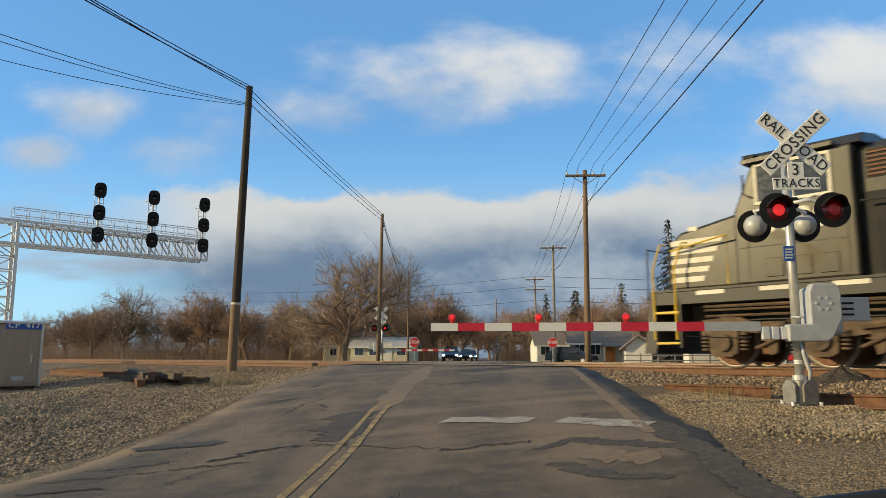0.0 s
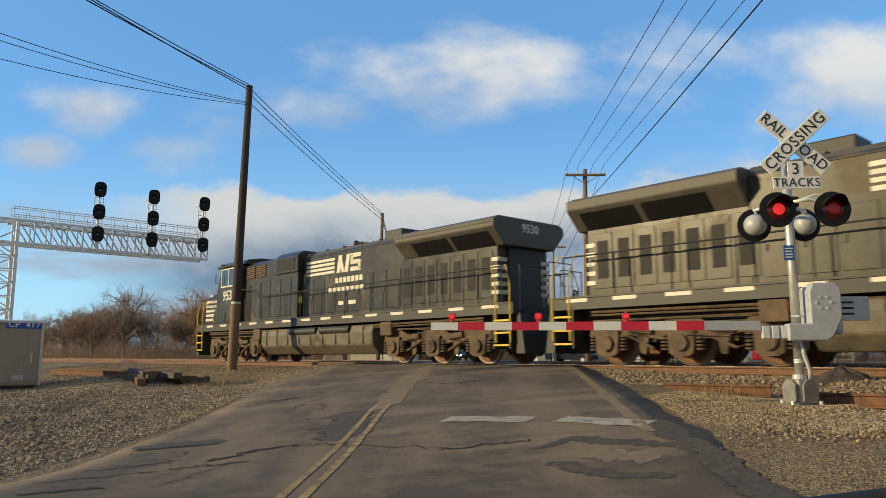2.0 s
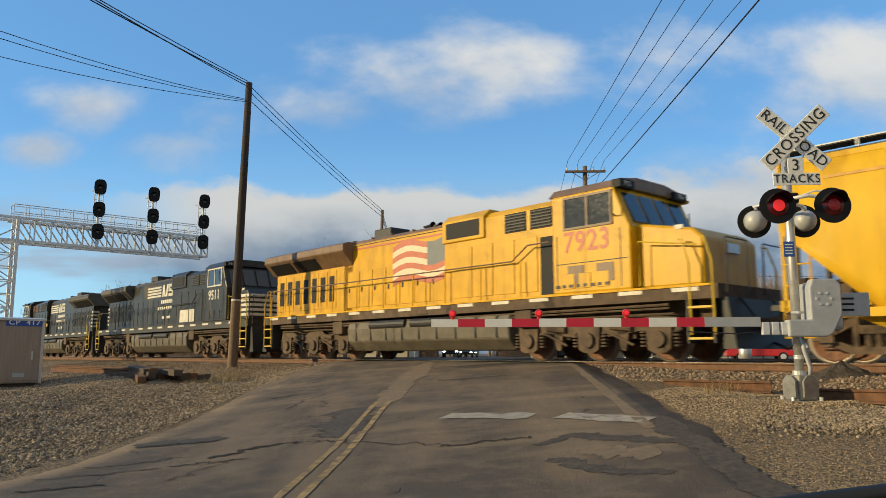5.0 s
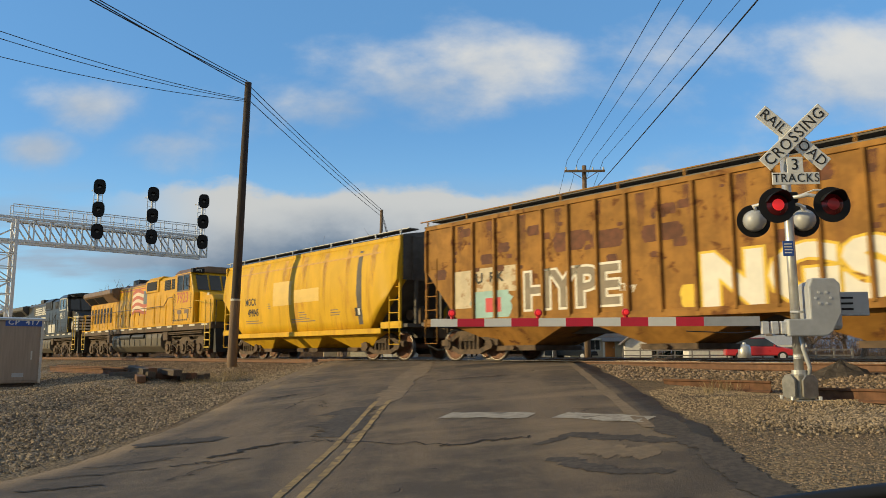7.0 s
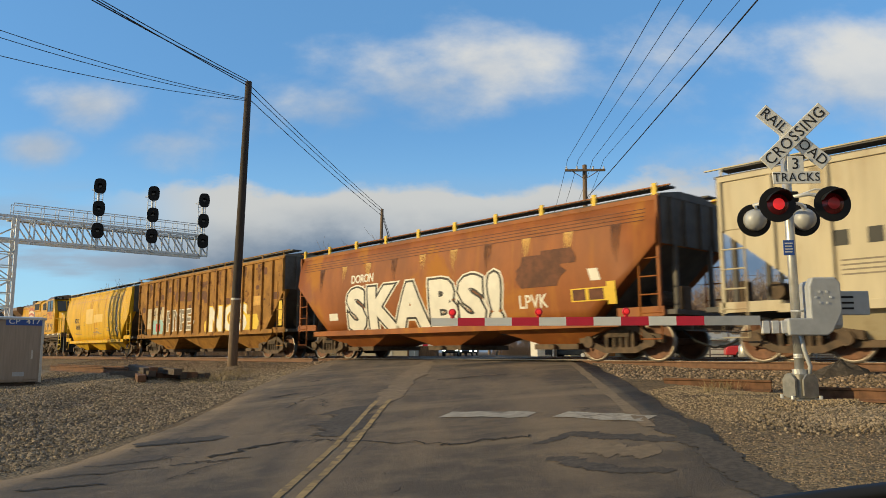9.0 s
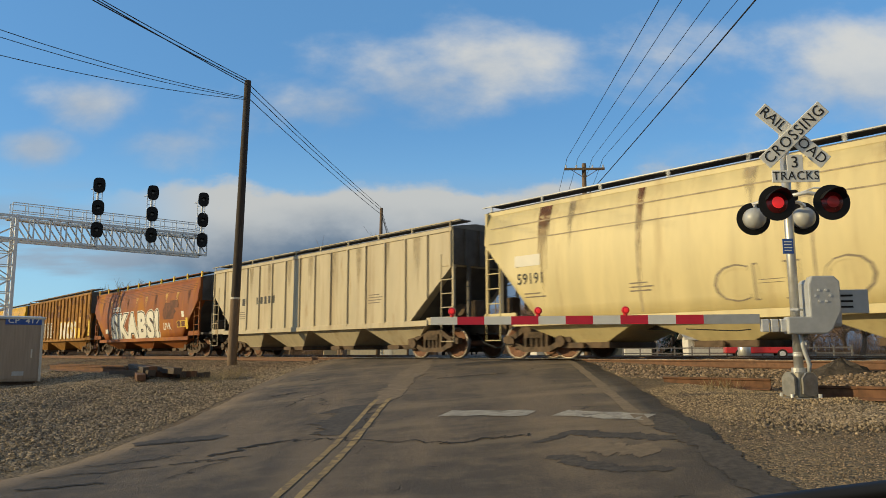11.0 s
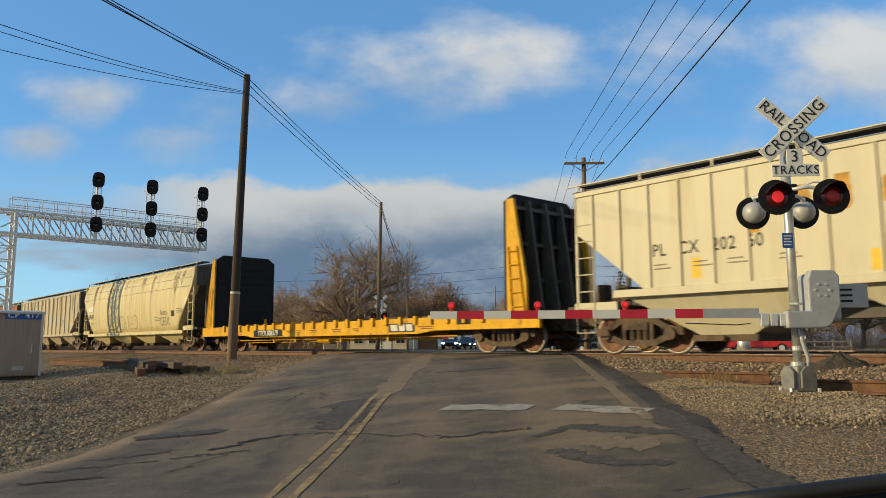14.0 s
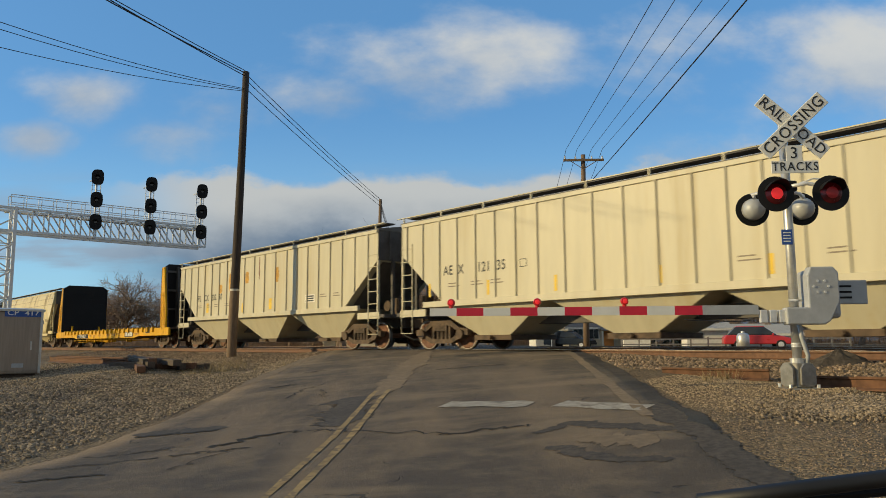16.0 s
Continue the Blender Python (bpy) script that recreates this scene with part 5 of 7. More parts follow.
def road_details():
    for w in (-0.47, -0.24):
        for s0, s1 in ((3.5, 13.5),):
            part("centre_line", strip_on_road([(s0, w), (s1, w - 0.08 * (s1 > 12))], 0.045), "line_yellow", road)
    for rows in ([(11.3, 0.80), (10.72, 2.05)], [(10.6, 2.44), (9.85, 3.5)]):
        part("stop_bar", strip_on_road(rows, 0.24), "line_white", road)
    part("edge_line", strip_on_road([(9.3, 3.38), (13.0, 3.40), (19.5, 3.5), (24.0, 3.55)], 0.09), "asphalt_pale", road)
    # sunken dark repairs and pale worn wheel tracks
    for s0, w0, s1, w1, half, mat in ((10.35, -0.62, 12.9, -0.88, 0.50, "asphalt_fresh"), (10.75, -3.7, 11.0, -2.4, 0.26, "asphalt_fresh"),
                                      (8.8, 2.0, 9.35, 2.5, 0.09, "asphalt_fresh"), (9.3, 2.4, 8.45, 3.5, 0.16, "asphalt_fresh"),
                                      (8.15, 2.1, 7.45, 2.6, 0.15, "asphalt_fresh"), (7.5, 2.5, 7.3, 3.2, 0.11, "asphalt_fresh"),
                                      (8.4, 2.45, 8.0, 3.2, 0.28, "asphalt_pale"), (10.2, 3.55, 5.6, 3.80, 0.20, "asphalt_fresh"),
                                      (19.5, 0.6, 20.6, 3.2, 0.5, "asphalt_fresh"), (12.8, -0.45, 22.5, -0.30, 0.32, "asphalt_pale"),
                                      (16.0, -3.95, 24.0, -4.1, 0.22, "asphalt_pale")):
        n = 90
        rows = [(s0 + (s1 - s0) * i / n, w0 + (w1 - w0) * i / n + 0.10 * noise.noise(Vector((i * 0.07, s0, w0)))) for i in range(n + 1)]
        m = Mesh()
        for i, (s, w) in enumerate(rows):
            d = Vector((w1 - w0, s1 - s0)).normalized()
            k = half * min(1, (6 * (i + 0.4) / n) ** 0.6, (6 * (n + 0.4 - i) / n) ** 0.6)
            a, b = (k * (0.85 + 0.55 * noise.noise(Vector((i * 0.13, e, s0))) + 0.35 * noise.noise(Vector((i * 0.47, s0, e))) + 0.3 * noise.noise(Vector((i * 1.6, w0, e))))
                    for e in (w0, w0 + 31))
            m.v += [tuple(road_spot(s + d.x * a, w - d.y * a, 0.005)), tuple(road_spot(s - d.x * b, w + d.y * b, 0.005))]
        m.f = [(2 * i, 2 * i + 1, 2 * i + 3, 2 * i + 2) for i in range(n)]
        part("repair_patch", m, mat, road)
    # long cracks wandering across both lanes
    rng = random.Random(11)
    for s0, w0, s1, w1, half in ((9.35, -2.04, 10.23, -1.43, 0.026), (10.23, -1.43, 10.1, -0.6, 0.010), (10.1, -0.6, 9.23, 0.9, 0.009), (9.23, 0.9, 9.3, 2.0, 0.012),
                                 (10.55, -3.6, 10.75, -2.5, 0.035), (9.0, -3.4, 9.4, -2.6, 0.012), (8.1, -3.5, 8.9, -2.4, 0.012), (7.4, -3.3, 7.8, -2.6, 0.020),
                                 (8.0, -1.9, 9.2, -1.7, 0.008), (8.9, -2.3, 9.2, -1.5, 0.014), (13.6, -2.3, 15.2, -1.9, 0.010), (15.4, -3.0, 15.7, -2.6, 0.024),
                                 (17.9, -2.9, 18.2, -2.5, 0.024), (16.2, 0.4, 16.5, 1.9, 0.020), (14.2, -1.7, 13.2, -1.4, 0.008), (19.8, 0.6, 20.2, 3.2, 0.03)):
        n = 14
        rows = [(s0 + (s1 - s0) * i / n + rng.uniform(-0.09, 0.09), w0 + (w1 - w0) * i / n + rng.uniform(-0.09, 0.09)) for i in range(n + 1)]
        part("crack", strip_on_road(rows, half * 1.5, 0.009), "crack", road)
    # rubber and timber crossing planks by each rail
    for q in (0.0,) + OTHER_TRACKS:
        for off in (-1.0, -0.5, 0.0, 0.5, 1.0):
            m = Mesh()
            w0, w1 = -3.6, 3.7
            pts = []
            for w in (w0, -1.2, 1.2, w1):
                # where this line across the road meets the plank's line
                s = 24.0
                for _ in range(8):
                    p = road_spot(s, w)
                    s -= (beyond(p.x, p.y) - q - off) / (ACROSS.y + 0.062 * ACROSS.x)
                pts.append(Vector(road_spot(s, w)))
            for p in pts:
                z = -0.004
                m.v += [tuple(Vector((p.x, p.y, z)) - ACROSS * 0.2), tuple(Vector((p.x, p.y, z)) + ACROSS * 0.2)]
            m.f = [(2 * i, 2 * i + 1, 2 * i + 3, 2 * i + 2) for i in range(3)]
            part("crossing_plank", m, "tie", road)


road_details()

# ---- crossing signals ----


def stripes_arm(parent, x0, x1, z, y):
    """A tapering gate arm along x with red and white bands, each a piece of its own."""
    n = 12
    arm = part("gate_arm", Mesh().box((min(x0, x1) + 0.01, y - 0.02, z - 0.05), (max(x0, x1) - 0.01, y + 0.02, z + 0.05)), "white_paint", parent)
    for k in range(n):
        a, b = x0 + (x1 - x0) * k / n, x0 + (x1 - x0) * (k + 1) / n
        t = 0.067 - 0.012 * k / n
        part("arm_band", Mesh().box((min(a, b), y - 0.028, z - t), (max(a, b), y + 0.028, z + t)), "tape_red" if k % 2 == 0 and k > 1 else "sign_white" if k > 1 else "case_grey", arm)
    return arm


def flasher(parent, x, y, z, front):
    """One flashing light: round black background, hood and red lens; seen from behind, a grey housing."""
    d = -1 if front else 1
    turn = Matrix.Translation((x, y, z)) @ pose(0, 0, 0, 90 if front else -90, 0, 0)
    disc = part("background", Mesh().spin([(0, 0), (0.255, 0.0), (0.255, 0.012), (0.13, 0.02), (0, 0.02)], 28), "black", parent, at=turn)
    part("lens", Mesh().spin([(0, 0.055), (0.08, 0.05), (0.15, 0.025), (0.15, 0.015), (0, 0.015)], 24), "lens_red", disc)
    part("bulb_glow", Mesh().spin([(0, 0.066), (0.04, 0.064), (0.085, 0.057), (0.0, 0.05)], 16), "lamp_red" if x < 0 else "lamp_dim", disc)
    hood = Mesh()
    n = 14
    for k in range(n + 1):
        a = math.pi * (0.08 + 0.84 * k / n) if front else math.pi * (1.08 + 0.84 * k / n)
        for r in (0.165, 0.172):
            hood.v += [(r * math.cos(a), r * math.sin(a), 0.02), (r * math.cos(a), r * math.sin(a), 0.12 + 0.14 * math.sin(math.pi * k / n))]
    for k in range(n):
        i = 4 * k
        hood.f += [(i, i + 4, i + 5, i + 1), (i + 2, i + 3, i + 7, i + 6), (i + 1, i + 5, i + 7, i + 3)]
    part("hood", hood, "black", disc)
    part("housing", Mesh().spin([(0.0, -0.22), (0.07, -0.21), (0.13, -0.17), (0.165, -0.09), (0.17, -0.003), (0.0, -0.003)], 20), "case_grey", disc, smooth=True)
    part("clamp", Mesh().tube([(0, -0.16, -0.12), (0, -0.20, -0.10), (0, -0.22, -0.03)], 0.018, 6), "galv", disc)


def crossing_signal(at, arm_side, label, near):
    root = thing("crossing_signal", label, "crossing signal", at, "crossing signals")
    # foundation with junction box
    part("foundation", Mesh().spin([(0, -0.5), (0.29, -0.5), (0.29, 0.02), (0.26, 0.05), (0, 0.05)], 20), "cast_metal", root)
    box = part("junction_base", Mesh().prism([(-0.17, -0.07), (-0.07, -0.165), (0.07, -0.165), (0.17, -0.07), (0.17, 0.07), (0.07, 0.165), (-0.07, 0.165), (-0.17, 0.07)], "z", 0.05, 0.40),
               "cast_metal", root, "bare metal junction base", bevel=0.015)
    for a in range(4):
        turn = pose(0, 0, 0, 0, 0, a * 90 + 20)
        part("access_plate", Mesh().prism([(-0.12, 0.1), (-0.12, 0.32), (-0.06, 0.39), (0.06, 0.39), (0.12, 0.32), (0.12, 0.1), (0.05, 0.07), (-0.05, 0.07)], "y", -0.20, -0.165), "cast_metal",
             box, at=turn)
        part("bolt", Mesh().tube([(0.27, 0.0, 0.05), (0.27, 0.0, 0.10)], 0.025, 6), "galv", box, at=pose(0, 0, 0, 0, 0, a * 90 + 45))
    part("mast", Mesh().tube([(0, 0, 0.38), (0, 0, 4.0)], 0.064, 20), "silver", root, "silver painted steel mast", smooth=True)
    part("mast_cap", Mesh().spin([(0.075, 3.96), (0.075, 4.03), (0.03, 4.08), (0, 4.08)], 16), "black", root)
    part("collar", Mesh().tube([(0, 0, 0.38), (0, 0, 0.46)], 0.1, 16), "silver", root)
    part("conduit", Mesh().tube([(0.1, -0.06, 0.36), (0.12, -0.08, 0.5), (0.04, -0.1, 0.75), (0.02, -0.09, 0.95)], 0.032, 8), "case_grey", root, smooth=True)
    # crossbuck: two lettered blades
    c = Vector((0.10, -0.10, 3.83))
    for k, (words, tilt, dy) in enumerate((("CROSSING", 43, -0.045), ("RAIL  ROAD", -43, 0.0))):
        m = Matrix.Translation(c + Vector((0, dy, 0))) @ pose(0, 0, 0, 0, -tilt, 0)
        blade = part("crossbuck_blade", Mesh().box((-0.61, -0.012, -0.115), (0.61, 0.012, 0.115)), "sign_white", root, at=m, bevel=0.008)
        if near:
            letters("lettering", words, 0.235 if k == 0 else 0.215, "letter", blade, Matrix(((1, 0, 0, 0), (0, 0, -1, -0.0135), (0, 1, 0, 0.0), (0, 0, 0, 1))), 0.0, 1.12 if k == 0 else 1.04,
                    0.93 if k == 0 else 0.98)
    part("bracket", Mesh().box((-0.08, -0.09, 3.80), (0.12, -0.05, 3.86)), "galv", root)
    tracks = part("track_count_sign", Mesh().box((-0.25, -0.15, 3.12), (0.42, -0.13, 3.30)).box((-0.03, -0.15, 3.29), (0.20, -0.13, 3.53)), "sign_white", root, "white sign with track count", bevel=0.006)
    if near:
        letters("lettering", "TRACKS", 0.18, "letter", tracks, Matrix(((1, 0, 0, 0.085), (0, 0, -1, -0.152), (0, 1, 0, 3.21), (0, 0, 0, 1))), 0.0, 1.12, 0.92)
        letters("lettering", "3", 0.24, "letter", tracks, Matrix(((1, 0, 0, 0.08), (0, 0, -1, -0.152), (0, 1, 0, 3.41), (0, 0, 0, 1))), 0.0)
    # light brackets and the four lights
    part("junction", Mesh().box((-0.1, -0.12, 2.86), (0.12, 0.12, 3.02)), "black", root, bevel=0.03)
    for s in (-1, 1):
        part("light_arm", Mesh().tube([(0, -0.1, 2.93), (s * 0.2 + 0.03, -0.16, 2.96), (s * 0.36 + 0.03, -0.16, 2.93), (s * 0.38 + 0.10, -0.18, 2.82)], 0.028, 8), "galv", root, smooth=True)
        part("light_arm", Mesh().tube([(0, 0.1, 2.93), (s * 0.2 + 0.03, 0.42, 2.96), (s * 0.36 + 0.03, 0.48, 2.93), (s * 0.37 + 0.09, 0.48, 2.80)], 0.028, 8), "galv", root, smooth=True)
        flasher(root, s * 0.38 + 0.10, -0.32, 2.78, True)
        flasher(root, s * 0.37 + 0.09, 0.62, 2.72, False)
    for k in range(3):
        part("mast_band", Mesh().tube([(0, 0, 0.62 + 0.02 * k), (0, 0, 0.635 + 0.02 * k)], 0.067, 16), "galv", root)
    part("arm_conduit", Mesh().tube([(0.12, -0.1, 2.96), (0.3, -0.2, 3.02), (0.5, -0.24, 3.0), (0.56, -0.24, 2.94)], 0.014, 6), "galv", root)
    # notice plate
    plate = part("notice_plate", Mesh().box((-0.15, -0.11, 2.08), (0.0, -0.095, 2.30)), "sign_blue", root, "small blue notice plate", bevel=0.004)
    for k in range(4):
        part("lettering_bar", Mesh().box((-0.13, -0.113, 2.12 + 0.042 * k), (-0.03 + 0.01 * (k % 2), -0.11, 2.135 + 0.042 * k)), "sign_white", plate)
    # gate mechanism with counterweight
    s = arm_side
    mech = part("gate_mechanism", Mesh().prism([(-s * 0.22, 0.93), (-s * 0.22, 1.17), (s * 0.09, 1.17), (s * 0.09, 1.62), (s * 0.14, 1.74), (s * 0.45, 1.74), (s * 0.52, 1.66), (s * 0.52, 1.25), (s * 0.38, 0.98), (s * 0.30, 0.93)],
                                              "y", -0.30, -0.12), "case_grey", root, "grey cast gate mechanism", bevel=0.02)
    part("motor_case", Mesh().box((min(s * 0.16, s * 0.62), -0.12, 1.02), (max(s * 0.16, s * 0.62), 0.28, 1.72)), "case_grey", root, bevel=0.06)
    for k in range(6):
        a = k * math.pi / 3
        part("bolt", Mesh().tube([(s * 0.27 + 0.10 * math.cos(a), -0.31, 1.46 + 0.09 * math.sin(a)), (s * 0.27 + 0.10 * math.cos(a), -0.295, 1.46 + 0.09 * math.sin(a))], 0.018, 8), "galv", mech)
    part("counterweight", Mesh().box((min(s * 0.50, s * 1.0), -0.08, 1.22), (max(s * 0.50, s * 1.0), 0.0, 1.56)), "case_grey", root, "grey slotted counterweight plate", bevel=0.01)
    for z in (1.30, 1.38, 1.46):
        part("slot", Mesh().box((min(s * 0.55, s * 0.78), -0.086, z), (max(s * 0.55, s * 0.78), -0.079, z + 0.028)), "black", root)
    for z in (1.02, 1.28):
        part("u_bolt", Mesh().tube([(-0.09, -0.05, z), (0, -0.09, z), (0.09, -0.05, z)], 0.018, 6), "galv", root)
    for k in range(3):
        x = -s * (0.25 + 0.13 * k)
        part("shear_link", Mesh().box((x - 0.05, -0.24, 0.96), (x + 0.05, -0.16, 1.14)), "galv", root, bevel=0.01)
    stripes_arm(root, -s * 0.58, -s * 5.23, 1.145, -0.2)
    for d in (4.92, 3.68, 2.44):
        x = -s * d
        lamp = part("arm_lamp", Mesh().tube([(x, -0.2, 1.19), (x, -0.2, 1.23)], 0.03, 8).spin([(0, 0.02), (0.05, 0.015), (0.058, -0.03), (0, -0.04)], 14, Matrix.Translation((x, -0.24, 1.28)) @ pose(0, 0, 0, 90, 0, 0)),
                    "sign_red", root, "small red gate lamp")
        part("lamp_lens", Mesh().spin([(0, 0.028), (0.03, 0.024), (0.034, 0.018), (0, 0.018)], 12, Matrix.Translation((x, -0.245, 1.28)) @ pose(0, 0, 0, 90, 0, 0)), "lamp_red", lamp)
    part("arm_cable", Mesh().tube([(-s * 0.7, -0.2, 1.0), (-s * 0.9, -0.2, 0.98), (-s * 1.6, -0.2, 1.01)], 0.008, 5), "rubber", root)
    return root


crossing_signal(pose(5.06, 10.65, -0.50, 0, 0, -3.5), 1, "silver railroad crossing signal with lowered red and white gate", True)
crossing_signal(pose(-4.40, 54.0, place_z(-4.4, 54.0), 0, 0, 176.5), 1, "silver railroad crossing signal across the tracks, gate lowered", False)

# ---- signal gantry and equipment case ----


def gantry():
    base = place_z(-25.7, 44.1)
    root = thing("signal_gantry", "galvanised cantilever signal gantry over the tracks", "signal gantry", pose(-26.23, 43.58, base, 0, 0, 41.4))
    z0 = -base
    bot, top, w = 6.92 + z0, 8.30 + z0, 0.62
    for x in (-w, w):
        for y in (-w, w):
            part("leg", Mesh().box((x - 0.09, y - 0.09, -0.2), (x + 0.09, y + 0.09, top + 0.1)), "galv", root)
    part("footing", Mesh().box((-1.2, -1.2, -0.4), (1.2, 1.2, 0.25)), "case_grey", root, bevel=0.03)
    k = 0
    z = 0.3
    while z < top - 0.7:
        for x in (-w, w):
            a, b = ((-w, w) if k % 2 else (w, -w))
            part("brace", Mesh().tube([(x, a, z), (x, b, z + 0.8)], 0.035, 6), "galv", root)
            part("brace", Mesh().tube([(a, x, z), (b, x, z + 0.8)], 0.035, 6), "galv", root)
            part("strut", Mesh().tube([(x, -w, z), (x, w, z)], 0.035, 6), "galv", root)
            part("strut", Mesh().tube([(-w, x, z), (w, x, z)], 0.035, 6), "galv", root)
        z += 0.8
        k += 1
    end = 12.42
    for y in (-w, w):
        for z in (bot, top):
            part("boom_chord", Mesh().box((-w, y - 0.075, z - 0.075), (end, y + 0.075, z + 0.075)), "galv", root)
        n = 13
        for k in range(n):
            a, b = w + (end - w) * k / n, w + (end - w) * (k + 1) / n
            part("boom_diagonal", Mesh().tube([(a, y, top), (b, y, bot)], 0.05, 6), "galv", root)
            part("boom_vertical", Mesh().tube([(b, y, top), (b, y, bot)], 0.05, 6), "galv", root)
    part("walkway", Mesh().box((0.4, 0.7, top - 0.02), (end, 1.5, top + 0.03)), "galv", root)
    for y in (0.72, 1.48):
        for z in (0.55, 1.05):
            part("walkway_rail", Mesh().tube([(0.6, y, top + z), (end, y, top + z)], 0.028, 6), "galv", root)
        for k in range(15):
            x = 0.6 + (end - 0.6) * k / 14
            part("rail_post", Mesh().tube([(x, y, top), (x, y, top + 1.05)], 0.025, 6), "galv", root)
    for x in (4.99, 8.39, 11.89):
        part("signal_post", Mesh().tube([(x, -0.85, bot - 0.05), (x, -0.85, top + 2.7)], 0.07, 10), "galv", root)
        part("post_bracket", Mesh().box((x - 0.06, -0.85, bot - 0.05), (x + 0.06, -0.55, bot + 0.06)), "galv", root)
        lad = part("ladder", Mesh().tube([(x - 0.1, -0.3, top), (x - 0.1, -0.3, top + 2.5)], 0.028, 6), "galv", root)
        part("ladder_rail", Mesh().tube([(x + 0.42, -0.3, top), (x + 0.42, -0.3, top + 2.5)], 0.028, 6), "galv", lad)
        for k in range(8):
            part("rung", Mesh().tube([(x - 0.1, -0.3, top + 0.25 + 0.3 * k), (x + 0.42, -0.3, top + 0.25 + 0.3 * k)], 0.018, 5), "galv", lad)
        part("cage", Mesh().tube([(x + 0.42, -0.3, top + 2.4), (x + 0.42, 0.3, top + 2.4), (x - 0.1, 0.3, top + 2.4), (x - 0.1, -0.3, top + 2.4)], 0.02, 5), "galv", lad)
        for j, z in enumerate((top + 2.45, top + 1.0, top - 0.42)):
            oval = []
            for k in range(24):
                a = 2 * math.pi * k / 24
                oval.append((0.36 * abs(math.cos(a)) ** 0.7 * (1 if math.cos(a) > 0 else -1), 0.50 * abs(math.sin(a)) ** 0.7 * (1 if math.sin(a) > 0 else -1)))
            head = part("signal_head", Mesh().prism(oval, "y", -0.015, 0.015), "black", root, "black oval signal head", at=pose(x, -1.05, z, 0, 0, -20))
            part("lens", Mesh().spin([(0, 0.03), (0.09, 0.025), (0.1, 0.015), (0, 0.015)], 16, pose(0, 0, 0, 90, 0, 0)), "glass", head)
            part("visor", Mesh().prism([(-0.13, 0.02), (-0.1, 0.14), (0.1, 0.14), (0.13, 0.02), (0.09, 0.10), (-0.09, 0.10)], "y", -0.32, -0.015), "black", head)
            part("back_box", Mesh().box((-0.18, 0.015, -0.25), (0.18, 0.22, 0.25)), "black", head, bevel=0.03)
    return root


gantry()


def equipment_case():
    x0, x1, y0, zb, zt = -14.6, -11.8, 22.0, -0.62, 1.18
    root = thing("equipment_case", "brushed metal railway equipment case on gravel", "equipment case", pose(x1, y0, -0.74, 0, 0, 41.4))
    z0 = -0.74
    w = x1 - x0
    part("case", Mesh().box((-w, 0, 0.12), (0, 1.4, zt - z0)), "steel_dull", root, bevel=0.03)
    part("roof", Mesh().prism([(-0.05, zt - z0), (-0.05, zt - z0 + 0.06), (0.7, zt - z0 + 0.12), (1.46, zt - z0 + 0.06), (1.46, zt - z0)], "x", -w - 0.05, 0.05), "silver", root)
    part("skid", Mesh().box((-w + 0.2, 0.1, -0.1), (-0.1, 1.3, 0.12)), "tie", root)
    part("corner_trim", Mesh().box((-0.06, -0.012, 0.12), (0.01, 0.0, zt - z0)), "silver", root)
    for x in (-w + 0.05, -w / 2):
        d = part("case_door", Mesh().box((x, -0.02, 0.2), (x + w / 2 - 0.12, -0.002, zt - z0 - 0.1)), "steel_dull", root, bevel=0.006)
        part("handle", Mesh().box((x + w / 2 - 0.3, -0.05, 0.8), (x + w / 2 - 0.26, -0.02, 1.05)), "silver", d)
    sign = part("name_plate", Mesh().box((-1.0, -0.034, zt - z0 - 0.16), (-0.06, -0.022, zt - z0 + 0.05)), "sign_blue", root, "blue plate with white lettering")
    letters("lettering", "CP  417", 0.2, "sign_white", sign, Matrix(((1, 0, 0, -0.53), (0, 0, -1, -0.036), (0, 1, 0, zt - z0 - 0.055), (0, 0, 0, 1))), 0.003, 1.1, 1.15)
    for x in (-0.6, -1.9):
        part("vent", Mesh().box((x - 0.15, -0.03, 0.3), (x + 0.15, -0.02, 0.42)), "case_grey", root)
    return root


M["steel_dull"] = material("steel_dull", (0.33, 0.27, 0.215), 0.45, 0.3, vary=0.1, grain=3, stretch=(6, 6, 0.5), bump=0.04)
equipment_case()

# ---- poles and wires ----


def pole_at(label, x, y, high, r, mat, lean=0.0, arms=(), turn=0.0):
    z = place_z(x, y)
    root = thing("utility_pole", label, "utility pole", pose(x, y, z, 0, lean, turn), "utility poles")
    part("post", Mesh().tube([(0, 0, -0.4), (0, 0, high * 0.25), (0, 0, high * 0.5), (0, 0, high * 0.75), (0, 0, high)], r, 14, r * 0.7), mat, root, smooth=True)
    for za, w in arms:
        a = part("crossarm", Mesh().box((-w / 2, -0.26, za - 0.06), (w / 2, -0.14, za + 0.06)), "wood_pole", root, bevel=0.01)
        for s in (1, -1):
            part("brace", Mesh().tube([(s * w * 0.36, -0.20, za), (0, -0.17, za - 0.5)], 0.02, 6), "wood_pole", root)
        for k in (-0.46, -0.2, 0.2, 0.46):
            part("insulator", Mesh().spin([(0, 0), (0.05, 0.0), (0.06, 0.06), (0.03, 0.1), (0.045, 0.16), (0, 0.17)], 8, pose(k * w, -0.2, za + 0.06)), "galv", a)
    return root


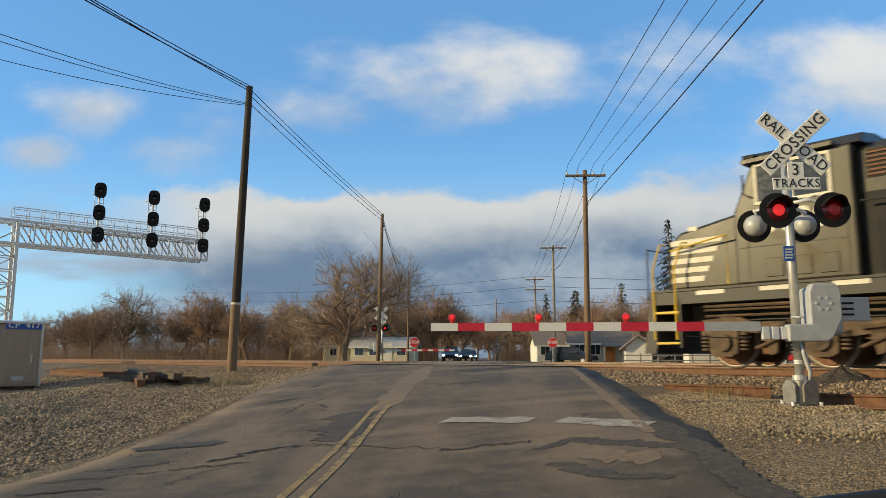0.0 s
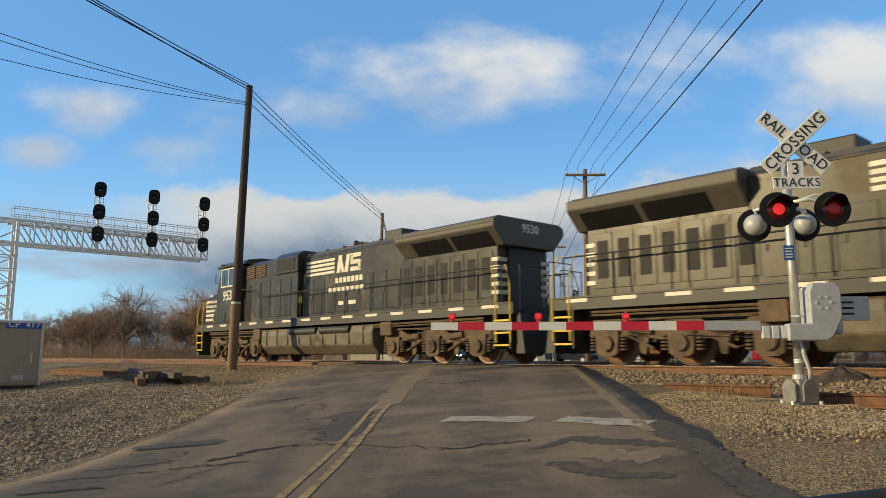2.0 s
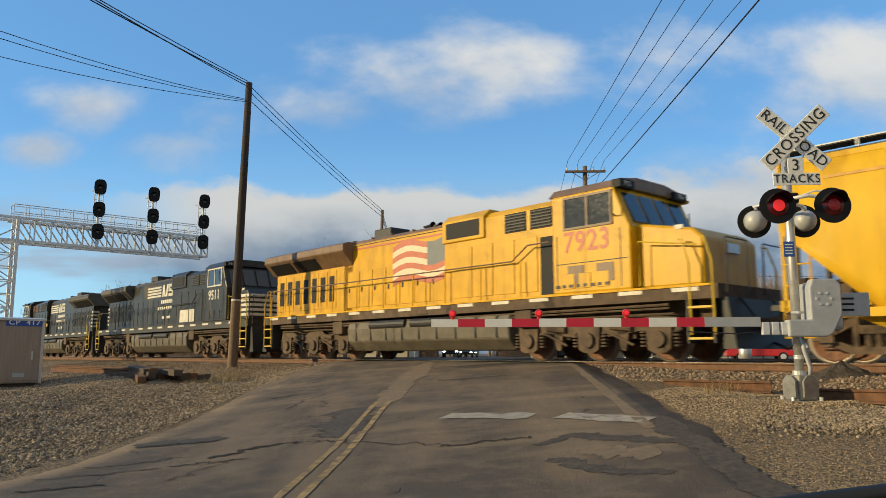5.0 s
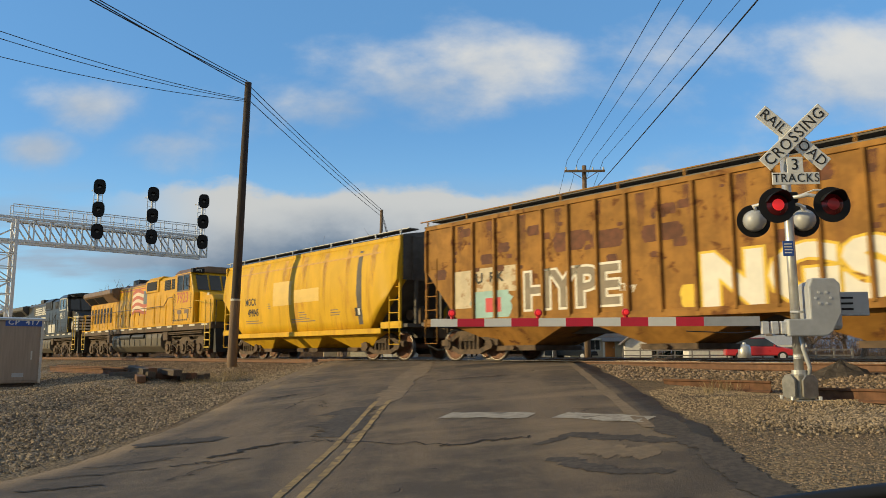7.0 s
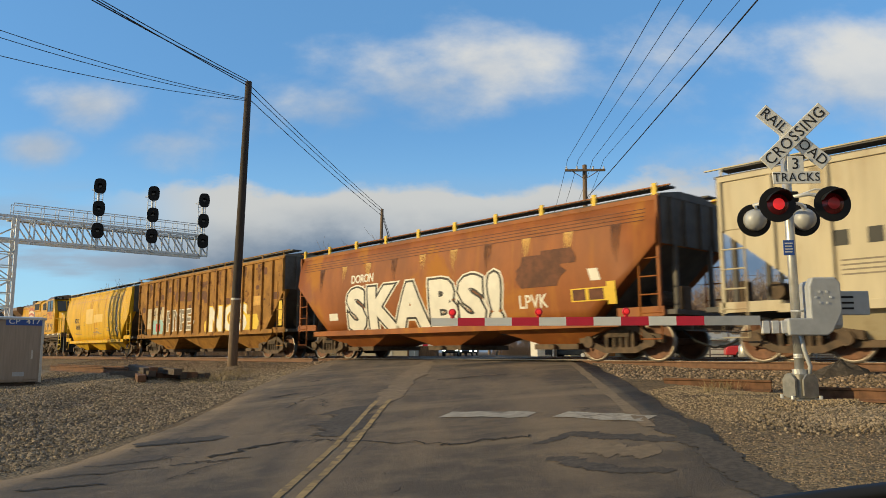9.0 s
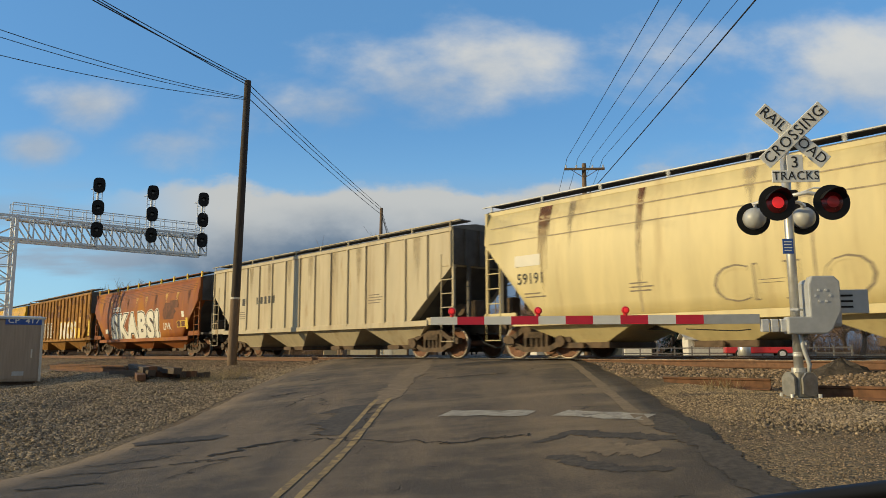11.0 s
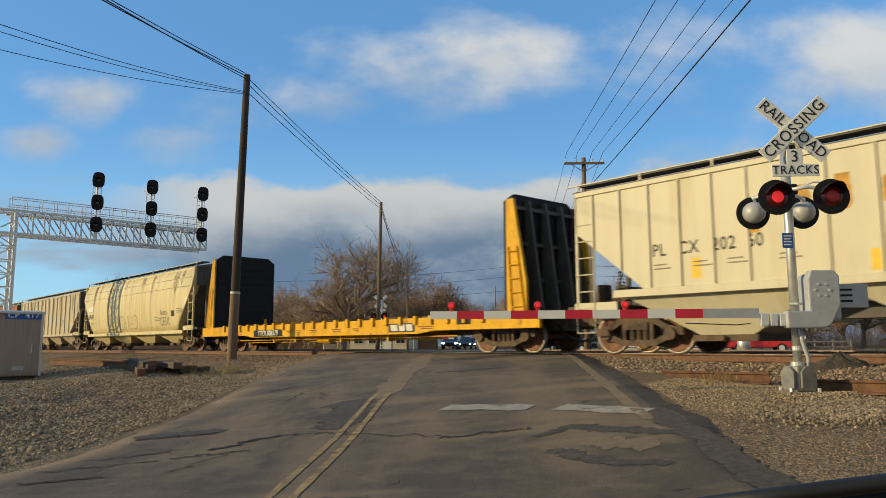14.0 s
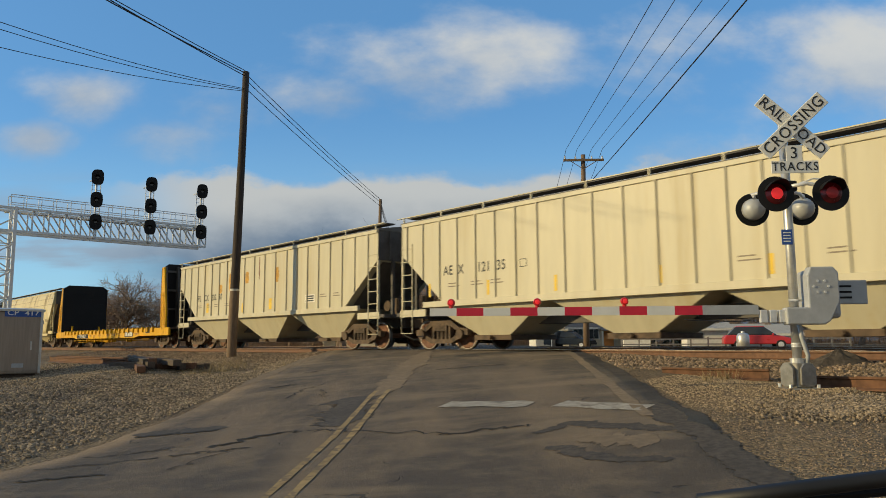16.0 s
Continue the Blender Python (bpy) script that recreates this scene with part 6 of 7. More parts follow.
near_pole = pole_at("tall dark wooden utility pole beside the road", -8.06, 28.6, 11.4, 0.185, "pole_dark", 1.3)
part("marker_tape", Mesh().tube([(0, 0, 2.6), (0, 0, 2.68)], 0.187, 14, cap=False), "dash_white", near_pole)
# the lowest part is tan, paler than the post above
part("tan_foot", Mesh().tube([(0, 0, -0.1), (0, 0, 2.6)], 0.187, 14, 0.181, cap=False), "wood_pole", near_pole, smooth=True)
pole_at("brown wooden utility pole with crossarm beyond the tracks", 7.75, 40.0, 10.9, 0.17, "wood_pole", 0.6, ((10.55, 2.2),), -4)
pole_at("brown wooden utility pole beyond the tracks", -4.35, 50.0, 10.4, 0.15, "wood_pole", 1.0)
pole_at("slim brown wooden utility pole by the road", -3.84, 82.0, 10.3, 0.13, "wood_pole")
pole_at("grey wooden utility pole with crossarm", 10.35, 69.0, 11.1, 0.15, "pole_grey", 0.0, ((10.8, 2.4),), -4)
pole_at("leaning grey utility pole with two crossarms", 12.0, 95.0, 10.9, 0.16, "pole_grey", -1.0, ((10.5, 2.4), (9.2, 2.6)), -4)
pole_at("slim grey wooden utility pole", 8.6, 120.0, 10.0, 0.14, "pole_grey")
pole_at("slim brown wooden utility pole by the road", -2.6, 120.0, 9.0, 0.13, "wood_pole")


def wire(a, b, sag, r=0.012):
    a, b = Vector(a), Vector(b)
    pts = [a + (b - a) * (k / 14) - Vector((0, 0, sag * 4 * (k / 14) * (1 - k / 14))) for k in range(15)]
    o = part("overhead_wire", Mesh().tube(pts, r, 5), "wire", smooth=True)
    return tagged(o, "thin black overhead wire strung between utility poles", "wire", "overhead wires")


def along(a, m, k):
    """From a through m, k times as far."""
    a, m = Vector(a), Vector(m)
    return a + (m - a) * k


def sky_place(x, y, z):
    """The place at height z seen in the direction x across and y up of straight ahead."""
    k = (z - EYE) / y
    return Vector((x * k, k, z))


def string_wires():
    arm = Vector((7.9, 39.8, 10.75))
    # direction across and up at which each wire leaves the view overhead
    for dx, across, up, dz, r in ((-1.0, 0.316, 0.511, 0.0, 0.012), (-0.4, 0.35, 0.512, 0.0, 0.011), (0.4, 0.392, 0.513, 0.0, 0.011), (1.0, 0.434, 0.514, 0.0, 0.011),
                                  (0.15, 0.459, 0.515, -2.0, 0.02)):
        a = arm + Vector((dx, 0, dz))
        m = sky_place(across, up, 9.9 + dz * 0.85)
        wire(a, along(a, m, 1.75), 0.12, r)
    top = Vector((-7.82, 28.5, 10.95))
    for across, up, dz, r in ((-0.505, 0.508, 0.0, 0.02), (-0.498, 0.508, -0.12, 0.018), (-0.49, 0.507, 0.1, 0.016)):
        a = top + Vector((0, 0, dz))
        wire(a, along(a, sky_place(across, up, 10.2 + dz), 1.9), 0.1, r)
    for across, up, dz in ((-0.655, 0.478, -0.7), (-0.655, 0.448, -0.75), (-0.655, 0.49, -0.65)):
        a = top + Vector((0, 0, dz))
        wire(a, along(a, sky_place(across, up, 9.6), 1.7), 0.5, 0.012)
    second = Vector((-4.2, 49.9, 10.0))
    for dz in (0.0, -0.25, -0.6):
        wire(top + Vector((0, 0, dz)), second + Vector((0, 0, dz * 0.8)), 0.12, 0.016)
    third = Vector((-3.84, 82, 9.9))
    for dz in (0.0, -0.4):
        wire(second + Vector((0, 0, dz)), third + Vector((0, 0, dz)), 1.2, 0.016)
    wire(second + Vector((0, 0, -0.2)), (-2.6, 120, 8.0), 3.0, 0.02)
    for dx in (-1.0, -0.4, 0.4, 1.0):
        wire(arm + Vector((dx, 0, 0)), (10.35 + dx, 68.8, 10.9), 0.8, 0.012)
        wire((10.35 + dx, 68.8, 10.9), (12.0 + dx, 94.8, 10.6), 0.7, 0.014)
    wire(arm + Vector((0.1, 0, -2.0)), (10.4, 69.0, 8.3), 0.7, 0.018)
    for z, dz in ((10.6, 0.0), (9.3, 0.2), (7.5, 0.1)):
        wire((12.0, 95.0, z), (75.0, 92.0, z + dz), 0.8, 0.025)
        wire((12.0, 95.0, z), (-38.0, 110.0, z - 0.8), 0.8, 0.02)


string_wires()

# ---- signs beyond the tracks ----


def stop_sign(x, y, zc, turn):
    z = place_z(x, y)
    root = thing("stop_sign", "red octagonal stop sign on a steel post", "road sign", pose(x, y, z, 0, 0, turn), "stop signs")
    part("post", Mesh().box((-0.03, 0.01, -0.3), (0.03, 0.05, zc - z + 0.3)), "galv", root)
    oct_ = [(0.42 * math.cos(math.pi / 8 + k * math.pi / 4), 0.42 * math.sin(math.pi / 8 + k * math.pi / 4)) for k in range(8)]
    part("border", Mesh().prism([(a, b + zc - z) for a, b in oct_], "y", -0.004, 0.008), "sign_white", root)
    f = part("face", Mesh().prism([(a * 0.93, b * 0.93 + zc - z) for a, b in oct_], "y", -0.01, -0.005), "sign_red", root)
    letters("lettering", "STOP", 0.34, "sign_white", f, Matrix(((1, 0, 0, 0), (0, 0, -1, -0.013), (0, 1, 0, zc - z), (0, 0, 0, 1))), 0.008, 1.0, 0.9)


stop_sign(8.82, 60.0, 1.40, -6)
stop_sign(-2.32, 60.0, 1.42, 0)

# ---- loose material along the line ----


def stones(name, label, count, mat, where, size, seed):
    """Many small angular stones as one mass."""
    rng = random.Random(seed)
    m = Mesh()
    for _ in range(count):
        p = where(rng)
        if p is None:
            continue
        r = size * rng.uniform(0.5, 1.3)
        k = len(m.v)
        a = rng.uniform(0, 6.28)
        top = [(math.cos(a + j * 2.094) * r * rng.uniform(0.4, 0.8), math.sin(a + j * 2.094) * r * rng.uniform(0.4, 0.8), r * rng.uniform(0.35, 0.75)) for j in range(3)]
        low = [(math.cos(a + 0.9 + j * 2.094) * r, math.sin(a + 0.9 + j * 2.094) * r, -r * 0.35) for j in range(3)]
        m.v += [(p[0] + q[0], p[1] + q[1], p[2] + q[2]) for q in top + low]
        m.f += [(k, k + 1, k + 2)] + [f for j in range(3) for f in ((k + j, k + 3 + j, k + (j + 1) % 3), (k + 3 + j, k + 3 + (j + 1) % 3, k + (j + 1) % 3))]
    me = bpy.data.meshes.new(name)
    me.from_pydata(m.v, [], m.f)
    me.materials.append(M[mat])
    return tagged(new(name, me), label, "gravel", kind="stuff")


def off_road(x, y):
    w = (x + 1.47 - 0.062 * y) * math.cos(ROAD_TURN)
    return w < -4.15 or w > 4.0


def in_band(u0, u1, q0, q1, side=None):
    def pick(rng):
        p = spot(rng.uniform(u0, u1), rng.uniform(q0, q1))
        if not off_road(p.x, p.y) or (side and (p.x - 0.062 * p.y) * side < 0):
            return None
        return (p.x, p.y, ground_height(p.x, p.y))
    return pick


def near_case(rng):
    x, y = rng.gauss(-10.5, 2.2), rng.gauss(20.3, 0.9)
    return (x, y, ground_height(x, y)) if off_road(x, y) else None


def heap_right(rng):
    x, y = rng.gauss(5.0, 0.6), rng.gauss(8.8, 0.35)
    return (x, y, ground_height(x, y) + 0.02) if off_road(x, y) else None


stones("ballast_stones", "grey and brown crushed ballast along the near track", 30000, "stone", in_band(-12, 48, -4.2, -1.0), 0.042, 1)
stones("ballast_stones", "grey and brown crushed ballast between the tracks", 5000, "stone", in_band(-12, 60, -1.0, 4.0), 0.05, 2)
stones("gravel", "fine pale gravel beside the crossing signal", 30000, "stone_pale", in_band(-6, 7, -7.6, -3.9, 1), 0.015, 3)
stones("gravel", "coarse grey gravel beside the road", 85000, "stone_grey", in_band(5, 30, -15.0, -3.4, -1), 0.036, 4)
stones("gravel", "fine tan gravel and grit at the road's edge", 24000, "stone", in_band(-5, 6, -11.0, -7.0, 1), 0.011, 6)
stones("gravel_heap", "loose heap of dark grey crushed stone", 5000, "stone_grey", heap_right, 0.022, 5)


def dry_grass(count, seed):
    rng = random.Random(seed)
    m = Mesh()
    for _ in range(count):
        pick = rng.random()
        p = spot(rng.uniform(6, 32), rng.gauss(-5.0, 0.6)) if pick < 0.6 else spot(rng.uniform(12, 26), rng.gauss(-7.2, 0.5))
        if not off_road(p.x, p.y) or noise.noise(Vector((p.x * 0.5, p.y * 0.5, 9))) < 0.05:
            continue
        z = ground_height(p.x, p.y)
        for _ in range(4):
            a, h = rng.uniform(0, 6.28), rng.uniform(0.05, 0.20)
            dx, dy = math.cos(a) * h * 0.7, math.sin(a) * h * 0.7
            k = len(m.v)
            m.v += [(p.x - dy * 0.05, p.y + dx * 0.05, z - 0.02), (p.x + dy * 0.05, p.y - dx * 0.05, z - 0.02), (p.x + dx, p.y + dy, z + h)]
            m.f.append((k, k + 1, k + 2))
    me = bpy.data.meshes.new("dry_grass")
    me.from_pydata(m.v, [], m.f)
    me.materials.append(M["dry_grass"])
    tagged(new("dry_grass", me), "sparse dry winter grass in gravel", "grass", kind="stuff")


dry_grass(5000, 8)


stones("gravel", "pale limestone gravel around the equipment case", 9000, "stone_pale", near_case, 0.028, 9)


def loose_rails():
    # old rails and ties left lying on both sides of the road
    for u0, u1, q, dz, mat in ((23.1, 31.0, -8.2, 0.12, "tie_rust"), (23.6, 32.0, -7.7, 0.12, "tie_rust"), (22.6, 30.0, -8.7, 0.10, "tie_rust"), (-8.0, 4.6, -4.75, 0.10, "tie_rust"),
                               (-9.0, 3.9, -5.15, 0.08, "tie_rust"), (5.6, 7.4, -4.3, 0.08, "tie_rust")):
        a, b = spot(u0, q), spot(u1, q - 0.25)
        d = (b - a).normalized()
        prof = [(y, z + 0.19) for y, z in rail_profile()]
        z = ground_height(a.x, a.y) + dz - 0.06
        ob = part("loose_rail", Mesh().prism(prof, "x", 0, (b - a).length), mat, at=Matrix.Translation((a.x, a.y, z)) @ pose(0, 0, 0, 0, 0, math.degrees(math.atan2(d.y, d.x))))
        tagged(ob, "rusty old rail lying on the gravel", "rail", "discarded rails")
    rng = random.Random(4)
    for k in range(9):
        u, q = 21.9 + rng.uniform(-1.0, 1.4), -8.2 + rng.uniform(-0.7, 0.7)
        p = spot(u, q)
        ob = part("old_tie", Mesh().box((-1.25, -0.11, 0), (1.25, 0.11, 0.17)), "tie" if k % 4 else "tie_rust",
                  at=Matrix.Translation((p.x, p.y, ground_height(p.x, p.y) + 0.01 + 0.14 * (k % 3 == 2))) @ pose(0, 0, 0, rng.uniform(-3, 3), rng.uniform(-2, 2), rng.uniform(112, 158)), bevel=0.012)
        tagged(ob, "weathered discarded wooden railway tie in a pile", "railway tie", "discarded ties")


loose_rails()


def asphalt_heap():
    m = Mesh()
    c = spot(5.4, -1.9)
    n, k = 18, 6
    for i in range(k + 1):
        for j in range(n):
            a, f = 2 * math.pi * j / n, i / k
            r = (0.02 + f) * (1 + 0.3 * noise.noise(Vector((math.cos(a) * 2, math.sin(a) * 2, i * 0.3))))
            m.v.append((c.x + 0.85 * r * math.cos(a), c.y + 0.5 * r * math.sin(a), -0.30 + 0.36 * (1 - f) ** 1.1 + 0.05 * noise.noise(Vector((a * 3, f * 5, 1)))))
    m.f = [(i * n + j, i * n + (j + 1) % n, (i + 1) * n + (j + 1) % n, (i + 1) * n + j) for i in range(k) for j in range(n)] + [tuple(range(n))]
    tagged(part("asphalt_mound", m, "asphalt_fresh"), "small heap of black asphalt at the road's edge", "asphalt")


asphalt_heap()

# ---- markings on the freight cars ----
M["hop_fade"] = material("hop_fade", (0.74, 0.50, 0.12), 0.55, vary=0.08, grain=2, bump=0.03)
M["hop_streak"] = material("hop_streak", (0.60, 0.33, 0.06), 0.6, vary=0.2, grain=4, bump=0)
M["rust_dark"] = material("rust_dark", (0.14, 0.055, 0.028), 0.8, vary=0.35, grain=4, bump=0.1)
M["grime_pale"] = material("grime_pale", (0.38, 0.31, 0.20), 0.7, vary=0.3, grain=4, bump=0)
M["spray_dim"] = material("spray_dim", (0.50, 0.46, 0.38), 0.6, vary=0.15, grain=3, bump=0)
M["panel_worn"] = material("panel_worn", (0.58, 0.49, 0.33), 0.65, vary=0.2, grain=4, stain=(0.30, 0.15, 0.055), stain_at=0.52, stain_scale=3.0, bump=0)
M["spray_line"] = material("spray_line", (0.22, 0.18, 0.13), 0.6, vary=0.2, grain=3, bump=0)


def painted(car, name, text, x, z, size, mat, bold=0.0, spacing=1.0, stretch=1.0, lift=0.004, shear=0.0):
    """Lettering laid on the near side of a car, following its curve."""
    cu = bpy.data.curves.new(name, "FONT")
    cu.body, cu.size, cu.align_x, cu.align_y = text, size, "CENTER", "CENTER"
    cu.extrude, cu.offset, cu.space_character, cu.shear, cu.resolution_u = 0.0, bold, spacing, shear, 3
    tmp = new(name, cu)
    me = bpy.data.meshes.new_from_object(tmp.evaluated_get(bpy.context.evaluated_depsgraph_get()))
    bpy.data.objects.remove(tmp)
    bpy.data.curves.remove(cu)
    bm = bmesh.new()
    bm.from_mesh(me)
    if size > 0.8:
        for zc in (-0.6, -0.4, -0.2, 0.0, 0.2, 0.4, 0.6):
            bmesh.ops.bisect_plane(bm, geom=bm.verts[:] + bm.edges[:] + bm.faces[:], plane_co=(0, zc * size, 0), plane_no=(0, 1, 0))
    for v in bm.verts:
        zz = z + v.co.y
        v.co = (x - v.co.x * stretch, SIDES[car.name](zz) + lift, zz)
    bm.to_mesh(me)
    bm.free()
    me.materials.clear()
    me.materials.append(M[mat])
    return part(name, me, mat, car)


def plate(car, name, x0, x1, z0, z1, mat, lift=0.004, ragged=0.0, seed=1, slant=0.0):
    """A painted field on the near side, cut into strips that follow the curve; ragged gives it an uneven outline."""
    m = Mesh()
    rng = random.Random(seed)
    n = 7
    for i in range(n + 1):
        z = z0 + (z1 - z0) * i / n
        y = SIDES[car.name](z) + lift
        k = ragged * (x1 - x0)
        bulge = math.sin(math.pi * i / n) * k
        m.v += [(x0 + rng.uniform(-k, k) * 0.5 - bulge + slant * (z - z0), y, z), (x1 + rng.uniform(-k, k) * 0.5 + bulge + slant * (z - z0), y, z)]
    m.f = [(2 * i, 2 * i + 1, 2 * i + 3, 2 * i + 2) for i in range(n)]
    return part(name, m, mat, car)


def fine_print(car, x, z, rows, width, mat="spray_line"):
    for k in range(rows):
        w = width * (0.7 + 0.3 * ((k * 37) % 10) / 10)
        plate(car, "lettering_bar", x - w, x, z - 0.09 * k, z - 0.09 * k + 0.032, mat)


def washed(car, x, w, z0, z1, mat, seed):
    """A dirty run-off streak: thin tapering strips of uneven length hanging from z1."""
    rng = random.Random(seed)
    m = Mesh()
    n = max(3, int(w / 0.028))

    def at(x1, z):
        m.v.append((x1, SIDES[car.name](z) + 0.0025, z))
        return len(m.v) - 1
    top = [at(x + w * (i / n - 0.5), z1) for i in range(n + 1)]
    for i in range(n):
        c = x + w * ((i + 0.5) / n - 0.5)
        low = z1 - (z1 - z0) * (1 - abs((i + 0.5) / n - 0.5) * 1.2) * rng.uniform(0.45, 1.0)
        r = w / n * rng.uniform(0.3, 0.5)
        last = (top[i], top[i + 1])
        for j in range(1, 9):
            z = z1 + (low - z1) * j / 8
            row = (at(c - r * (1 - j / 9), z), at(c + r * (1 - j / 9), z))
            m.f.append((last[0], last[1], row[1], row[0]))
            last = row
    return part("grime_streak", m, mat, car)


# yellow car
painted(yellow_car, "lettering", "MOCX", 3.72, 2.35, 0.42, "letter", 0.01, 1.0, 0.75)
painted(yellow_car, "lettering", "499045", 3.50, 1.90, 0.42, "letter", 0.01, 1.0, 0.75)
plate(yellow_car, "faded_panel", 0.35, 1.80, 2.10, 3.05, "hop_fade", 0.003)
plate(yellow_car, "faded_panel", -1.65, 0.12, 2.15, 2.65, "hop_fade", 0.003)
for x, z, r, w in ((4.2, 1.55, 2, 1.6), (0.4, 1.5, 2, 1.9), (-0.2, 1.75, 3, 0.6), (-2.4, 1.75, 3, 0.7), (2.2, 2.2, 3, 0.22)):
    fine_print(yellow_car, x, z, r, w)
plate(yellow_car, "placard", -4.3, -3.95, 1.50, 1.78, "letter")
plate(yellow_car, "placard_field", -4.25, -4.13, 1.53, 1.75, "spray_white", 0.006)
for k in range(7):
    washed(yellow_car, -5.0 + 1.5 * k, 0.30, 1.7, 3.9, "hop_streak", 20 + k)
plate(yellow_car, "tar_streak", -4.35, -4.12, 1.2, 3.75, "end_dark", 0.003, 0.15, 3)
plate(yellow_car, "side_band", -5.4, 5.5, 3.55, 3.61, "hop_streak", 0.006)

# brown car: primer panels, tags and block letters
for x0, x1, z0, z1, mat in ((5.98, 6.80, 1.5, 2.6, "panel_worn"), (5.08, 5.86, 1.55, 2.62, "panel_worn"), (4.24, 4.98, 1.9, 2.62, "panel_worn"), (4.6, 6.0, 1.2, 1.95, "spray_teal"),
                            (4.9, 5.5, 1.35, 1.75, "spray_red"), (-5.9, -4.6, 1.2, 1.85, "spray_yellow"), (-1.25, -0.7, 1.2, 1.7, "spray_yellow"), (-8.0, -7.75, 1.3, 2.3, "spray_yellow"),
                            (-6.4, -5.5, 2.2, 2.6, "hop_streak"), (0.9, 1.7, 2.75, 3.2, "rust_dark"), (2.0, 2.9, 2.8, 3.3, "rust_dark"), (-0.7, 0.2, 2.75, 3.15, "rust_dark")):
    plate(brown_car, "paint_patch", x0, x1, z0, z1, mat, {"panel_worn": 0.003, "spray_teal": 0.005, "spray_red": 0.007}.get(mat, 0.004), 0.10 if mat in ("spray_teal", "spray_yellow", "rust_dark") else 0.0, int(x0 * 10) + 90)
painted(brown_car, "lettering", "FU  RK", 5.45, 2.32, 0.40, "letter", 0.012, 1.0, 1.1, 0.010)
painted(brown_car, "graffiti", "HYPE", 2.5, 1.80, 1.35, "spray_white", 0.09, 0.95, 1.02, 0.006)
painted(brown_car, "graffiti", "HYPE", 2.5, 1.80, 1.35, "spray_line", 0.03, 0.95, 1.02, 0.010)
painted(brown_car, "graffiti", "NGS", -3.05, 1.70, 1.45, "spray_yellow", 0.14, 1.1, 1.25, 0.005)
painted(brown_car, "graffiti", "NGS", -3.05, 1.70, 1.45, "spray_white", 0.085, 1.1, 1.25, 0.009)
painted(brown_car, "graffiti", "They", 0.75, 1.75, 0.25, "spray_white", 0.005, 1.0, 1.0, 0.006)
rng = random.Random(77)
for k in range(46):
    x, z = rng.uniform(-7.6, 7.6), rng.uniform(2.4, 3.85)
    w = rng.uniform(0.04, 0.22)
    plate(brown_car, "rust_spot", x - w, x + w, z - w * 0.7, z + w * 0.7, "rust_dark", 0.0035, 0.12, k)

# orange car: large block graffiti over rust
for mat, bold, lift in (("spray_white", 0.21, 0.004), ("spray_black", 0.165, 0.008), ("spray_white", 0.10, 0.012)):
    painted(orange_car, "graffiti", "SKABS!", 0.75, 1.60, 1.85, mat, bold, 1.16, 1.17, lift)
painted(orange_car, "graffiti", "DORON", 3.65, 2.72, 0.40, "spray_white", 0.01, 0.95, 0.9)
fine_print(orange_car, 4.1, 2.45, 1, 0.9, "spray_white")
painted(orange_car, "graffiti", "LPVK", -4.1, 1.52, 0.50, "spray_white", 0.008, 1.0, 0.9)
plate(orange_car, "emblem_ghost", -5.0, -3.8, 1.9, 2.75, "rust_dark", 0.004, 0.18, 5)
plate(orange_car, "emblem_ghost", -5.6, -4.6, 2.45, 2.85, "rust_dark", 0.005, 0.05, 6, 0.4)
plate(orange_car, "stencil_panel", -6.5, -5.4, 1.45, 1.78, "spray_yellow", 0.004)
plate(orange_car, "stencil_field", -5.85, -5.45, 1.48, 1.75, "rust_dark", 0.007)
plate(orange_car, "stencil_field", -6.4, -5.95, 1.48, 1.75, "rust_dark", 0.007)
plate(orange_car, "placard", -6.75, -6.5, 1.35, 1.9, "spray_yellow", 0.006)
plate(orange_car, "placard", -6.35, -6.05, 1.95, 2.25, "spray_white", 0.006, 0.0, 1, 0.3)
plate(orange_car, "tag_panel", 5.2, 5.75, 1.35, 1.6, "spray_white", 0.005)
for k in range(4):
    plate(orange_car, "side_band", -7.6, 7.6, 3.25 + 0.09 * k, 3.27 + 0.09 * k, "rust_dark", 0.003)

# grey car
for x in (5.95, 5.35):
    plate(grey_car, "lettering_bar", x - 0.22, x + 0.05, 2.2, 2.5, "letter")
for k in range(5):
    plate(grey_car, "lettering_bar", 3.9 - 0.34 * k, 4.1 - 0.34 * k, 2.2, 2.5, "letter")
fine_print(grey_car, 5.9, 1.9, 4, 1.1)
fine_print(grey_car, -4.0, 2.1, 4, 0.9)

# cream car
plate(cream_car, "stencil_panel", 6.6, 7.5, 2.45, 2.75, "spray_white", 0.004)
painted(cream_car, "lettering", "59191", 6.95, 2.10, 0.40, "letter", 0.006, 1.1, 0.9)
fine_print(cream_car, 7.2, 1.7, 2, 0.8)
fine_print(cream_car, 3.9, 1.75, 3, 0.7)
fine_print(cream_car, -3.9, 1.75, 3, 0.9)
fine_print(cream_car, -6.9, 2.1, 3, 0.9)
painted(cream_car, "graffiti", "CHLO", 0.2, 1.55, 1.15, "spray_line", -0.012, 0.85, 1.15, 0.005)
painted(cream_car, "graffiti", "CHLO", 0.2, 1.55, 1.07, "hop_cream", -0.02, 0.91, 1.15, 0.007)
painted(cream_car, "graffiti", "CESK", -5.3, 1.50, 0.62, "spray_line", 0.0, 0.95, 1.0, 0.005)
painted(cream_car, "graffiti", "Aesmi", -5.2, 1.98, 0.42, "spray_line", 0.0, 1.0, 1.0, 0.005)
plate(cream_car, "placard", -6.62, -6.2, 1.75, 2.05, "letter")
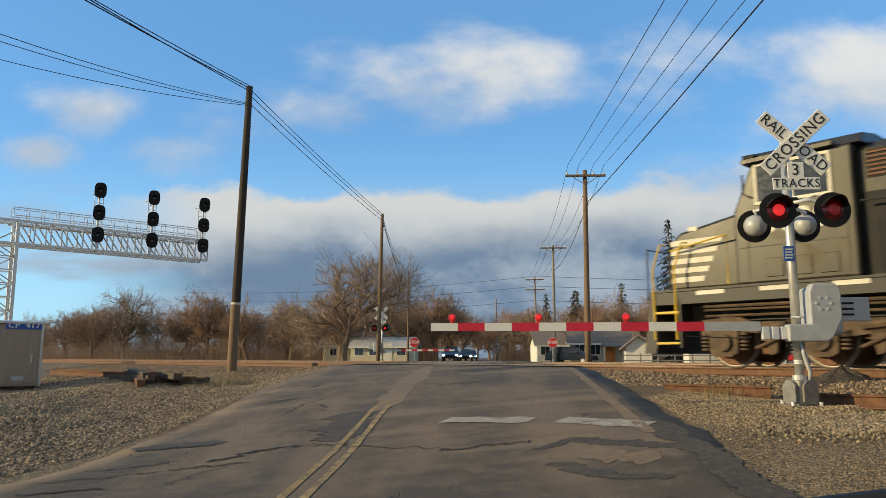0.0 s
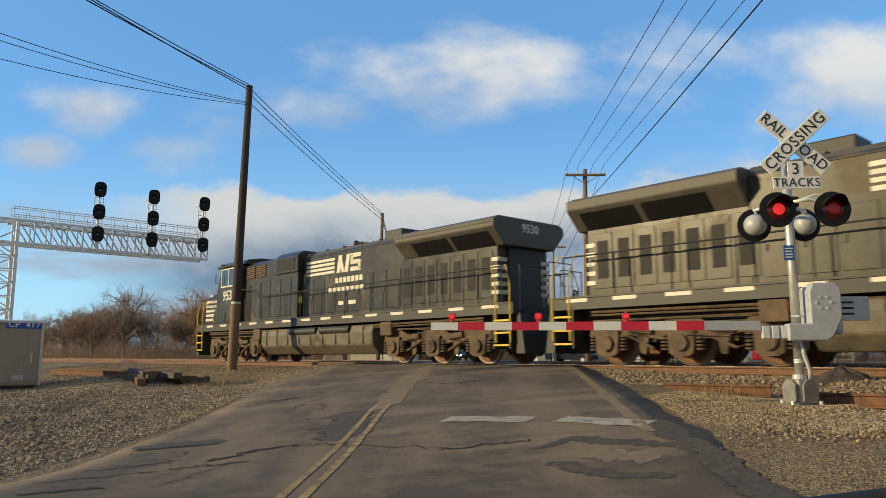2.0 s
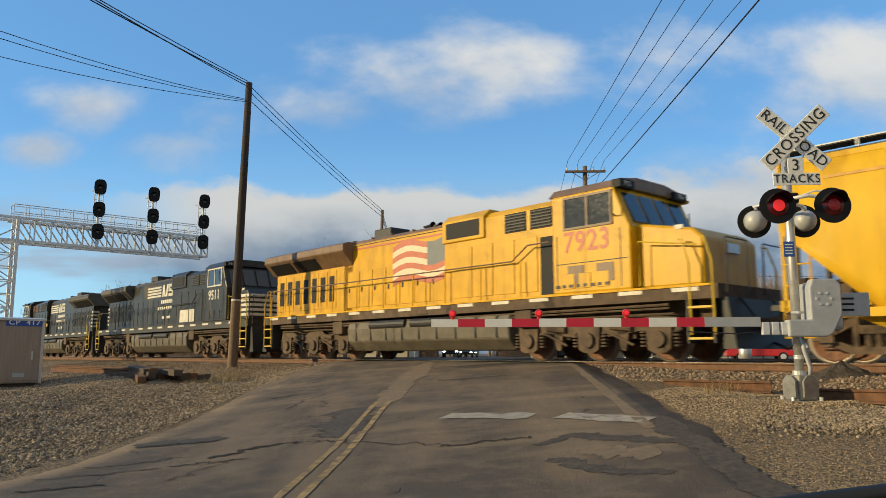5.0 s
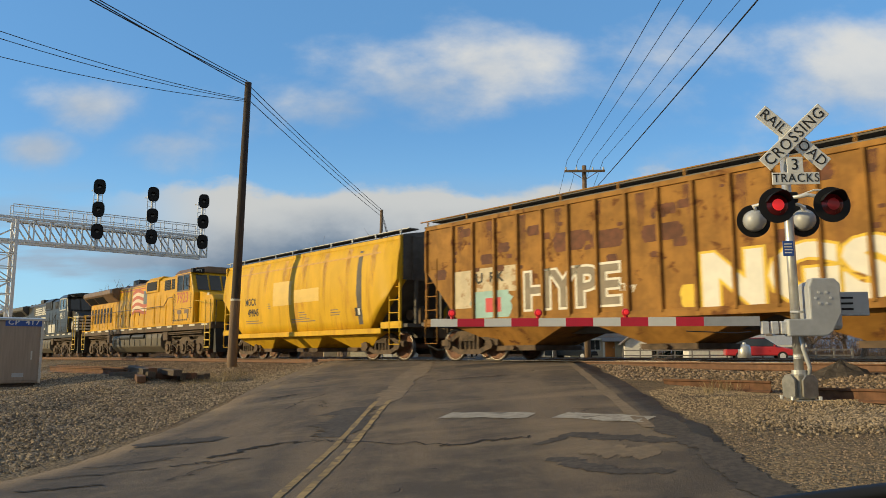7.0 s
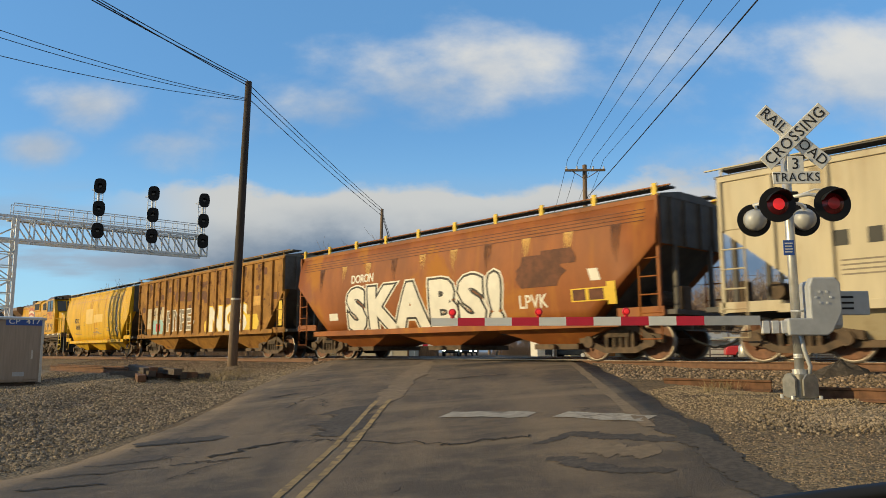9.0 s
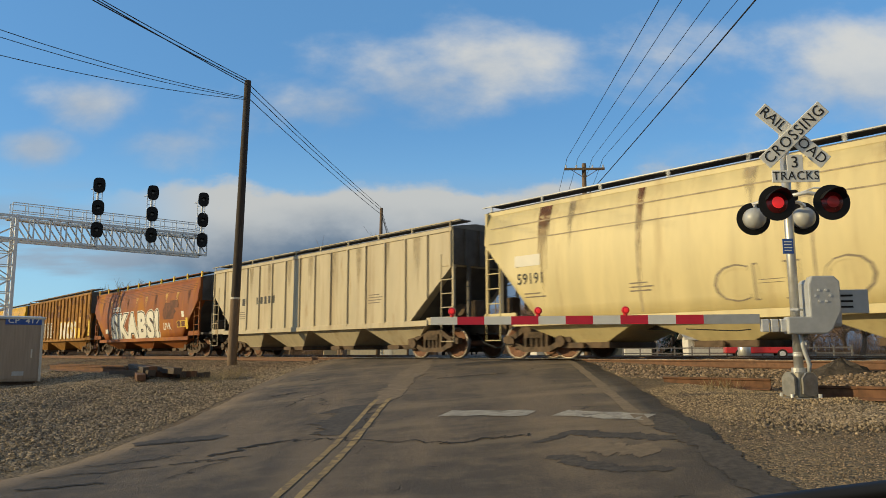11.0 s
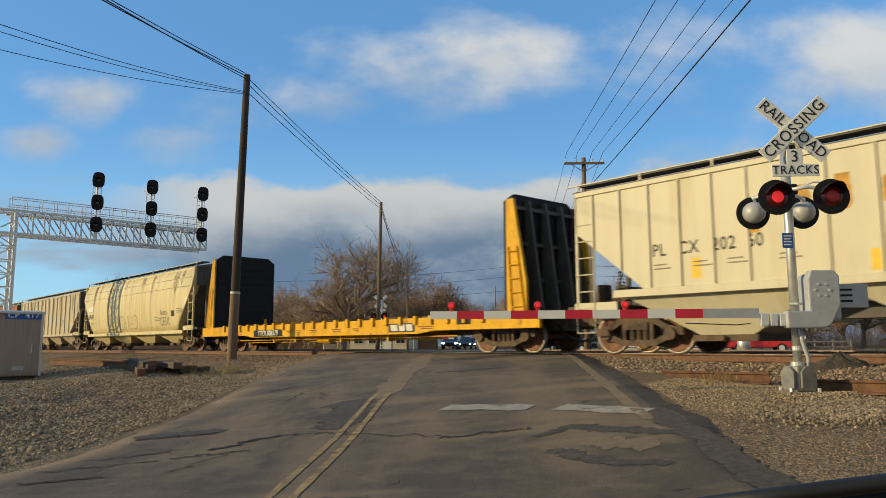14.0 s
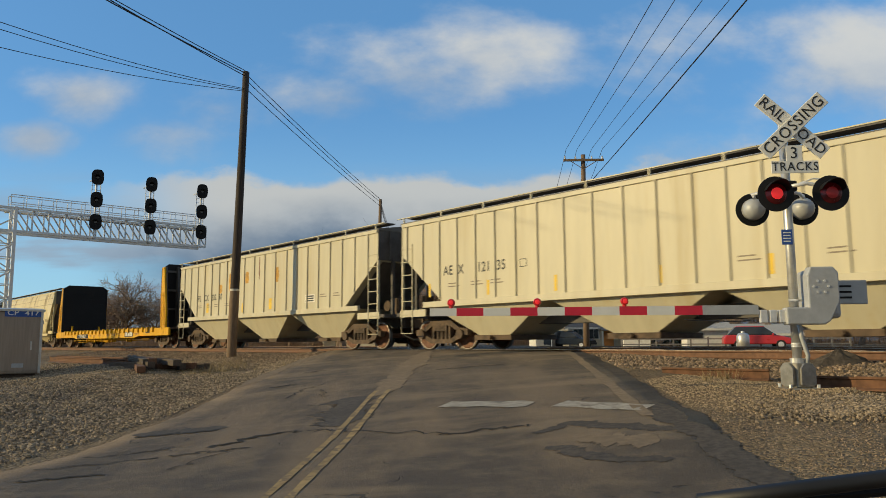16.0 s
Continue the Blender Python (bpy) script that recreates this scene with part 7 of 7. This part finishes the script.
for k, (x, w, z0) in enumerate(((6.5, 0.42, 1.1), (5.6, 0.22, 2.3), (3.55, 0.20, 1.2), (-0.1, 0.16, 1.6), (-1.9, 0.5, 2.4), (-3.4, 0.4, 1.9), (-6.6, 0.7, 1.6), (-7.4, 0.4, 2.6), (0.9, 0.3, 2.8))):
    washed(cream_car, x, w, z0, 4.05, "grime_pale" if k not in (0, 2) else "rust_dark", 40 + k)
for z in (3.18, 3.62):
    plate(cream_car, "side_seam", -8.5, 8.5, z, z + 0.03, "grime_pale", 0.005)
for x in (3.6, -0.35, 0.6 - 3.9):
    plate(cream_car, "weld_seam", x, x + 0.05, 1.1, 3.9, "grime_pale", 0.004)

for k in range(9):
    washed(grey_car, -6.6 + 1.6 * k, 0.35, 1.5 + 0.2 * (k % 3), 3.8, "grime_pale", 70 + k)
for k in range(10):
    washed(orange_car, -6.8 + 1.45 * k, 0.30, 2.0 + 0.2 * (k % 3), 3.25, "rust_dark" if k % 3 == 0 else "hop_streak", 90 + k)
for k in range(12):
    washed(brown_car, -7.2 + 1.25 * k, 0.25, 2.2 + 0.25 * (k % 3), 3.95, "rust_dark", 110 + k)

# pale cars
for x, t in ((5.99, "PL"), (5.25, "CX"), (4.42, "202"), (3.73, "60")):
    painted(pale_car, "lettering", t, x, 2.34, 0.40, "letter", 0.006, 1.1, 0.85)
for x0, z0, z1 in ((2.75, 2.55, 3.35), (2.0, 2.75, 3.45), (1.15, 2.8, 3.3), (-1.45, 2.7, 3.3), (3.75, 2.5, 2.9), (1.47, 1.55, 1.95), (-0.95, 1.6, 2.05), (5.1, 1.65, 2.1)):
    plate(pale_car, "rust_streak", x0 - 0.14, x0 + 0.10, z0, z1, "rust_streak" if z1 > 2.4 else "spray_yellow", 0.003, 0.22 if z1 > 2.4 else 0.0, int(x0 * 7) + 60)
plate(pale_car, "rust_streak", 0.0, 0.06, 2.9, 3.85, "wheel_rust", 0.003, 0.2, 4)
plate(pale_car, "placard", -4.4, -3.7, 1.75, 2.05, "spray_white")
for k in range(3):
    plate(pale_car, "placard_field", -4.33, -3.77, 1.79 + 0.085 * k, 1.84 + 0.085 * k, "letter", 0.007)
for x in (5.9, 4.9, 4.1, -5.0, -5.9, 3.0):
    fine_print(pale_car, x + 0.25, 2.0, 2, 0.5)
for x, t in ((6.15, "AE"), (5.58, "X"), (4.62, "121"), (3.93, "35")):
    painted(last_car, "lettering", t, x, 2.35, 0.40, "letter", 0.006, 1.1, 0.85)
for x0, z0 in ((7.0, 1.6), (4.45, 1.55), (1.98, 1.52), (-1.09, 1.52), (-3.66, 1.55)):
    plate(last_car, "reflector_strip", x0 - 0.05, x0 + 0.05, z0, z0 + 0.42, "spray_yellow", 0.004)
for x in (5.9, 4.9, 4.1, -3.2, -5.0):
    fine_print(last_car, x + 0.25, 1.95, 2, 0.55)
plate(last_car, "placard", 2.97, 3.23, 2.24, 2.46, "letter")
plate(last_car, "placard_field", 2.99, 3.21, 2.26, 2.44, "hop_pale", 0.007)

# ---- trees ----


def grow(trunk, twigs, p, d, length, r, level, rng, spread, rise):
    """Recursive limbs: stout ones go to the trunk's mesh, fine ones to the crown's."""
    n = 3 if level < 3 else 2
    pts = [p]
    for _ in range(n):
        d = (d + Vector((rng.uniform(-1, 1), rng.uniform(-1, 1), rng.uniform(-0.5, 1) * rise)) * 0.26).normalized()
        pts.append(pts[-1] + d * (length / n))
    (trunk if level < 3 else twigs).tube(pts, r, (8, 6, 5, 3, 3, 3)[level], r * 0.55, cap=False)
    if level == 5:
        return
    kids = (7, 5, 5, 5, 4)[level]
    for k in range(kids):
        f = rng.uniform(0.25, 1.0) if level else rng.uniform(0.45, 1.0)
        i = min(n - 1, int(f * n))
        q = pts[i] + (pts[i + 1] - pts[i]) * (f * n - i)
        a = rng.uniform(0, 6.283)
        side = d.cross(Vector((0.3, 0.2, 1))).normalized()
        out = (Matrix.Rotation(a, 3, d) @ side)
        nd = (d * rng.uniform(0.55, 0.95) + out * spread * rng.uniform(0.6, 1.1) + Vector((0, 0, rise * 0.25))).normalized()
        grow(trunk, twigs, q, nd, length * rng.uniform(0.58, 0.86), max(0.011, r * 0.52), level + 1, rng, spread, rise)


def bare_tree(high, spread, rise, seed, first=0.32):
    rng = random.Random(seed)
    trunk, twigs = Mesh(), Mesh()
    grow(trunk, twigs, Vector((0, 0, -0.2)), Vector((0, 0, 1)), high * first, high * 0.022, 0, rng, spread, rise)
    k = high / max(v[2] for v in twigs.v)
    for m in (trunk, twigs):
        m.v = [(x * k, y * k, z * k) for x, y, z in m.v]
    return trunk, twigs


def mesh_of(m, name, mat):
    me = bpy.data.meshes.new(name)
    me.from_pydata(m.v, [], m.f)
    me.materials.append(M[mat])
    return me


def plant(name, label, kinds, at, category="tree", group="bare trees"):
    root = thing(name, label, category, at, group)
    for pname, me in kinds:
        part(pname, me, None, root)
    return root


TREES = []
for k, (high, spread, rise, first) in enumerate(((11.8, 1.0, 0.42, 0.30), (11.5, 0.85, 0.40, 0.27), (11.0, 1.05, 0.30, 0.24), (11.5, 0.92, 0.36, 0.26))):
    t, w = bare_tree(high, spread, rise, 30 + k, first)
    TREES.append((mesh_of(t, "trunk", "bark"), mesh_of(w, "crown", "twig" if k % 2 == 0 else "twig_dark")))
big = plant("tree", "large bare spreading tree in winter", [("trunk", TREES[0][0]), ("crown", TREES[0][1])], pose(-9.1, 68.0, place_z(-9.1, 68), 0, 0, 40) @ Matrix.Scale(1.02, 4))


def tree_at(x, y, kind, scale, turn):
    m = pose(x, y, place_z(x, y), 0, 0, turn)
    t = plant("tree", ("bare winter tree with spreading crown", "bare upright winter tree", "bare low winter tree with dense twigs", "bare winter tree with fine brown twigs")[kind],
              [("trunk", TREES[kind][0]), ("crown", TREES[kind][1])], m @ Matrix.Scale(scale, 4))
    return t


rng = random.Random(5)
for x, y, kind, s in ((-46, 108, 2, 1.12), (-33, 104, 3, 1.0), (-26, 100, 1, 0.9), (-39, 112, 1, 0.95), (-60, 125, 3, 0.9), (-54, 118, 1, 0.85), (-20, 98, 2, 0.85), (-15, 96, 1, 0.85),
                      (-70, 130, 2, 0.9), (-12.5, 90, 3, 0.9), (-5.5, 105, 1, 1.0), (-1.0, 110, 3, 1.05), (-8, 112, 2, 1.05), (2.0, 118, 1, 1.15), (4.0, 140, 3, 1.0), (-3, 150, 1, 1.2),
                      (13.5, 150, 1, 1.1), (17, 128, 3, 1.0), (15, 108, 1, 0.85), (21.5, 92, 1, 0.9), (19.5, 104, 3, 0.85), (28, 88, 3, 0.9), (30.0, 76, 2, 1.0), (36, 78, 0, 0.95),
                      (41, 90, 3, 1.0), (46, 82, 2, 0.9), (26.5, 95, 1, 0.85), (53, 88, 3, 0.9), (10.5, 170, 3, 1.0), (3.5, 185, 2, 1.1), (-24, 118, 3, 1.0), (-50, 132, 0, 1.0), (-66, 118, 1, 0.8),
                      (-80, 128, 3, 0.9), (60, 95, 1, 0.9), (23, 110, 2, 1.0), (-43, 122, 3, 0.9), (-30, 120, 2, 0.85), (-36, 126, 1, 0.95), (-18, 112, 3, 0.85), (-13, 116, 1, 0.9), (-10, 124, 3, 1.0), (-57, 112, 2, 0.85),
                      (-63, 140, 1, 1.0), (-75, 118, 3, 0.8), (-88, 124, 2, 0.85), (-96, 130, 1, 0.9), (-104, 122, 3, 0.85), (-29, 108, 2, 0.75), (-22, 106, 3, 0.8), (-48, 102, 3, 0.7),
                      (33, 96, 1, 0.95), (38, 104, 2, 1.0), (49, 100, 1, 0.9), (56, 104, 3, 0.95), (64, 90, 2, 0.8), (31, 110, 3, 1.0), (44, 112, 1, 1.0), (16, 140, 2, 1.0), (-6, 130, 2, 1.0),
                      (1.5, 160, 1, 1.1), (8.5, 190, 2, 1.0), (15.5, 165, 3, 1.1), (-2, 175, 3, 1.2), (20, 150, 1, 1.0)):
    tree_at(x, y, kind, 0.92 * s * rng.uniform(0.92, 1.08), rng.uniform(0, 360))


def thicket(label, count, region, high, seed, mat):
    """Undergrowth: many upright and leaning stems and twigs as one mass."""
    rng = random.Random(seed)
    m = Mesh()
    x0, x1, y0, y1 = region
    for _ in range(count):
        x, y = rng.uniform(x0, x1), rng.uniform(y0, y1)
        z = place_z(x, y)
        h = high * rng.uniform(0.35, 1.0) * (0.7 + 0.5 * noise.noise(Vector((x * 0.16, y * 0.1, seed))))
        b = Vector((x, y, z - 0.05))
        d = Vector((rng.uniform(-0.35, 0.35), rng.uniform(-0.3, 0.3), 1))
        r = rng.uniform(0.008, 0.022)
        k = len(m.v)
        e = b + d * h
        m.v += [(b.x - r, b.y, b.z), (b.x + r, b.y, b.z), (e.x, e.y, e.z)]
        m.f.append((k, k + 1, k + 2))
        for _ in range(4):
            f = rng.uniform(0.3, 1)
            p = b + d * h * f
            q = p + Vector((rng.uniform(-1, 1), rng.uniform(-0.8, 0.8), rng.uniform(0.1, 1.0))) * h * 0.24
            k = len(m.v)
            m.v += [(p.x - r * 0.6, p.y, p.z), (p.x + r * 0.6, p.y, p.z + r), tuple(q)]
            m.f.append((k, k + 1, k + 2))
    tagged(new("thicket", mesh_of(m, "thicket", mat)), label, "undergrowth", kind="stuff")


thicket("dense brown leafless undergrowth beyond the tracks", 13000, (-110, -9, 96, 118), 5.0, 3, "twig_dark")
thicket("dense brown leafless undergrowth beyond the tracks", 9000, (-115, -12, 112, 135), 7.0, 6, "twig")
thicket("brown leafless shrubs behind the houses", 6500, (14, 80, 98, 124), 6.0, 4, "twig_dark")
thicket("brown leafless roadside shrubs", 2500, (-9, -1, 105, 160), 6.0, 7, "twig_dark")
thicket("brown leafless roadside shrubs", 2000, (11, 19, 125, 170), 6.0, 8, "twig_dark")


def conifer(x, y, high, wide, label, seed, tiers=26, start=0.06, ragged=0.25):
    """Trunk and drooping boughs, each hung with many small needle sprays."""
    rng = random.Random(seed)
    trunk, crown = Mesh(), Mesh()
    trunk.tube([(0, 0, -0.2), (0, 0, high * 0.5), (0, 0, high * 0.98)], high * 0.014, 7, 0.03)
    for i in range(tiers):
        f = start + (0.985 - start) * i / (tiers - 1)
        z = high * f
        reach = wide * (1 - f) ** 0.85 * 1.15 + 0.12
        for j in range(9 if f < 0.8 else 6):
            a = rng.uniform(0, 6.283)
            r = reach * rng.uniform(1 - ragged * 1.6, 1.08)
            droop = 0.28 + 0.25 * (1 - f)
            tip = Vector((math.cos(a) * r, math.sin(a) * r, z - r * droop))
            base = Vector((0, 0, z + rng.uniform(-0.2, 0.2)))
            trunk.tube([base, base.lerp(tip, 0.9)], 0.02, 3, 0.008, cap=False)
            n = max(4, int(r * 9))
            for k in range(n):
                t = (k + rng.random()) / n
                p = base.lerp(tip, 0.15 + 0.85 * t) + Vector((rng.uniform(-1, 1), rng.uniform(-1, 1), rng.uniform(-1, 0.4))) * 0.13
                s = rng.uniform(0.16, 0.36)
                d = (Vector((math.cos(a), math.sin(a), -0.7)) + Vector((rng.uniform(-1, 1), rng.uniform(-1, 1), rng.uniform(-1, 0.5))) * 0.7).normalized() * s
                w = Vector((-d.y, d.x, rng.uniform(-0.1, 0.1))) * 0.45
                q = len(crown.v)
                crown.v += [tuple(p - w), tuple(p + w), tuple(p + d + w * 0.5), tuple(p + d * 1.25)]
                crown.f += [(q, q + 1, q + 2, q + 3)]
    root = thing("conifer", label, "tree", pose(x, y, place_z(x, y)), "evergreen trees")
    part("trunk", trunk, "bark", root)
    part("crown", mesh_of(crown, "crown", "needle"), None, root)


conifer(24.1, 78.0, 15.4, 2.6, "tall narrow dark green spruce tree", 1, 34)
conifer(24.2, 100.0, 10.6, 3.4, "broad dark green pine tree", 2, 20, 0.22, 0.4)
conifer(18.5, 104.0, 10.0, 3.2, "dark green pine tree behind the house", 3, 20, 0.25, 0.45)
conifer(15.6, 112.0, 10.2, 3.0, "dark green pine tree behind the house", 4, 20, 0.25, 0.45)
conifer(21.0, 116.0, 11.0, 3.2, "dark green pine tree behind the house", 5, 20, 0.25, 0.45)
conifer(51.0, 82.0, 9.0, 3.0, "dark green pine tree", 6, 20, 0.2, 0.4)

# ---- houses ----


def house(name, label, x, y, turn, wide, deep, wall_h, roof_h, wall, roof, windows, door=None, porch=False):
    """Gabled house, its front along x towards -y; the ridge runs along x."""
    z = place_z(x, y)
    root = thing(name, label, "house", pose(x, y, z, 0, 0, turn), "houses beyond the tracks")
    part("foundation", Mesh().box((-wide / 2 + 0.05, 0.05, -0.3), (wide / 2 - 0.05, deep - 0.05, 0.25)), "case_grey", root)
    part("wall", Mesh().prism([(0, 0.2), (deep, 0.2), (deep, wall_h), (deep / 2, wall_h + roof_h), (0, wall_h)], "x", -wide / 2, wide / 2), wall, root)
    n = int((wall_h - 0.3) / 0.22)
    for k in range(n):
        part("siding_board", Mesh().box((-wide / 2 - 0.004, -0.02, 0.25 + 0.22 * k), (wide / 2 + 0.004, 0.0, 0.25 + 0.22 * k + 0.2)), wall, root)
    for s in (0, 1):
        a, b = (-0.4, wall_h - 0.22), (deep / 2, wall_h + roof_h + 0.05)
        pts = [a, b, (b[0], b[1] + 0.12), (a[0], a[1] + 0.12)]
        if s:
            pts = [(deep - q[0], q[1]) for q in pts]
        part("roof", Mesh().prism(pts, "x", -wide / 2 - 0.35, wide / 2 + 0.35), roof, root)
    part("fascia", Mesh().box((-wide / 2 - 0.35, -0.44, wall_h - 0.3), (wide / 2 + 0.35, -0.40, wall_h - 0.12)), "siding_white", root)
    for wx, ww, wz, wh in windows:
        win = part("window", Mesh().box((wx - ww / 2 - 0.08, -0.06, wz - 0.08), (wx + ww / 2 + 0.08, -0.02, wz + wh + 0.08)), "siding_white", root)
        for j in (0, 1):
            part("pane", Mesh().box((wx - ww / 2 + j * ww / 2 + 0.02, -0.075, wz), (wx + j * ww / 2 - 0.02, -0.062, wz + wh)), "glass", win)
    if door:
        d = part("door", Mesh().box((door[0] - 0.45, -0.07, 0.2), (door[0] + 0.45, -0.02, 2.2)), door[1], root)
        part("knob", Mesh().tube([(door[0] + 0.35, -0.11, 1.1), (door[0] + 0.35, -0.07, 1.1)], 0.03, 8), "galv", d)
    if porch:
        part("porch_roof", Mesh().prism([(-1.8, wall_h - 0.5), (-1.8, wall_h - 0.4), (-0.02, wall_h - 0.02), (-0.02, wall_h - 0.14)], "x", wide / 2 - 3.2, wide / 2), roof, root)
        for px in (wide / 2 - 3.1, wide / 2 - 0.1):
            part("porch_post", Mesh().box((px - 0.06, -1.75, 0), (px + 0.06, -1.63, wall_h - 0.48)), "siding_white", root)
    part("chimney", Mesh().box((wide * 0.2, deep / 2 - 0.3, wall_h + roof_h - 0.4), (wide * 0.2 + 0.5, deep / 2 + 0.3, wall_h + roof_h + 0.5)), "shingle", root)
    return root


house("house", "low tan house with pale shingle roof", -7.3, 86.0, -6, 6.8, 8.0, 2.0, 0.9, "siding", "shingle_pale", [(-2.4, 1.0, 0.9, 0.9), (-0.7, 1.0, 0.9, 0.9), (2.5, 1.0, 0.9, 0.9)], (1.0, "siding_white"))
house("house", "small tan house with brown shingle roof", -12.6, 94.0, 10, 4.6, 7.0, 2.2, 1.6, "siding", "shingle", [(-1.2, 0.8, 0.9, 0.8), (1.2, 0.8, 0.9, 0.8)])
house("house", "beige house with brown roof and orange door", 15.4, 72.0, -8, 6.2, 7.0, 2.1, 1.8, "siding", "shingle", [(-2.2, 0.9, 0.9, 1.0), (-0.7, 0.9, 0.9, 1.0), (2.3, 0.7, 0.9, 1.0)], (0.7, "door_orange"), True)
house("house", "pale yellow house with low porch", 11.6, 76.0, 0, 4.0, 6.0, 2.0, 1.2, "siding_white", "shingle", [(-1.2, 0.9, 0.9, 1.0), (0.2, 0.9, 0.9, 1.0)], (1.3, "siding_white"))
house("garden_shed", "small white gabled shed", 18.3, 66.0, 80, 2.6, 2.2, 1.5, 0.9, "siding_white", "shingle", [])
house("house", "long low pale shed beyond the trees", -38.0, 116.0, 0, 12.0, 6.0, 1.8, 0.9, "siding_white", "shingle_pale", [(-3, 1.4, 0.8, 0.7), (2, 1.4, 0.8, 0.7)])
house("house", "low white workshop by the tracks", 26.0, 62.0, -10, 7.0, 5.0, 1.3, 0.6, "siding_white", "shingle_pale", [(-2, 1.0, 0.5, 0.6), (1.5, 1.0, 0.5, 0.6)], None)

house("garden_shed", "pale flat storage shed beside the tracks", 21.4, 60.0, -8, 3.2, 2.6, 1.75, 0.25, "siding_white", "shingle_pale", [])

# ---- cars waiting beyond the tracks ----


def road_car(x, y, turn, label, paint, lights, scale=1.0):
    z = road_z(beyond(x, y)) if lights else place_z(x, y)
    root = thing("car", label, "car", pose(x, y, z, 0, 0, turn) @ Matrix.Scale(scale, 4), "cars beyond the tracks")
    low = [(-0.1, 0.35), (-0.05, 0.75), (0.9, 0.98), (4.3, 1.0), (4.45, 0.8), (4.45, 0.35)]
    part("body", Mesh().prism(low, "x", -0.88, 0.88, Matrix(((1, 0, 0, 0), (0, 1, 0, 0), (0, 0, 1, 0), (0, 0, 0, 1)))), paint, root, bevel=0.08)
    part("cabin", Mesh().add([(-0.8, 0.95, 0.97), (0.8, 0.95, 0.97), (0.8, 4.2, 0.99), (-0.8, 4.2, 0.99), (-0.62, 1.75, 1.55), (0.62, 1.75, 1.55), (0.62, 3.6, 1.58), (-0.62, 3.6, 1.58)],
                             [(3, 2, 1, 0), (4, 5, 6, 7), (0, 1, 5, 4), (1, 2, 6, 5), (2, 3, 7, 6), (3, 0, 4, 7)]), "glass", root, bevel=0.05)
    part("roof", Mesh().box((-0.62, 1.75, 1.55), (0.62, 3.6, 1.60)), paint, root, bevel=0.02)
    part("bumper", Mesh().box((-0.85, -0.18, 0.35), (0.85, -0.06, 0.55)), "black", root, bevel=0.03)
    part("grille", Mesh().box((-0.4, -0.12, 0.58), (0.4, -0.04, 0.72)), "black", root)
    for s in (1, -1):
        part("headlight", Mesh().box((s * 0.68 - 0.15, -0.13, 0.6), (s * 0.68 + 0.15, -0.03, 0.74)), "headlight" if lights else "glass", root, bevel=0.03)
        part("mirror", Mesh().box((s * 0.95 - 0.09, 1.2, 0.98), (s * 0.95 + 0.09, 1.3, 1.1)), paint, root)
        for wy in (0.75, 3.5):
            w = part("wheel", Mesh().tube([(s * 0.7, wy, 0.32), (s * 0.9, wy, 0.32)], 0.32, 18), "tyre", root)
            part("rim", Mesh().tube([(s * 0.88, wy, 0.32), (s * 0.91, wy, 0.32)], 0.2, 12), "galv", w)


road_car(0.85, 90.0, -3.5, "dark blue van waiting with headlights on", "car_dark", True, 1.12)
road_car(3.0, 99.0, -3.5, "dark car waiting with headlights on", "car_dark", True)
road_car(4.2, 112.0, -3.5, "dark car waiting in line", "car_dark", True)
road_car(13.8, 68.5, 60, "dark car parked by the house", "car_dark", False)
road_car(25.7, 55.0, 75, "bright red parked car", "car_red", False, 1.05)


def yard_fence():
    root = thing("fence", "low post and rail fence beyond the tracks", "fence", pose(14.0, 58.0, place_z(14, 58), 0, 0, -6))
    for k in range(14):
        part("post", Mesh().box((k * 1.3 - 0.05, -0.05, -0.2), (k * 1.3 + 0.05, 0.05, 0.95)), "pole_grey", root)
    for z in (0.35, 0.75):
        part("rail", Mesh().box((-0.1, -0.07, z), (17.0, -0.05, z + 0.09)), "pole_grey", root)


yard_fence()
tank = thing("storage_tank", "small upright silver storage tank", "tank", pose(20.6, 51.0, place_z(20.6, 51)))
part("shell", Mesh().spin([(0, -0.1), (0.42, -0.1), (0.42, 0.95), (0.3, 1.12), (0, 1.2)], 20), "silver", tank, smooth=True)
part("cap", Mesh().spin([(0.12, 1.15), (0.12, 1.28), (0, 1.3)], 12), "galv", tank)

# ---- the windscreen wiper at the foot of the view ----
wiper = thing("windscreen_wiper", "black windscreen wiper arm close to the camera", "wiper", pose(0, 0, 0))
part("arm", Mesh().tube([(0.30, 0.90, EYE - 0.188), (0.42, 0.885, EYE - 0.170), (0.52, 0.87, EYE - 0.155), (0.66, 0.85, EYE - 0.146)], 0.010, 8), "rubber", wiper, smooth=True)
part("blade", Mesh().tube([(0.27, 0.92, EYE - 0.20), (0.42, 0.905, EYE - 0.184), (0.68, 0.87, EYE - 0.160)], 0.006, 6), "black", wiper)


def motions():
    for ob, u, turned in TRAIN:
        rows = []
        for t in range(17):
            m = rail_pose(u + SPEED * t)
            rows.append((t, m @ TURN if turned else m))
        walk(ob, rows)
    # every wheelset rolls without slipping
    reverse = {ob.name: turned for ob, u, turned in TRAIN}
    for w, x, r in TURNING:
        sign = -1 if reverse[w.parent.parent.name] else 1
        rate = sign * math.degrees(SPEED / r)
        walk(w, [(k / FPS, pose(x, 0, r, 0, rate * k / FPS, 0)) for k in range(16 * FPS + 1)])


motions()
